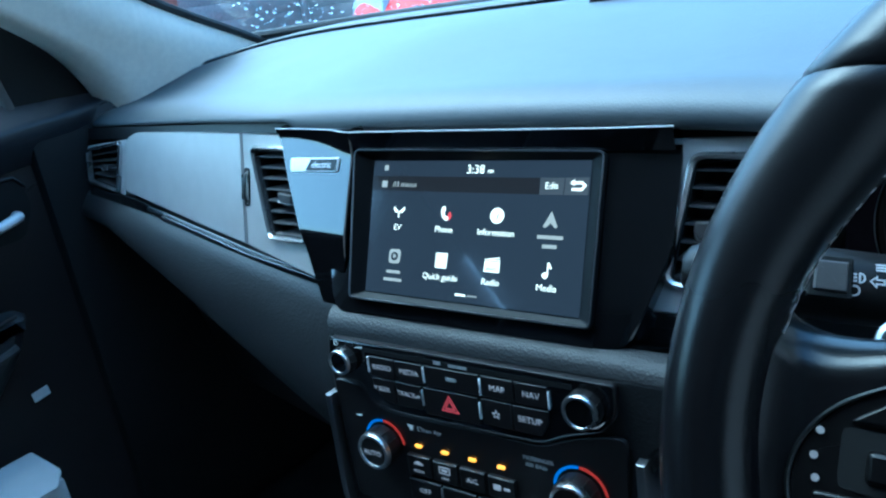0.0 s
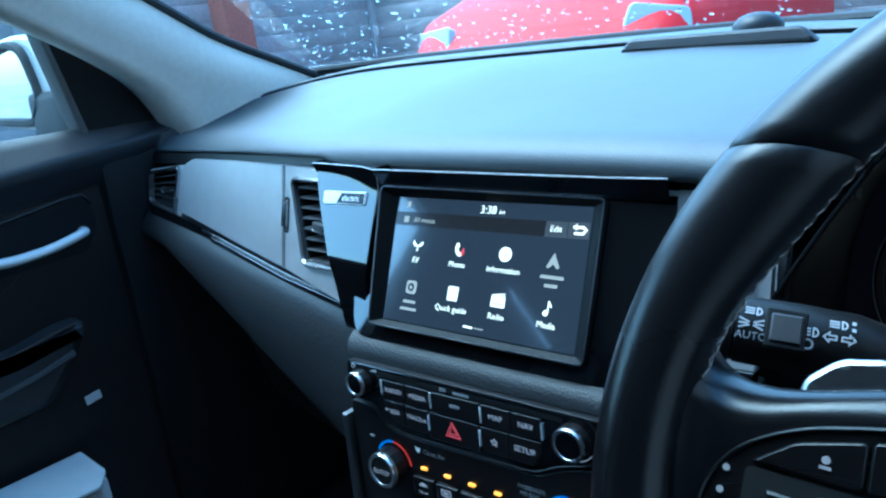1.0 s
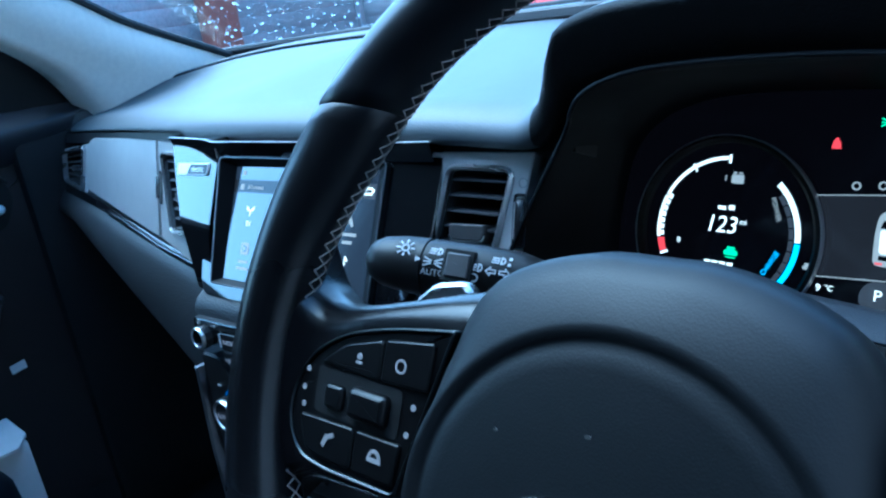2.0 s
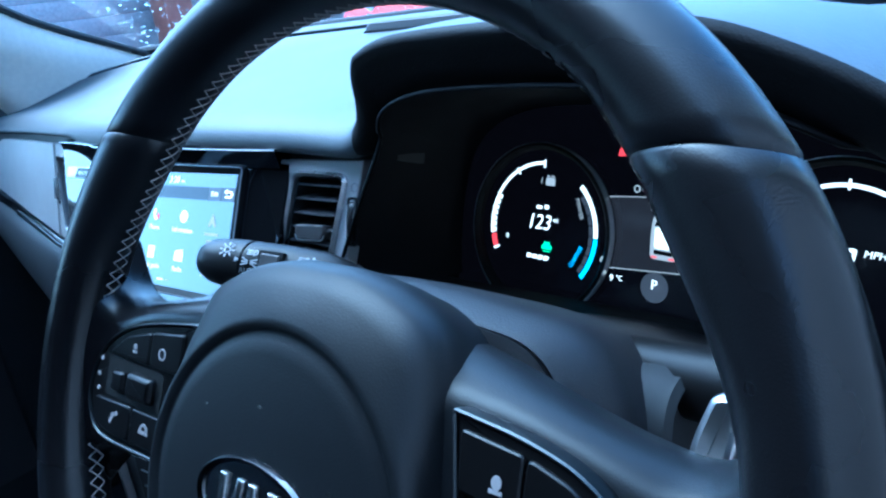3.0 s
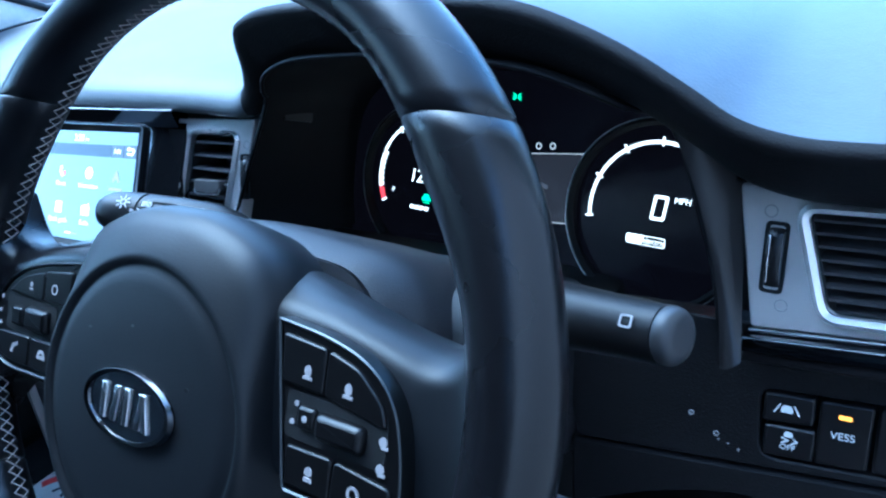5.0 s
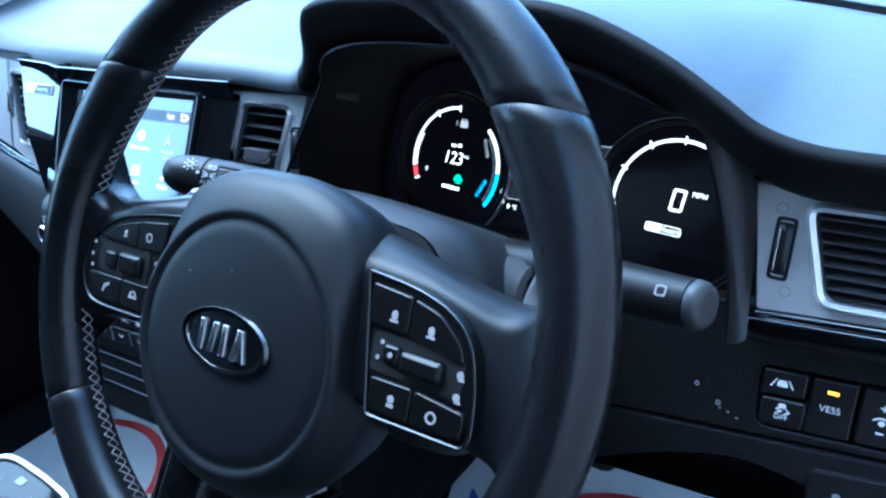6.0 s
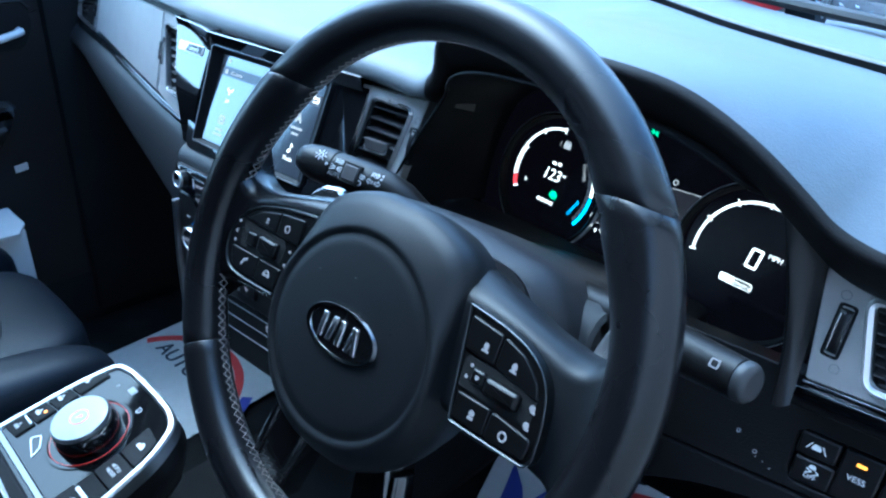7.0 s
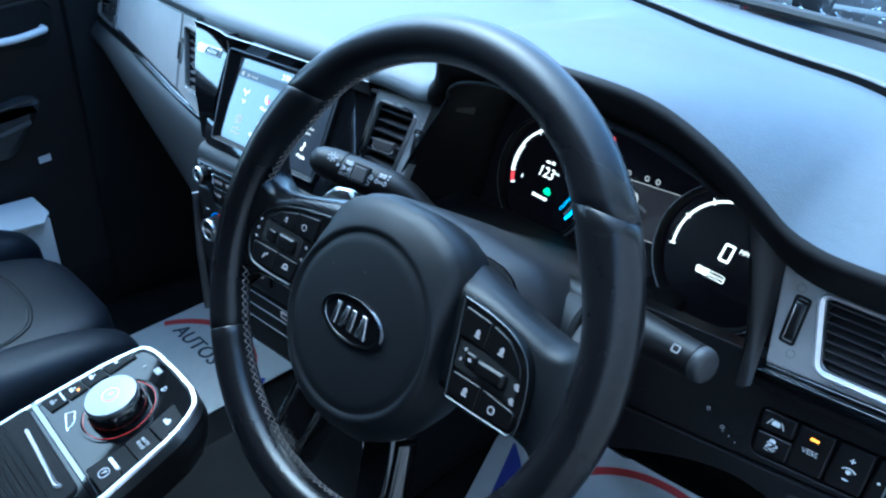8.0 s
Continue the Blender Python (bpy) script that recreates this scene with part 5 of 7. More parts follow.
def seam(a, q):
    """The angle of a seam: the upper ones run level, the lower ones point to the hub."""
    if not 0 < a % 360 < 180:
        return a
    t = math.degrees(math.asin(0.1020 / (R + RW * math.cos(radians(q)))))
    return t if a % 360 < 90 else 180 - t


def rim_section(name, a0, a1, label=""):
    n = max(int(abs(a1 - a0) / 3), 4)
    bm = bmesh.new()
    rings = []
    fs = [0, 0.15 / n] + [k / n for k in range(1, n)] + [1 - 0.15 / n, 1]
    for f in fs:
        g = -0.0009 if f in (0, 1) else 0.0
        row = []
        for q in range(0, 360, 15):
            b0 = a0 + (seam(a0, q) - a0 % 360)
            b1 = a1 + (seam(a1, q) - a1 % 360)
            row.append(bm.verts.new(rim_point(b0 + (b1 - b0) * f, q, g)))
        rings.append(row)
    for a, b in zip(rings, rings[1:]):
        bridge(bm, a, b)
    bm.faces.new(rings[0])
    bm.faces.new(rings[-1])
    return part(name, bm, LEATHER, wheel, label, angle=50)


rim_section("rim_section", 37.0, 143.0, "smooth black leather rim")
rim_section("rim_section", 143.0, 215.3)
rim_section("rim_section", 215.4, 324.6)
rim_section("rim_section", 324.7, 397.0)

# cross stitching along the inside of the rim
bm = bmesh.new()
step = 2.25
for k in range(int(360 / step)):
    a = k * step
    for q0, q1 in ((178, 207), (207, 178)):
        p = [rim_point(a + step * f, q0 + (q1 - q0) * f, 0.0002) for f in (0, 0.25, 0.5, 0.75, 1)]
        sweep(p, 0.00033, 4, bm=bm)
tagged(part("stitching", bm, THREAD, wheel, "light grey baseball stitching"), kind="stuff")

# airbag cover
HC = Vector((-0.001, -0.028))
pts = [(0, 0.0575), (0.018, 0.0570), (0.039, 0.0515), (0.055, 0.0415), (0.0640, 0.022), (0.0680, -0.008), (0.0710, -0.033), (0.0700, -0.053), (0.0645, -0.071), (0.0535, -0.0870), (0.029, -0.1030), (0, -0.1070)]
sil = smooth_curve([(x, y, 0) for x, y in pts], 5)
sil = [(p.x, p.y) for p in sil]
sil = sil[:-1] + [(-x, y) for x, y in sil[::-1]][:-1]


def oval(k, n):
    out = []
    for x, y in n:
        a = math.atan2(y - HC.y, x - HC.x)
        out.append((HC.x + 0.0640 * k * math.cos(a), HC.y + 0.0620 * k * math.sin(a)))
    return out


bm = bmesh.new()
mixo = lambda f: [(a[0] * (1 - f) + b[0] * f, a[1] * (1 - f) + b[1] * f) for a, b in zip(sil, oval(1.06, sil))]
seq = [(inset(sil, 0.008), -0.050), (inset(sil, 0.002), -0.026), (sil, -0.016), (inset(sil, -0.0012), -0.006), (sil, 0.002), (inset(sil, 0.0025), 0.0070), (mixo(0.45), 0.0112), (mixo(0.8), 0.0142), (oval(1.06, sil), 0.0158), (oval(1.02, sil), 0.0164), (oval(0.995, sil), 0.0148), (oval(0.965, sil), 0.0146), (oval(0.93, sil), 0.0158), (oval(0.85, sil), 0.0164), (oval(0.5, sil), 0.0170), (oval(0.1, sil), 0.0172)]
rings = [loop(bm, p, z, WH) for p, z in seq]
for a, b in zip(rings, rings[1:]):
    bridge(bm, a, b)
bm.faces.new(rings[0])
bm.faces.new(rings[-1])
part("airbag_cover", bm, HUBSKIN, wheel, "matte black airbag cover with scuffs", angle=60)
em = WH @ pose(-0.0008, -0.0270, 0.0170)
lg = part("emblem", lathe([(0.0305, -0.001), (0.0310, 0.0012), (0.0295, 0.0026), (0.0268, 0.0022), (0.0262, 0.0008)], em, 56, 1.0, 0.51), CHROME, wheel, "chrome oval emblem ring")
part("emblem_field", slab(circle(0, 0, 0.0270, 48, ry=0.0137), -0.0005, 0.0012, em), PIANO, lg)
for x0, lean in ((-0.0155, 0.0006), (-0.0085, 0.003), (0.0005, 0.0004), (0.0085, 0.0035), (0.0145, -0.0035)):
    pts = [(x0 - 0.0019, -0.0078), (x0 + 0.0019, -0.0078), (x0 + 0.0019 + lean, 0.0078), (x0 - 0.0019 + lean, 0.0078)]
    part("emblem_bar", slab(pts, 0.0010, 0.0026, em, 0.0005), SATIN, lg)
for x, y, w in ((-0.0047, 0.0065, 0.0011), (-0.035, 0.0006, 0.0008), (0.034, -0.012, 0.0012)):
    mark([circle(x, y, w, 8, ry=w * 0.6)], WH, SCUFF if w < 0.00115 else MATTE, wheel, 0.0167, "scuff")


SPOKES = {
    1: ((0.038, 0.0440, 0.0270, -0.040, -0.022, 0.0010), (0.052, 0.0400, 0.0260, -0.040, -0.022, 0.0025), (0.072, 0.0362, 0.0252, -0.040, -0.018, 0.0030), (0.092, 0.0315, 0.0240, -0.040, -0.016, 0.0034), (0.110, 0.0270, 0.0210, -0.040, -0.016, 0.0036), (0.124, 0.0243, 0.0175, -0.0405, -0.017, 0.0036), (0.134, 0.0232, 0.0150, -0.0420, -0.018, 0.0030), (0.143, 0.0255, 0.0165, -0.0450, -0.018, 0.0025), (0.151, 0.0330, 0.0240, -0.0520, -0.016, 0.0040), (0.158, 0.0440, 0.0350, -0.0620, -0.012, 0.0075), (0.166, 0.0600, 0.0520, -0.0740, -0.008, 0.0110)),
    -1: ((0.038, 0.0470, 0.0290, -0.044, -0.016, -0.0020), (0.052, 0.0435, 0.0275, -0.044, -0.015, -0.0012), (0.076, 0.0378, 0.0262, -0.0445, -0.013, -0.0008), (0.100, 0.0312, 0.0235, -0.0450, -0.012, -0.0004), (0.118, 0.0268, 0.0195, -0.0460, -0.012, 0.0), (0.132, 0.0250, 0.0155, -0.0470, -0.013, 0.0), (0.143, 0.0258, 0.0150, -0.0495, -0.014, 0.0005), (0.152, 0.0300, 0.0210, -0.0550, -0.013, 0.0035), (0.159, 0.0390, 0.0310, -0.0640, -0.011, 0.0075), (0.166, 0.0540, 0.0460, -0.0760, -0.008, 0.0110)),
}


def spoke(s):
    """A spoke lofted from the hub to the rim: its face leans back along the upper edge and flows into the rim."""
    S = lambda pts: [(s * x, y) for x, y in pts]
    cols = list(zip(*SPOKES[s]))
    line = [smooth_curve([(x, v, 0) for x, v in zip(cols[0], c)], 3) for c in cols[1:]]
    bm = bmesh.new()
    rings = []
    for tb, tf, bf, zb, zf in zip(*line):
        x, tb, tf, bf, zb, zf = tb.x, tb.y, tf.y, bf.y, zb.y, zf.y
        o = rounded([(tb - 0.002, zb - 0.016), (tb, zb), ((tb + tf) / 2 + 0.0022, (zb + zf) / 2 + 0.0012), (tf, zf), (bf + 0.004, zf), (bf - 0.001, zf - 0.008), (bf - 0.002, zb - 0.016)], [0.003, 0.004, 0.01, 0.006, 0.005, 0.006, 0.003], 5)
        rings.append([bm.verts.new(WH @ Vector((s * x, y, z))) for y, z in o])
    for a, b in zip(rings, rings[1:]):
        bridge(bm, a, b)
    bm.faces.new(rings[0])
    bm.faces.new(rings[-1])
    sp = part("spoke", bm, HUBSKIN if s > 0 else LEATHER, wheel, "smooth black spoke", angle=60)
    W2 = WH @ Matrix.Translation((0, 0, 0.0030 if s > 0 else -0.0015)) @ Matrix.Rotation(radians(-1.5 if s > 0 else 0.5), 4, "Y")
    if s > 0:
        po = [(0.0715, 0.0245), (0.0975, 0.0222), (0.1142, 0.0182), (0.1253, 0.0118), (0.1322, 0.0025), (0.1363, -0.0125), (0.1380, -0.0315), (0.1345, -0.0372), (0.0830, -0.0385)]
        rr = [0.002, 0.01, 0.008, 0.008, 0.008, 0.012, 0.005, 0.004, 0.003]
    else:
        po = [(-0.0660, 0.0250), (-0.0962, 0.0208), (-0.1190, 0.0150), (-0.1360, 0.0050), (-0.1450, -0.0090), (-0.1462, -0.0245), (-0.1375, -0.0372), (-0.1220, -0.0392), (-0.0830, -0.0380)]
        rr = [0.002, 0.012, 0.010, 0.010, 0.010, 0.010, 0.010, 0.008, 0.003]
    po = rounded(po, rr, 5)
    part("pad_frame", ring(po, inset(po, 0.0013), -0.003, 0.0048, W2, 0.0006), PADMETAL, sp, "satin silver switch frame")
    pad = part("switch_pad", slab(inset(po, 0.0018), -0.003, 0.0036, W2), PADKEY, wheel, "black switch pad with white symbols")
    if s > 0:
        keys = ((((0.0760, 0.0195), (0.0985, 0.0175), (0.0985, 0.0005), (0.0775, 0.0015)), 0.002), (((0.0992, 0.0175), (0.1140, 0.0135), (0.1260, 0.0040), (0.1290, -0.0040), (0.0992, 0.0005)), 0.003), (((0.0835, -0.0205), (0.1065, -0.0200), (0.1065, -0.0352), (0.0845, -0.0350)), 0.002), (((0.1072, -0.0200), (0.1335, -0.0225), (0.1330, -0.0340), (0.1072, -0.0352)), 0.003))
        well, rock, small = rect(0.1050, -0.0095, 0.048, 0.0175), rect(0.1090, -0.0100, 0.0225, 0.0100), rect(0.0925, -0.0090, 0.0090, 0.0085)
    else:
        keys = ((((-0.0740, 0.0190), (-0.0975, 0.0160), (-0.0975, 0.0005), (-0.0740, 0.0015)), 0.002), (((-0.0982, 0.0158), (-0.1180, 0.0105), (-0.1310, 0.0010), (-0.0982, 0.0005)), 0.003), (((-0.0830, -0.0190), (-0.1060, -0.0195), (-0.1060, -0.0350), (-0.0845, -0.0345)), 0.002), (((-0.1068, -0.0195), (-0.1390, -0.0205), (-0.1330, -0.0335), (-0.1220, -0.0352), (-0.1068, -0.0350)), 0.003))
        well, rock, small = rect(-0.1090, -0.0095, 0.046, 0.0180), rect(-0.1010, -0.0098, 0.0200, 0.0120), rect(-0.1200, -0.0105, 0.0100, 0.0095)
    for pts, r in keys:
        part("switch", slab(rounded(list(pts), r), 0.002, 0.0052, W2, 0.0009), PADKEY, pad)
    part("rocker_well", slab(rounded(well, 0.003), 0.002, 0.0040, W2), MATTE, pad)
    part("rocker", slab(rounded(rock, 0.003), 0.002, 0.0078, W2, 0.0025), PADKEY, pad)
    part("rocker", slab(rounded(small, 0.002), 0.002, 0.0062, W2, 0.0015), PADKEY, pad)
    zt = 0.0054
    if s > 0:
        for x, y in ((0.0910, 0.0074), (0.1108, 0.0053)):
            mark([circle(x, y + 0.0006, 0.0017, 12, ry=0.0021), rect(x, y - 0.0020, 0.0044, 0.0012)], W2, PADPRINT, pad, zt)
        for x, y in ((0.0862, -0.0050), (0.0850, -0.0120)):
            mark([circle(x, y, 0.0011, 10)], W2, PADPRINT, pad, 0.0042)
        mark([circle(0.0928, -0.0090, 0.0013, 10)], W2, PADPRINT, pad, 0.0063)
        for x, y in ((0.1276, -0.0080), (0.1276, -0.0172)):
            mark([circle(x, y, 0.0018, 10), rect(x + 0.0008, y - 0.0018, 0.0030, 0.0012)], W2, PADPRINT, pad, 0.0042)
        mark([circle(0.0969, -0.0272, 0.0018, 12), rect(0.0969, -0.0300, 0.0038, 0.0016)], W2, PADPRINT, pad, zt)
        part("symbol", ring(circle(0.1182, -0.0285, 0.0028, 16), circle(0.1182, -0.0285, 0.0017, 16), zt, zt + 0.0003, W2), PADPRINT, pad, flat=True)
    else:
        part("symbol", ring(circle(-0.0877, 0.0080, 0.0027, 16), circle(-0.0877, 0.0080, 0.0019, 16), zt, zt + 0.0003, W2), PADPRINT, pad, flat=True)
        mark([circle(-0.1089, 0.0075, 0.0013, 10), rect(-0.1089, 0.0052, 0.0034, 0.0010)], W2, PADPRINT, pad, zt)
        mark(stroke([(-0.1218, -0.0290), (-0.1205, -0.0262), (-0.1175, -0.0248)], 0.0018), W2, PADPRINT, pad, zt)
        mark([arc(-0.0941, -0.0268, 0.0018, 0.0032, 0, 180, 10), rect(-0.0941, -0.0276, 0.007, 0.0016)], W2, PADPRINT, pad, zt)
        for x, y in ((-0.1375, -0.0030), (-0.1385, -0.0105), (-0.1375, -0.0170), (-0.0800, -0.0050), (-0.0815, -0.0150)):
            mark([circle(x, y, 0.0012, 10)], W2, PADPRINT, pad, 0.0042)


spoke(-1)
spoke(1)
for s in (-1, 1):
    leg = rounded([(s * 0.018, -0.088), (s * 0.046, -0.080), (s * 0.058, -0.120), (s * 0.062, -0.160), (s * 0.034, -0.166), (s * 0.026, -0.130)], 0.006)
    part("lower_spoke", slab(leg, -0.030, -0.006, WH, 0.005), PIANO, wheel, "gloss black lower spoke")
    tr = rounded([(s * 0.050, -0.092), (s * 0.056, -0.092), (s * 0.066, -0.145), (s * 0.060, -0.150)], 0.002)
    part("spoke_trim", slab(tr, -0.022, -0.006, WH, 0.002), PIANO, wheel)
    if s < 0:
        pd, z0 = [(-0.098, 0.036), (-0.104, 0.0405), (-0.120, 0.0375), (-0.131, 0.028), (-0.134, 0.0), (-0.105, -0.02)], -0.050
    else:
        pd, z0 = [(0.127, 0.026), (0.131, 0.0395), (0.1385, 0.0395), (0.1395, 0.0285), (0.134, -0.01), (0.120, -0.02)], -0.040
    part("paddle", slab(rounded(pd, 0.004), z0, z0 + 0.007, WH, 0.0022), SATIN, wheel, "silver regeneration paddle")

# ---- steering column and stalks ----
col = thing("steering_column", "black plastic steering column cowl", "steering column", (0.375, 0.12, 0.9))
rows = []
for h, w, t, dwn in ((-0.034, 0.090, 0.046, 0.050), (-0.042, 0.100, 0.0530, 0.060), (-0.060, 0.102, 0.0545, 0.070), (-0.085, 0.098, 0.0530, 0.078), (-0.130, 0.094, 0.0495, 0.082), (-0.18, 0.092, 0.044, 0.085), (-0.26, 0.092, 0.040, 0.085), (-0.30, 0.092, 0.040, 0.085)):
    o = rounded([(-w, -dwn), (w, -dwn), (w, t * 0.42), (w * 0.80, t * 0.90), (0.0, t * 1.06), (-w * 0.80, t * 0.90), (-w, t * 0.42)], [0.03, 0.03, 0.02, 0.03, 0.06, 0.03, 0.02], 6)
    rows.append([WH @ Vector((x, y, h)) for x, y in o + o[:1]])
part("cowl", grid(rows), COWL, col, angle=55)
part("cowl_end", slab(rounded([(-0.088, -0.050), (0.088, -0.050), (0.088, 0.019), (0.070, 0.041), (0.0, 0.048), (-0.070, 0.041), (-0.088, 0.019)], 0.02, 6), -0.0365, -0.0335, WH), COWL, col)
part("cowl_seam", slab(rounded([(-0.1005, 0.004), (0.1005, 0.004), (0.1005, 0.006), (-0.1005, 0.006)], 0.0005, 2), -0.12, -0.046, WH), MATTE, col)
for s in (-1, 1):
    c = WH @ Vector((s * 0.094, 0.012, -0.095))
    part("stalk_gaiter", lathe([(0.026, -0.012), (0.026, 0.006), (0.0235, 0.010), (0.0235, 0.013), (0.020, 0.015), (0.019, 0.010)], frame3(c, (0, 1, 0), (s, 0, 0.15)), 28), RUBBER, col)


def stalk(name, tip, root, label, radii, sag=0.0):
    tip, root = Vector(tip), Vector(root)
    ob = thing(name, label, "control stalk", root)
    d = tip - root
    path = [root + d * f - Vector((0, 0, sag * max(0.45 - f, 0))) for f, r in radii]
    part("stalk_arm", sweep(path, [r for f, r in radii], 32), STALK, ob, angle=40)
    u, n = d.normalized(), Vector((0, -0.75, 0.62)).normalized()
    return ob, frame3(root, d, n - u * n.dot(u)), d.length


LR = [(0.0, 0.009), (0.3, 0.0110), (0.42, 0.0140), (0.5, 0.0155), (0.62, 0.0163), (0.764, 0.0160), (0.766, 0.0152), (0.774, 0.0152), (0.776, 0.0161), (0.86, 0.0155), (0.92, 0.0138), (0.955, 0.0105), (0.97, 0.0065)]
lamp_stalk, LS, ln = stalk("light_stalk", (0.1530, 0.098, 0.9850), (0.330, 0.157, 0.9590), "black light and indicator stalk with white symbols", LR, 0.09)


def on_stalk(f, deg):
    """A frame on the skin of the light stalk, f along it and deg round it, facing out."""
    k = max(i for i in range(len(LR) - 1) if LR[i][0] <= f)
    (f0, r0), (f1, r1) = LR[k], LR[k + 1]
    r, a = r0 + (r1 - r0) * (f - f0) / (f1 - f0), radians(deg)
    return LS @ Matrix.Translation((ln * f, r * math.sin(a), r * math.cos(a))) @ Matrix.Rotation(-a, 4, "X") @ pose(0, 0, 0.0004, 0, 0, 180)


beam = [arc(0.0006, 0, 0.0016, 0.0023, -90, 90, 10), rect(0.0006, 0, 0.0007, 0.0044)] + stroke([(-0.0008, 0.0014), (-0.0042, 0.0014)], 0.0007) + stroke([(-0.0008, 0), (-0.0042, 0)], 0.0007) + stroke([(-0.0008, -0.0014), (-0.0042, -0.0014)], 0.0007)
m = on_stalk(0.828, -17)
part("sun_symbol", ring(circle(0, 0, 0.0024, 16), circle(0, 0, 0.0016, 16), 0, 0.0004, m), STALKPRINT, lamp_stalk, flat=True)
mark([stroke([(0.0034 * math.cos(k * 0.785), 0.0034 * math.sin(k * 0.785)), (0.0050 * math.cos(k * 0.785), 0.0050 * math.sin(k * 0.785))], 0.0008)[0] for k in range(8)], m, STALKPRINT, lamp_stalk, 0.0, "sun_symbol")
mark([[(-0.0016, -0.0016), (0.0016, 0), (-0.0016, 0.0016)]], on_stalk(0.780, 2), STALKPRINT, lamp_stalk, 0.0, "pointer")
mark(beam, on_stalk(0.726, -18), STALKPRINT, lamp_stalk, 0.0, "beam_symbol")
mark(stroke([(-0.005, 0.0022), (-0.0012, 0.0007)], 0.0008) + stroke([(-0.005, -0.0022), (-0.0012, -0.0007)], 0.0008) + stroke([(0.005, 0.0022), (0.0012, 0.0007)], 0.0008) + stroke([(0.005, -0.0022), (0.0012, -0.0007)], 0.0008) + stroke([(-0.005, 0), (-0.002, 0)], 0.0008) + stroke([(0.005, 0), (0.002, 0)], 0.0008), on_stalk(0.733, 4.4), STALKPRINT, lamp_stalk, 0.0, "side_light_symbol")
lettering("AUTO", on_stalk(0.730, 23.7), 0.0050, STALKPRINT, lamp_stalk)
m = on_stalk(0.656, 4.9)
part("fog_switch", slab(rounded(rect(0, 0, 0.017, 0.018), 0.001), -0.004, 0.0010, m, 0.0006), MATTE, lamp_stalk)
part("fog_roller", slab(rounded(rect(0, 0, 0.013, 0.013), 0.001), -0.002, 0.0024, m, 0.0008), SLAT, lamp_stalk)
mark(beam, on_stalk(0.600, 2), STALKPRINT, lamp_stalk, 0.0, "fog_symbol")
part("off_symbol", ring(circle(0, 0, 0.0024, 16), circle(0, 0, 0.0017, 16), 0, 0.0004, on_stalk(0.606, 21)), STALKPRINT, lamp_stalk, flat=True)
mark([[(-0.0016, -0.0012), (0.0016, -0.0012), (0, 0.0016)]], on_stalk(0.661, 21), STALKPRINT, lamp_stalk, 0.0, "pointer")
mark(beam + [rect(0.0052, 0.0018, 0.0016, 0.0016), rect(0.0052, -0.0018, 0.0016, 0.0016)], on_stalk(0.540, -18), STALKPRINT, lamp_stalk, 0.0, "beam_symbol")
arrow = [(-0.0068, 0), (-0.0038, 0.0028), (-0.0038, 0.0012), (-0.0008, 0.0012), (-0.0008, -0.0012), (-0.0038, -0.0012), (-0.0038, -0.0028)]
m = on_stalk(0.541, 5)
for s in (1, -1):
    q = [(s * x, y) for x, y in arrow]
    part("arrow_symbol", ring(q, inset(q, 0.00065), 0, 0.0004, m), STALKPRINT, lamp_stalk, flat=True)

WT, WB = (0.5720, 0.0810, 0.9885), (0.43, 0.1160, 0.9660)
wip, WS, wl = stalk("wiper_stalk", WT, WB, "black wiper stalk with a slanted grey end", [(0.0, 0.013), (0.35, 0.0146), (0.60, 0.0144), (0.75, 0.0130), (0.90, 0.0119), (0.955, 0.0116)])
d, root = Vector(WT) - Vector(WB), Vector(WB)
part("stalk_end", sweep([root + d * f for f in (0.955, 0.960, 0.972, 0.986, 0.998, 1.004)], [0.0109, 0.0116, 0.0115, 0.0110, 0.0098, 0.0068], 28), material("grey_stalk_end", (0.03, 0.03, 0.031), 0.5), wip, "grey slanted push button end", angle=50)
m = WS @ Matrix.Translation((wl * 0.885, 0.0005, 0.0122))
part("wash_symbol", ring(rounded(rect(0, 0, 0.0058, 0.0052), 0.0012), rounded(rect(0, 0, 0.0042, 0.0036), 0.0009), 0.0, 0.0005, m), PADPRINT, wip, flat=True)
for f, y in ((0.64, -0.006), (0.63, -0.001), (0.63, 0.005), (0.66, 0.0055)):
    m2 = WS @ Matrix.Translation((wl * f, y, 0.0149 - abs(y) * 0.25))
    mark([circle(0, 0, 0.0012, 8, ry=0.0014)], m2, PADPRINT, wip, 0.0, "speed_mark")

# ---- switch bank under the right-hand vent ----
bank = thing("switch_bank", "bank of black push switches with white symbols", "switches", KN @ Vector((0.05, -0.02, 0)))
sq = [knee(x, z) for x, z in ((0.574, 0.8895), (0.735, 0.8995), (0.735, 0.8565), (0.5765, 0.8435))]
part("bank_back", slab(sq, -0.02, -0.008, KN), MATTE, bank)


def switch(x0, x1, z0, z1, z2, z3):
    """Left and right x, lower and upper z at the left, then at the right."""
    q = [knee(x0, z0), knee(x1, z2), knee(x1, z3), knee(x0, z1)]
    q = rounded(inset(q, 0.0006), 0.0022, 3)
    return part("switch", slab(q, -0.010, 0.0006, KN, 0.0014), SMOOTH, bank)


s1 = switch(0.576, 0.6012, 0.8682, 0.8885, 0.8700, 0.8900)
s2 = switch(0.5775, 0.6028, 0.8450, 0.8675, 0.8470, 0.8692)
s3 = switch(0.6020, 0.6268, 0.8468, 0.8898, 0.8490, 0.8915)
s4 = switch(0.6276, 0.6520, 0.8490, 0.8916, 0.8510, 0.8932)
s5 = switch(0.6528, 0.7300, 0.8510, 0.8932, 0.8560, 0.8985)
zk = 0.0008
a, b = knee(0.5878, 0.8792)
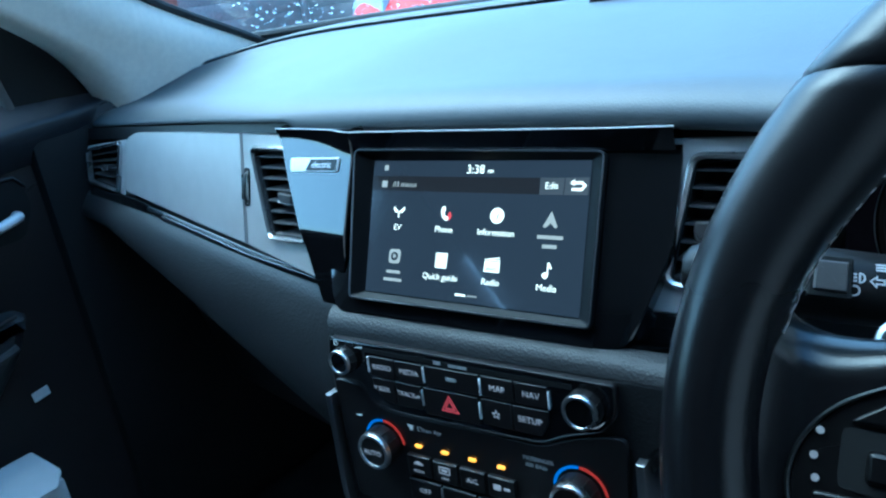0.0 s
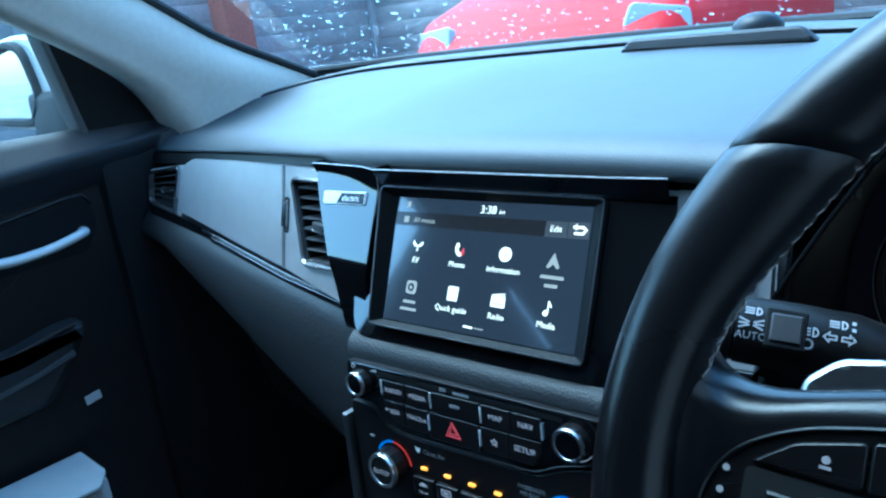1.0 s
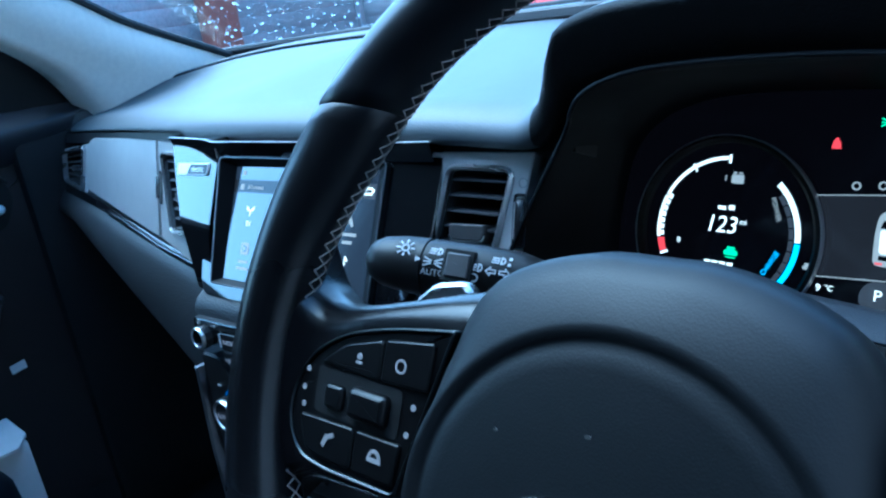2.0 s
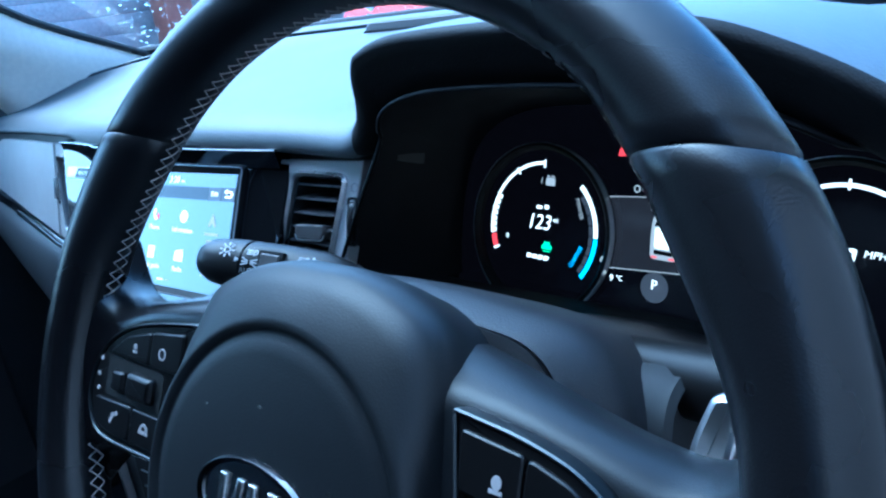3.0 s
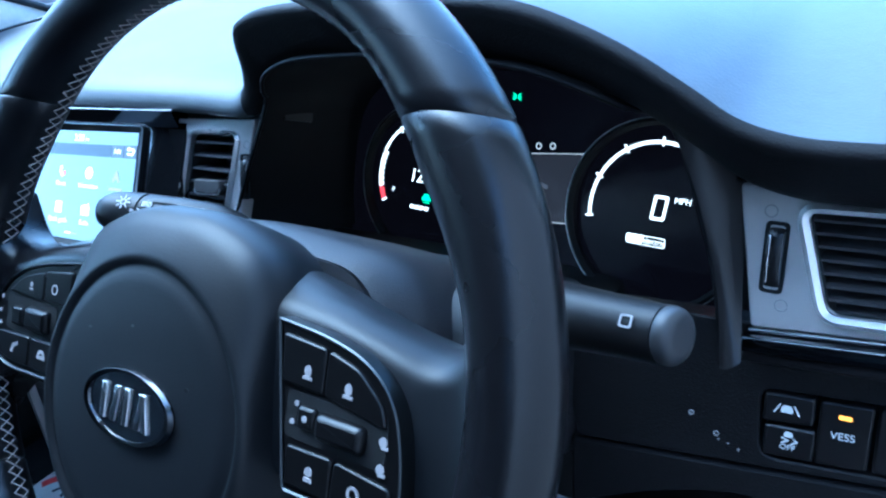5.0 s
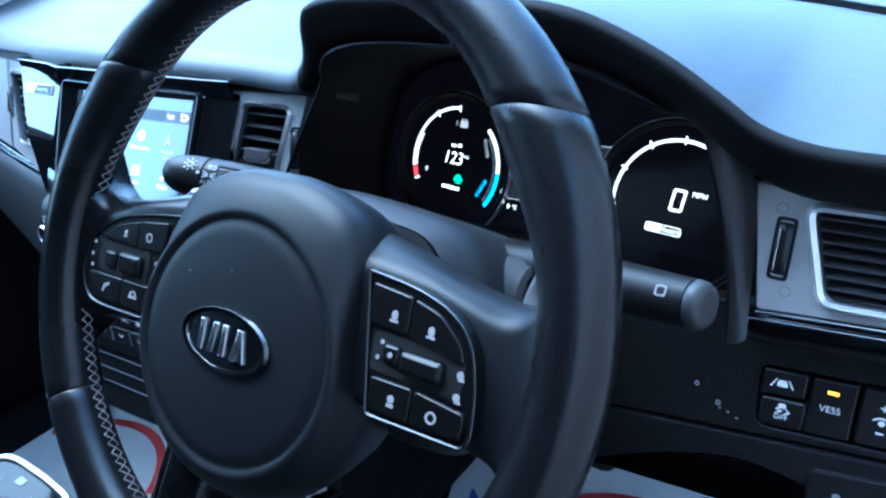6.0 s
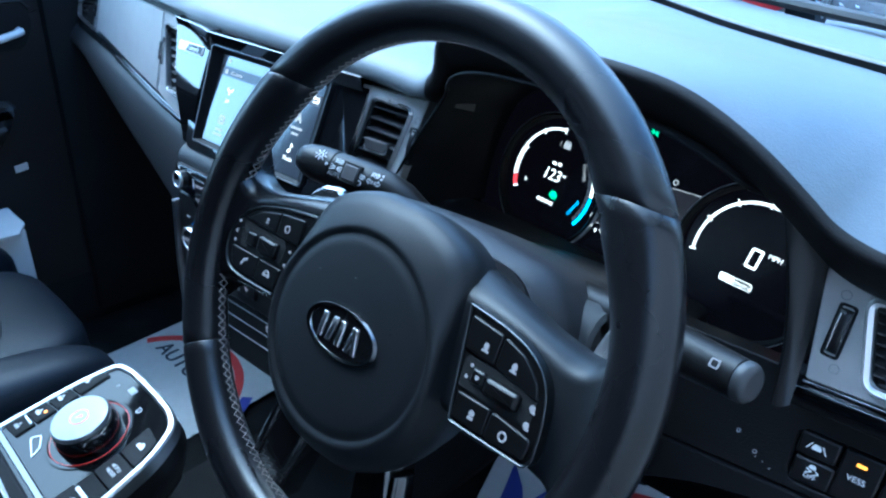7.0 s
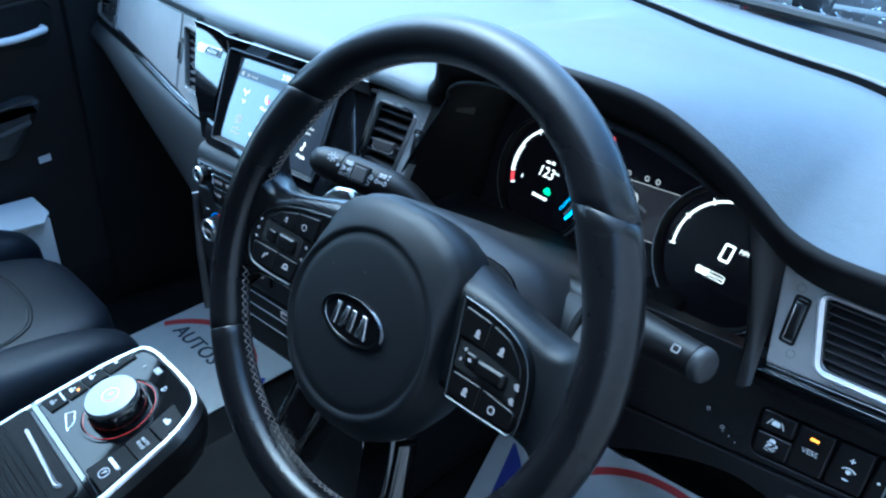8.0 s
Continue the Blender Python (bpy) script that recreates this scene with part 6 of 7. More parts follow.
carico = [(-0.0030, -0.002), (0.0030, -0.002), (0.0030, 0.0004), (0.0018, 0.0022), (-0.0018, 0.0022), (-0.0030, 0.0004)]
mark([shifted(carico, a, b)] + [shifted(s, a, b) for s in stroke([(-0.0062, -0.0024), (-0.0036, 0.0024)], 0.0008) + stroke([(0.0062, -0.0024), (0.0036, 0.0024)], 0.0008)], KN, PRINT, s1, zk)
a, b = knee(0.5898, 0.8605)
mark([shifted(carico, a, b + 0.0022, 0.75)] + [shifted(s, a, b) for s in stroke([(-0.003, 0.0), (0.0, -0.0012), (-0.003, -0.003)], 0.0008) + stroke([(0.003, 0.0), (0.0045, -0.0012), (0.002, -0.003)], 0.0008)], KN, PRINT, s2, zk)
lettering("OFF", KN, 0.0046, PRINT, s2, a, b - 0.0055, zk)
a, b = knee(0.6140, 0.8690)
lettering("VESS", KN, 0.0058, PRINT, s3, a, b, zk, 1.5)
a, b = knee(0.6142, 0.8812)
part("indicator_lamp", slab(rounded(rect(a, b, 0.0062, 0.0022), 0.0006), 0, 0.0012, KN, 0.0003), AMBER, s3, "lit amber indicator lamp")
a, b = knee(0.6398, 0.8700)
mark([rect(a, b + 0.0085, 0.0040, 0.0010), rect(a, b + 0.0085, 0.0010, 0.0040), rect(a, b - 0.0075, 0.0042, 0.0010), circle(a, b - 0.001, 0.0018, 12), arc(a, b - 0.004, 0.0056, 0.0066, 40, 140, 12)], KN, PRINT, s4, zk)
a, b = knee(0.672, 0.872)
part("roller_frame", ring(rounded(rect(a, b, 0.020, 0.022), 0.002), rounded(rect(a, b, 0.017, 0.019), 0.001), 0, 0.0016, KN), SATIN, s5)
part("roller", slab(rounded(rect(a, b, 0.017, 0.019), 0.001), -0.002, 0.0022, KN, 0.001), SMOOTH, s5)
mark([circle(a - 0.0145, b, 0.0012, 10)], KN, PRINT, s5, zk)
flap = [knee(x, z) for x, z in ((0.609, 0.8230), (0.735, 0.8400), (0.735, 0.79), (0.612, 0.785)) ]
part("lower_flap", slab(rounded(flap, 0.006), -0.01, 0.0005, KN, 0.002), KNEE, bank)
a, b = knee(0.6265, 0.8060)
mark([shifted(carico, a, b + 0.002, 0.8), rect(a - 0.003, b - 0.0012, 0.005, 0.0009)], KN, DIMPRINT, bank, zk)
lettering("AUTO", KN, 0.0042, DIMPRINT, bank, a, b - 0.0045, zk)

# ---- centre console ----
cons = thing("centre_console", "raised centre console with rotary gear selector and satin edge", "centre console", (0.005, -0.1, 0.34))
co = rounded([(-0.102, -0.19), (0.106, -0.19), (0.100, -0.08), (0.086, 0.020), (0.068, 0.054), (0.045, 0.0640), (0.0, 0.0665), (-0.05, 0.0660), (-0.074, 0.059), (-0.086, 0.015), (-0.096, -0.08)], [0.004, 0.004, 0.03, 0.03, 0.02, 0.02, 0.02, 0.02, 0.012, 0.03, 0.03], 6)
ci = inset(co, 0.0085)
part("edge_trim", ring(co, ci, -0.014, 0.003, CO, 0.0022), SATIN, cons, "satin silver edge trim")
part("top_panel", slab(inset(co, 0.008), -0.012, 0.0, CO), CONSOLE, cons, "gloss black top panel")
rows = []
for h, g in ((-0.010, 0.001), (-0.030, -0.001), (-0.055, 0.008), (-0.08, 0.022)):
    rows.append([CO @ Vector((x, y, h)) for x, y in inset(co, g) + inset(co, g)[:1]])
bm = grid(rows)
part("bridge", bm, SMOOTH, cons, angle=60)
part("bridge_floor", slab(inset(co, 0.021), -0.082, -0.078, CO), SMOOTH, cons)
part("pedestal", box((-0.10, -0.75, 0.34), (0.115, -0.14, 0.60), 0.02), PLASTIC, cons)
part("armrest_box", box((-0.095, -0.80, 0.60), (0.11, -0.33, 0.72), 0.03, seg=4), SEAT, cons)
sd = CO @ pose(-0.0015, -0.0105, 0)
dial_ob = part("gear_dial", lathe([(0.0335, 0.0), (0.0325, 0.012), (0.0300, 0.0215), (0.0270, 0.0225), (0.001, 0.0225)], sd, 48), PIANO, cons, "rotary gear selector")
part("dial_cap", lathe([(0.0298, 0.0205), (0.0300, 0.0235), (0.0285, 0.0262), (0.0150, 0.0268), (0.001, 0.0268)], sd, 48), CAPMETAL, dial_ob, "satin silver cap")
part("park_ring", ring(circle(0, 0, 0.0098, 32), circle(0, 0, 0.0088, 32), 0.0268, 0.0271, sd), ORANGERING, dial_ob, flat=True)
lettering("P", sd, 0.0095, ORANGERING, dial_ob, 0, 0, 0.0270)
part("dial_glow", ring(circle(0, 0, 0.0420, 48), circle(0, 0, 0.0404, 48), 0.0002, 0.0010, sd), ORANGERING, cons, "red lit ring", flat=True)
part("dial_base", lathe([(0.0455, 0.0), (0.0450, 0.0014), (0.0425, 0.0016), (0.040, 0.0006)], sd, 48), CONSOLE, cons)
ys = (0.0400, 0.0030, -0.0230, -0.0470, -0.0700)
for k in range(4):
    a, b = ys[k] - 0.0006, ys[k + 1] + 0.0006
    xl = [-0.0775 - 0.11 * (0.06 - y) if y < 0.03 else -0.0760 for y in (a, b)]
    q = rounded([(xl[0], a), (-0.0620, a + 0.0030), (-0.0620, b + 0.0030), (xl[1], b)], 0.002, 3)
    bt = part("button", slab(q, -0.002, 0.0022, CO, 0.0008), KNEE, cons)
    cy = (a + b) / 2
    mark([rounded(rect(-0.0755, cy - 0.001, 0.008, 0.004), 0.001), rect(-0.0755, cy + 0.0030, 0.0022, 0.0030)], CO, DIMPRINT if k == 3 else PRINT, bt, 0.0022)
    if k == 2:
        part("indicator_lamp", slab(rect(-0.0690, cy + 0.005, 0.0034, 0.0034), 0.002, 0.0028, CO), AMBER, bt)
part("divider", slab(rounded(rect(-0.0740, -0.0475, 0.017, 0.0024), 0.0006), 0.0, 0.0030, CO, 0.0005), BRIGHT, cons)
for q, txt in (([(0.0440, 0.0350), (0.0700, 0.0310), (0.0800, 0.0000), (0.0490, -0.0005)], 0), ([(0.0490, -0.0020), (0.0805, -0.0015), (0.0850, -0.0290), (0.0500, -0.0295)], 1), ([(0.0490, -0.0490), (0.0865, -0.0490), (0.0890, -0.0740), (0.0480, -0.0740)], 2)):
    bt = part("button", slab(rounded(q, 0.003, 3), -0.002, 0.0022, CO, 0.0008), KNEE, cons)
    cx, cy = sum(p[0] for p in q) / 4, sum(p[1] for p in q) / 4
    if txt == 1:
        lettering("AUTO", CO, 0.0054, PRINT, bt, cx, cy + 0.003, 0.0024)
        lettering("HOLD", CO, 0.0054, PRINT, bt, cx, cy - 0.003, 0.0024)
    elif txt == 0:
        mark([rounded(rect(cx, cy, 0.010, 0.0042), 0.001), rect(cx + 0.001, cy + 0.003, 0.004, 0.003)], CO, PRINT, bt, 0.0022)
    else:
        lettering("P", CO, 0.0085, PRINT, bt, cx, cy, 0.0024)
        part("symbol", ring(circle(cx, cy, 0.0062, 20), circle(cx, cy, 0.0054, 20), 0.0022, 0.0025, CO), PRINT, bt, flat=True)
part("switch_well", slab([(0.0500, -0.0305), (0.0852, -0.0305), (0.0862, -0.0480), (0.0490, -0.0480)], -0.010, 0.0003, CO), MATTE, cons)
part("divider", slab(rounded(rect(0.0660, -0.0490, 0.020, 0.0040), 0.001), 0.0, 0.0034, CO, 0.0006), BRIGHT, cons)
lettering("D", CO, 0.0090, PRINT, cons, 0.0130, 0.0386, 0.0004)
lettering("R", CO, 0.0070, DIMPRINT, cons, -0.0403, 0.0407, 0.0004)
part("selector_mark", slab(rect(-0.0195, 0.0480, 0.0120, 0.0075), 0.0, 0.0005, CO), DIMPRINT, cons)
tk2 = rounded([(-0.0420, -0.0460), (-0.0260, -0.0540), (-0.0200, -0.0660), (-0.0480, -0.0560)], 0.003)
part("selector_key", ring(tk2, inset(tk2, 0.0008), 0.0, 0.0010, CO), SATIN, cons, "metal edged park key")
part("cross_trim", slab(rounded([(-0.094, -0.0720), (0.092, -0.0770), (0.093, -0.0840), (-0.095, -0.0800)], 0.002), -0.004, 0.0030, CO, 0.0012), PIANO, cons)
cov = rounded([(-0.096, -0.083), (0.066, -0.088), (0.072, -0.190), (-0.098, -0.190)], 0.010)
lid2 = part("tray_cover", slab(cov, -0.004, 0.003, CO, 0.002), KNEE, cons, "ribbed sliding tray cover")
for k in range(11):
    part("cover_rib", slab(rounded(rect(-0.015, -0.114 - 0.007 * k, 0.150, 0.0034), 0.0015, 2), 0.002, 0.0042, CO, 0.0012), KNEE, lid2)
part("cover_handle", slab(rounded([(-0.056, -0.0945), (0.044, -0.1015), (0.047, -0.0985), (0.050, -0.1000), (0.046, -0.1055), (-0.056, -0.0985)], 0.0015), 0.002, 0.0075, CO, 0.0015), BRIGHT, lid2, "bright cover handle")


# ---- seats ----
def cushion(name, lo, hi, parent, mat=SEAT, puff=0.02, power=4.0, label="", n=20, m=None):
    """A stuffed block: a superellipsoid with flat-ish faces."""
    bm = bmesh.new()
    c = [(lo[i] + hi[i]) / 2 for i in range(3)]
    h = [(hi[i] - lo[i]) / 2 for i in range(3)]
    f = lambda v, p: math.copysign(abs(v) ** (2 / p), v)
    rows = []
    for i in range(n + 1):
        la = -math.pi / 2 + math.pi * i / n
        row = []
        for j in range(2 * n + 1):
            lo_ = 2 * math.pi * j / (2 * n)
            x, y, z = f(math.cos(la), power) * f(math.cos(lo_), power), f(math.cos(la), power) * f(math.sin(lo_), power), f(math.sin(la), power)
            row.append(Vector((c[0] + h[0] * x, c[1] + h[1] * y, c[2] + h[2] * z)))
        rows.append(row)
    grid(rows, bm)
    bmesh.ops.remove_doubles(bm, verts=bm.verts[:], dist=1e-5)
    if m:
        bm.transform(m)
    return part(name, bm, mat, parent, label, angle=80)


def car_seat(name, x0, x1, front, label, back=True):
    st = thing(name, label, "car seat", ((x0 + x1) / 2, front - 0.3, 0.34))
    cushion("base", (x0 + 0.02, front - 0.54, 0.40), (x1 - 0.02, front - 0.03, 0.58), st, SMOOTH, power=6)
    cushion("seat_cushion", (x0 + 0.085, front - 0.55, 0.52), (x1 - 0.085, front - 0.004, 0.638), st, power=4.5)
    for a, b in ((x0, x0 + 0.105), (x1 - 0.105, x1)):
        cushion("side_bolster", (a, front - 0.56, 0.50), (b, front - 0.012, 0.662), st, power=3.2)
    cx, cy, hx, hy = (x0 + x1) / 2, front - 0.277, (x1 - x0) / 2 - 0.085, 0.273
    line = smooth_curve([(-0.118, -0.15, 0), (-0.120, 0.07, 0), (-0.105, 0.145, 0), (-0.06, 0.172, 0), (0, 0.178, 0), (0.06, 0.172, 0), (0.105, 0.145, 0), (0.120, 0.07, 0), (0.118, -0.15, 0)], 5)
    top = [Vector((cx + p.x, cy + p.y, 0.5792 + 0.059 * (1 - abs(p.x / hx) ** 4.5 - abs(p.y / hy) ** 4.5) ** (1 / 4.5))) for p in line]
    part("seam", sweep(top, 0.0014, 6), MATTE, st)
    part("seam_piping", sweep([p + Vector((0.004 if p.x < cx else -0.004, -0.004, 0)) for p in top], 0.0012, 6), SEAT, st)
    if back:
        tilt = Matrix.Translation((0, front - 0.56, 0.60)) @ Matrix.Rotation(radians(14), 4, "X") @ Matrix.Translation((0, -front + 0.56, -0.60))
        cushion("backrest", (x0 + 0.02, front - 0.66, 0.58), (x1 - 0.02, front - 0.53, 1.15), st, power=4, m=tilt)
        cushion("headrest", (x0 + 0.14, front - 0.65, 1.19), (x1 - 0.14, front - 0.55, 1.36), st, power=3, m=tilt)
        for x in ((x0 + x1) / 2 - 0.06, (x0 + x1) / 2 + 0.06):
            part("headrest_post", sweep([tilt @ Vector((x, front - 0.6, 1.1)), tilt @ Vector((x, front - 0.6, 1.22))], 0.006, 10), SATIN, st)
    return st


car_seat("passenger_seat", -0.615, -0.135, 0.045, "black leather passenger seat with stitched bolsters")
car_seat("driver_seat", 0.135, 0.615, -0.13, "black leather driver seat close to the console")

# ---- passenger door ----
door = thing("passenger_door", "closed black passenger door with chrome inner handle", "car door", (-0.75, -0.2, 0.36))
DX = frame3((-0.735, 0, 0), (0, 1, 0), (1, 0, 0))
card = rounded([(-0.80, 0.40), (0.24, 0.40), (0.29, 0.62), (0.315, 0.95), (0.318, 1.030), (0.20, 1.018), (0.05, 0.996), (-0.80, 0.985)], 0.01)
part("door_card", slab(card, -0.03, 0.012, DX, 0.008), DOORSKIN, door, "dark grained door card")
rows = []
ys = [-0.80, -0.55, -0.30, -0.10, 0.0, 0.07, 0.14, 0.20, 0.26, 0.31, 0.345]
crease = [1.000, 1.004, 1.009, 1.013, 1.017, 1.0235, 1.029, 1.0345, 1.039, 1.0445, 1.0475]
for y, c in zip(ys, crease):
    w = 0.012 * max(y - 0.25, 0) / 0.095
    rows.append([Vector((x - w, y, z)) for x, z in ((-0.760, c - 0.06), (-0.718, c - 0.050), (-0.703, c - 0.022), (-0.6985, c - 0.006), (-0.7005, c - 0.001), (-0.706, c + 0.003), (-0.722, c + (1.0605 - c) * 0.62), (-0.736, 1.0590), (-0.744, 1.0605), (-0.752, 1.052), (-0.760, c - 0.06))])
part("belt_trim", grid(rows), BELT, door, "soft upper door trim", angle=40)
rec = rounded([(-0.12, 0.890), (0.165, 0.896), (0.185, 0.935), (0.178, 0.972), (0.08, 0.962), (-0.12, 0.950)], 0.012)
part("handle_recess", slab(rec, 0.008, 0.0135, DX), MATTE, door)
part("recess_edge", sweep([DX @ Vector((y, z, 0.014)) for y, z in ((-0.12, 0.951), (0.0, 0.957), (0.08, 0.9635), (0.150, 0.974), (0.172, 0.974), (0.183, 0.960))], 0.0022, 8), SMOOTH, door)
path = smooth_curve([(-0.02, 0.930, 0.016), (0.02, 0.920, 0.030), (0.06, 0.9155, 0.036), (0.11, 0.918, 0.036), (0.155, 0.9265, 0.032), (0.160, 0.9275, 0.020)], 6)
part("door_handle", sweep([DX @ p for p in path], [0.0075] * 6 + [0.0065] * (len(path) - 6), 12, up=(1, 0, 0)), BRIGHT, door, "chrome inner door handle")
part("handle_base", slab(rounded([(0.0, 0.905), (0.045, 0.905), (0.04, 0.945), (0.005, 0.945)], 0.01), 0.012, 0.030, DX, 0.006), GUNMETAL, door)
arm = rounded([(-0.60, 0.70), (0.06, 0.715), (0.105, 0.765), (0.128, 0.812), (0.10, 0.815), (0.03, 0.800), (-0.60, 0.785)], 0.012)
part("armrest", slab(arm, 0.0, 0.055, DX, 0.018), LOWPAD, door, "padded armrest")
part("armrest_edge", sweep([DX @ Vector((y, z, 0.050)) for y, z in ((-0.4, 0.786), (0.0, 0.798), (0.05, 0.806), (0.110, 0.816))], 0.003, 8), SMOOTH, door)
part("armrest_edge", sweep([DX @ Vector((y, z, 0.054)) for y, z in ((-0.4, 0.742), (0.0, 0.757), (0.05, 0.765), (0.098, 0.778))], 0.006, 8), LOWPAD, door)
sail = [(0.203, 1.045), (0.345, 1.045), (0.33, 1.10), (0.28, 1.16), (0.22, 1.205), (0.155, 1.245), (0.12, 1.262), (0.174, 1.203)]
part("mirror_corner", slab(sail, -0.03, 0.004, DX, 0.002), MATTE, door, "black corner trim by the mirror")
part("window_post", slab([(0.1690, 1.205), (0.1770, 1.205), (0.2075, 1.048), (0.1970, 1.048)], -0.03, 0.008, DX, 0.002), DARKPILLAR, door, "dark grey window post")
part("window_frame", slab([(0.170, 1.197), (0.115, 1.238), (-0.05, 1.335), (-0.22, 1.415), (-0.36, 1.445), (-0.47, 1.445), (-0.495, 1.42), (-0.50, 1.20), (-0.49, 1.10), (-0.49, 1.02), (-0.86, 1.02), (-0.86, 1.53), (-0.30, 1.53), (0.08, 1.300), (0.22, 1.205)], -0.03, 0.006, DX), MATTE, door, "dark window surround")
pn = part("window_pane", slab([(-0.86, 1.02), (0.200, 1.04), (0.172, 1.200), (0.07, 1.266), (-0.30, 1.488), (-0.86, 1.495)], -0.024, -0.020, DX), GLASS, door, "clear side window")
pn.visible_shadow = False
part("sill_label", slab(rounded([(0.108, 0.683), (0.130, 0.686), (0.129, 0.699), (0.107, 0.696)], 0.001), 0.011, 0.0135, DX), CARD, door, "small white sticker")

# side kick panel between the dash end and the door
part("kick_panel", box((-0.76, 0.20, 0.36), (-0.705, 0.76, 1.02), 0.01), MATTE, shell)

# wing mirror outside the passenger window
mir = thing("wing_mirror", "white door mirror outside the passenger window", "mirror", (-0.93, 0.25, 1.05))
MX = frame3((-0.92, 0.205, 1.12), (1, 0, 0), (0, -1, 0))
sh = rounded([(-0.19, 0.064), (0.0, 0.079), (0.106, 0.069), (0.149, -0.006), (0.075, -0.012), (0.02, -0.064), (-0.18, -0.060)], [0.04, 0.05, 0.012, 0.02, 0.04, 0.03, 0.04], 6)
bm = bmesh.new()
rings = [loop(bm, inset(sh, g), z, MX) for g, z in ((0.006, 0.0), (0.0, -0.004), (0.0, -0.03), (0.010, -0.07), (0.026, -0.095), (0.034, -0.10))]
for a, b in zip(rings, rings[1:]):
    bridge(bm, a, b)
bm.faces.new(rings[0])
bm.faces.new(rings[-1])
part("mirror_shell", bm, WHITEPAINT, mir, "white painted shell", angle=60)
gl = rounded([(-0.185, 0.058), (0.0, 0.072), (0.045, 0.058), (0.070, 0.0), (0.066, -0.03), (0.020, -0.058), (-0.175, -0.055)], [0.035, 0.03, 0.03, 0.03, 0.03, 0.02, 0.03], 6)
part("mirror_rim", ring(gl, inset(gl, 0.013), -0.002, 0.010, MX, 0.003), RUBBER, mir)
part("mirror_glass", slab(inset(gl, 0.011), 0.0, 0.003, MX), TILES, mir, "mirror glass")
part("mirror_foot", box((-0.90, 0.195, 1.03), (-0.745, 0.28, 1.113), 0.012, seg=3), RUBBER, mir)

# ---- loose things inside ----
bx = thing("card_box", "white cardboard box beside the passenger seat", "box", (-0.66, -0.1, 0.34))
part("box_body", box((-0.700, -0.33, 0.342), (-0.605, 0.072, 0.628), 0.004), CARD, bx)
part("box_flap", slab(rounded([(-0.70, -0.33), (-0.60, -0.33), (-0.585, 0.055), (-0.62, 0.076), (-0.70, 0.076)], 0.004), 0.629, 0.633, pose(0, 0, 0)), CARD, bx)


def paper_mat(name, at, turn, w, h, label, word=None):
    ob = thing(name, label, "floor mat", at)
    m = pose(at[0], at[1], at[2], 3, 0, turn)
    sheet = part("sheet", slab(rounded(rect(0, 0, w, h), 0.004), 0, 0.0012, m), PAPER, ob)
    mark([arc(0.0, -0.06, 0.150, 0.166, 25, 155 if word else 185, 30)], m, INKRED, sheet, 0.0012, "red_arc")
    if not word:
        mark([arc(0.0, -0.06, 0.170, 0.190, 140, 165, 16)], m, INKBLUE, sheet, 0.0012, "blue_arc")
    mark([arc(0.0, -0.06, 0.170, 0.190, 15, 40, 16)], m, INKBLUE, sheet, 0.0012, "blue_arc")
    patch = [(-0.215, -0.10), (-0.190, -0.10), (-0.179, -0.06), (-0.179, -0.01), (-0.190, 0.035), (-0.220, 0.085), (-0.218, 0.03)]
    if not word:
        mark([rounded(patch, 0.015)], m, INKBLUE, sheet, 0.0012, "blue_patch")
    if word:
        for d in (-0.0014, 0.0, 0.0014):
            lettering(word, m, 0.046, INKBLACK, sheet, -0.035 + d, 0.02, 0.0014 + d * 0.1)
    return ob


paper_mat("paper_mat", (-0.425, 0.22, 0.345), 0, 0.31, 0.36, "printed white paper mat in passenger footwell", "AUTOS")
paper_mat("paper_mat", (0.383, 0.50, 0.352), 21, 0.50, 0.42, "printed white paper mat in driver footwell")
ped = thing("brake_pedal", "black rubber brake pedal", "pedal", (0.36, 0.60, 0.46))
part("pedal_pad", slab(rounded(rect(0, 0, 0.085, 0.055), 0.008), 0, 0.012, frame3((0.36, 0.60, 0.47), (1, 0, 0), (0, -0.8, 0.6)), 0.003), RUBBER, ped)
for k in range(5):
    part("pedal_rib", slab(rect(-0.03 + 0.015 * k, 0, 0.006, 0.045), 0.012, 0.0145, frame3((0.36, 0.60, 0.47), (1, 0, 0), (0, -0.8, 0.6))), RUBBER, ped)
part("pedal_arm", sweep([(0.36, 0.605, 0.47), (0.36, 0.66, 0.52), (0.36, 0.70, 0.66)], 0.009, 10), SMOOTH, ped)

# ---- outside ----
ground = tagged(part("ground", box((-300, -300, -0.2), (300, 300, 0.0), 0), GROUND), "wet dark asphalt yard", "ground", kind="structure")
fence = thing("timber_fence", "weathered horizontal board fence beyond the cars, with an unseen light-blocking run alongside", "fence", (-4, 7.5, 0), kind="structure")
rng = random.Random(3)
def fence_run(m, length, boards=11):
    for k in range(boards):
        part("board", box((0, -0.012 + 0.008 * rng.random(), 0.03 + 0.215 * k), (length, 0.02, 0.2452 + 0.215 * k), 0.008, m), WOOD, fence)
    for k in range(int(length / 2.4) + 1):
        part("post", box((2.4 * k, 0.025, 0), (2.4 * k + 0.1, 0.12, 0.08 + 0.215 * boards), 0.01, m), WOOD, fence)


fence_run(pose(-8.0, 7.5, 0), 17)
fence_run(pose(-8.0, 7.5, 0, 0, 0, -90), 9)
# added unseen run close to the driver's side, blocks sky light from the right
fence_run(pose(1.5, 2.6, 0, 0, 0, -90), 8, 12)
pier = tagged(part("brick_pier", box((-7.66, 4.66, 0), (-7.34, 5.02, 2.6), 0.02), POST), "red-brown brick gate pier by the fence", "pier", kind="structure")

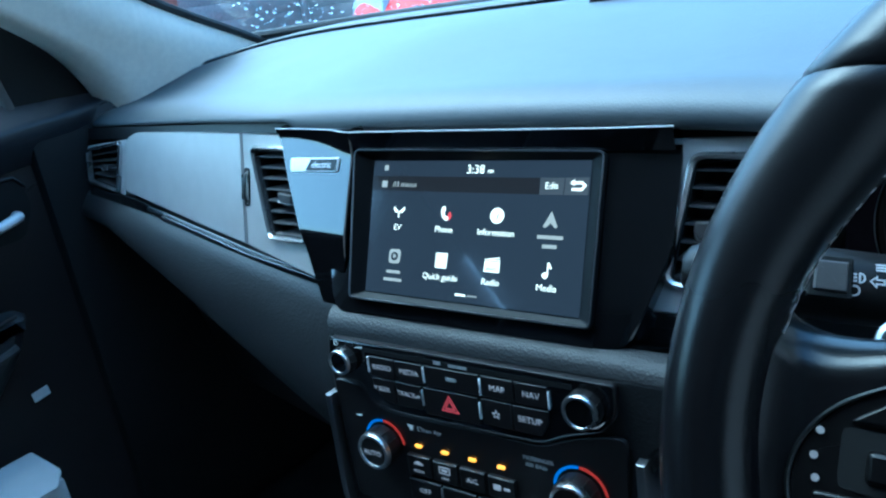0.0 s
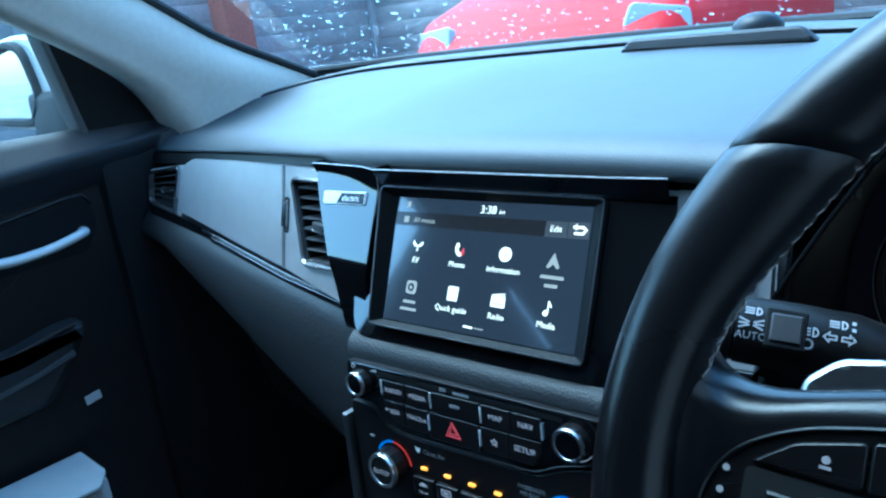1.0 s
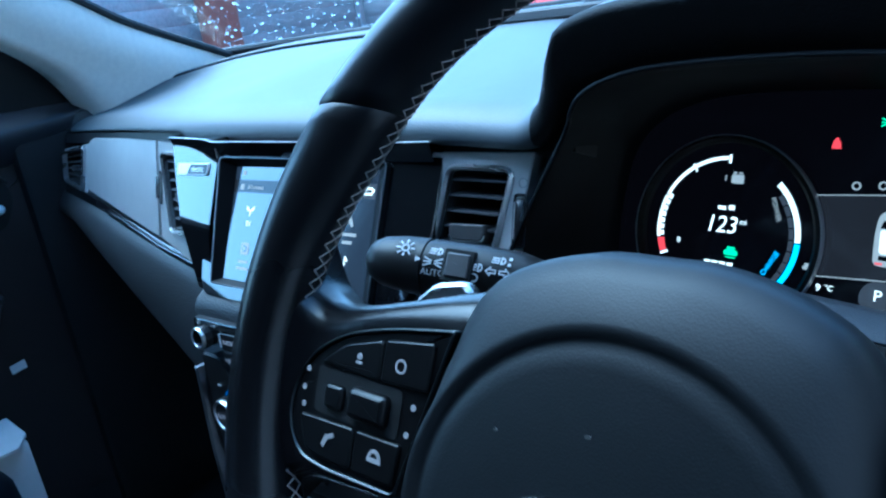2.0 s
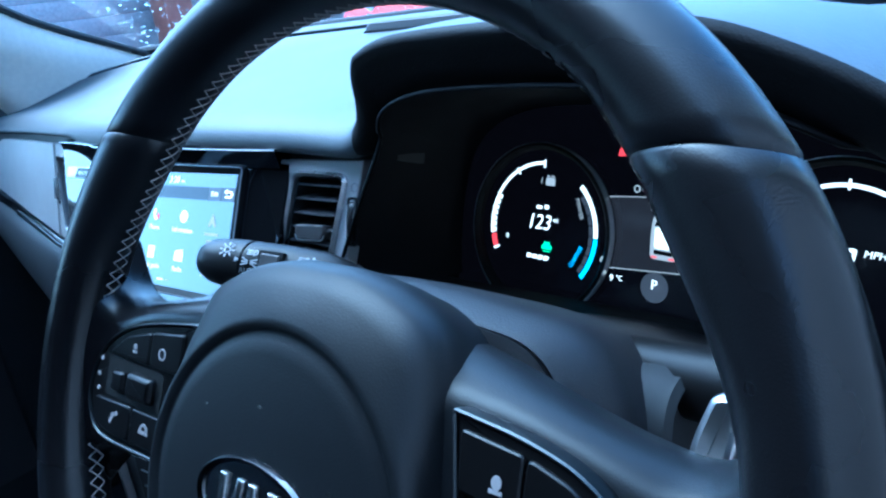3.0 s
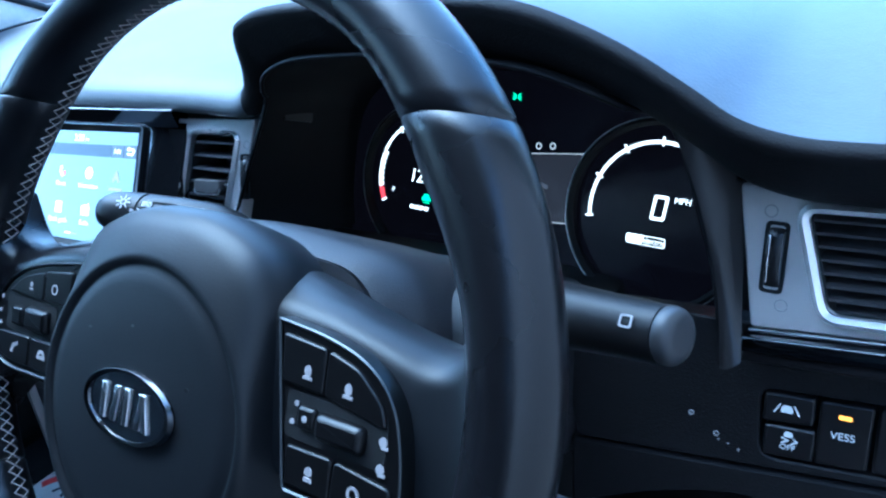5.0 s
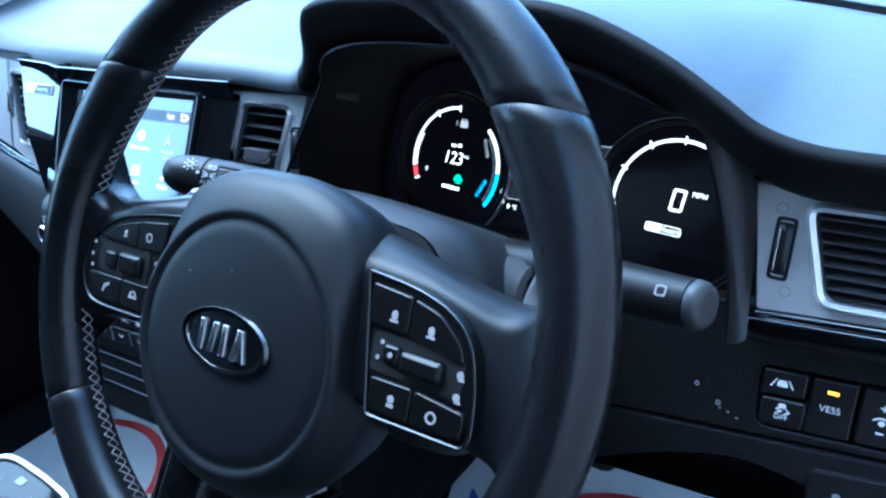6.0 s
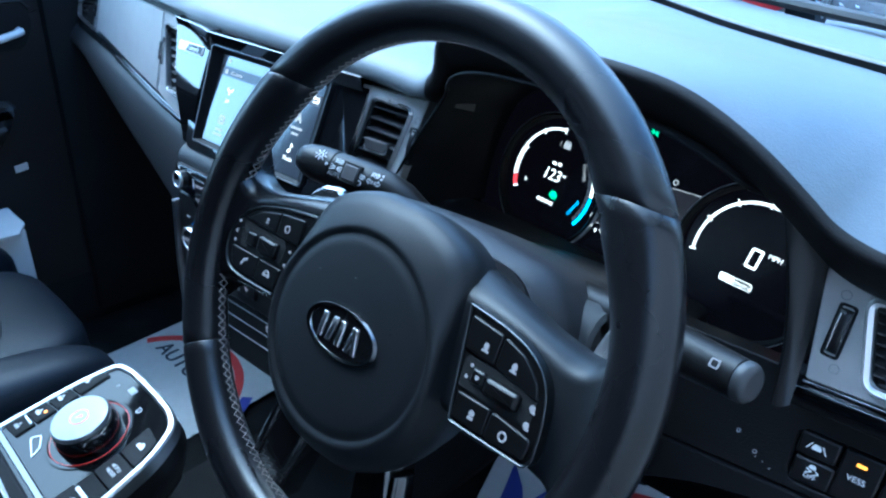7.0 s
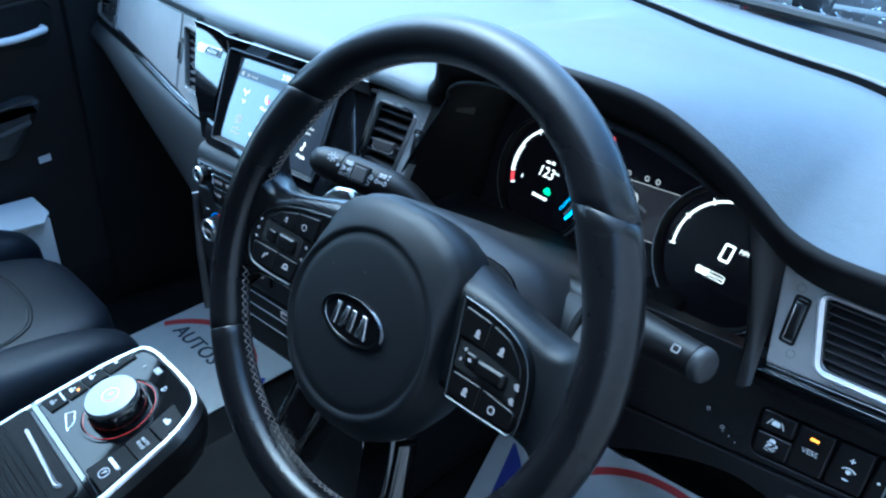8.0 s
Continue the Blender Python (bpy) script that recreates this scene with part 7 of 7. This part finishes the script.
car2 = thing("parked_car", "tall red parked car wet with rain", "car", (-2.50, 5.30, 0))
CM = Matrix.Translation((-2.50, 5.30, 0)) @ Matrix.Rotation(radians(-84), 4, "Z") @ Matrix.Diagonal((1.0, 1.22, 1.4, 1))
sec = [(-2.0, 0.35, 0.55, 0.62), (-1.96, 0.30, 0.80, 0.78), (-1.5, 0.25, 0.98, 0.85), (-1.0, 0.22, 1.02, 0.87), (-0.4, 0.22, 1.03, 0.88), (0.4, 0.22, 1.02, 0.88), (1.1, 0.24, 0.98, 0.87), (1.7, 0.28, 0.86, 0.82), (2.0, 0.34, 0.66, 0.70)]
rows = []
for x, lo, hi, w in sec:
    o = rounded([(-w, lo), (w, lo), (w * 1.0, lo + (hi - lo) * 0.7), (w * 0.86, hi), (-w * 0.86, hi), (-w, lo + (hi - lo) * 0.7)], 0.12, 4)
    rows.append([CM @ Vector((x, a, b)) for a, b in o + o[:1]])
bm = grid(rows)
part("body", bm, REDPAINT, car2, "glossy red bodywork", angle=40)
rows = []
for x, z0, z1, w0, w1 in ((-1.75, 0.95, 0.98, 0.74, 0.70), (-1.2, 0.98, 1.40, 0.78, 0.58), (-0.5, 1.0, 1.47, 0.79, 0.60), (0.2, 1.0, 1.45, 0.79, 0.60), (1.0, 0.97, 1.0, 0.76, 0.70)):
    o = rounded([(-w0, z0), (w0, z0), (w1, z1), (-w1, z1)], 0.05, 4)
    rows.append([CM @ Vector((x, a, b)) for a, b in o + o[:1]])
part("cabin_glass", grid(rows), DARKGLASS, car2, "dark windows")
rows = []
for x, z1, w1 in ((-1.35, 1.34, 0.585), (-0.9, 1.455, 0.59), (-0.3, 1.485, 0.60), (0.2, 1.465, 0.60)):
    rows.append([CM @ Vector((x, a, z1 + b)) for a, b in ((-w1, -0.03), (-w1 * 0.8, 0.012), (0, 0.02), (w1 * 0.8, 0.012), (w1, -0.03))])
part("roof", grid(rows), REDPAINT, car2)
for x in (-1.28, 1.3):
    for s in (-1, 1):
        wm = CM @ pose(x, s * 0.80, 0.31, 90, 0, 0)
        wl_ = part("wheel", lathe([(0.30, -0.10), (0.31, -0.06), (0.31, 0.06), (0.30, 0.10), (0.2, 0.1)], wm, 32), RUBBER, car2)
        part("rim", lathe([(0.20, -0.105), (0.19, 0.0), (0.05, 0.02), (0.19, 0.105)], wm, 24), SATIN, wl_)
for s in (-1, 1):
    part("headlight", slab(rounded([(-0.16, -0.07), (0.16, -0.05), (0.14, 0.06), (-0.12, 0.07)], 0.03), -0.02, 0.03, CM @ frame3((1.80, s * 0.60, 0.74), (0, 1, 0), (1, s * 0.4, 0.35)), 0.01), HEADLAMP, car2, "clear headlight")
for s in (-1, 1):
    part("door_line", slab(rect(-0.15, 0.62, 1.15, 0.012), 0, 0.008, CM @ frame3((0, s * 0.885, 0), (-s, 0, 0), (0, s, 0))), RUBBER, car2)
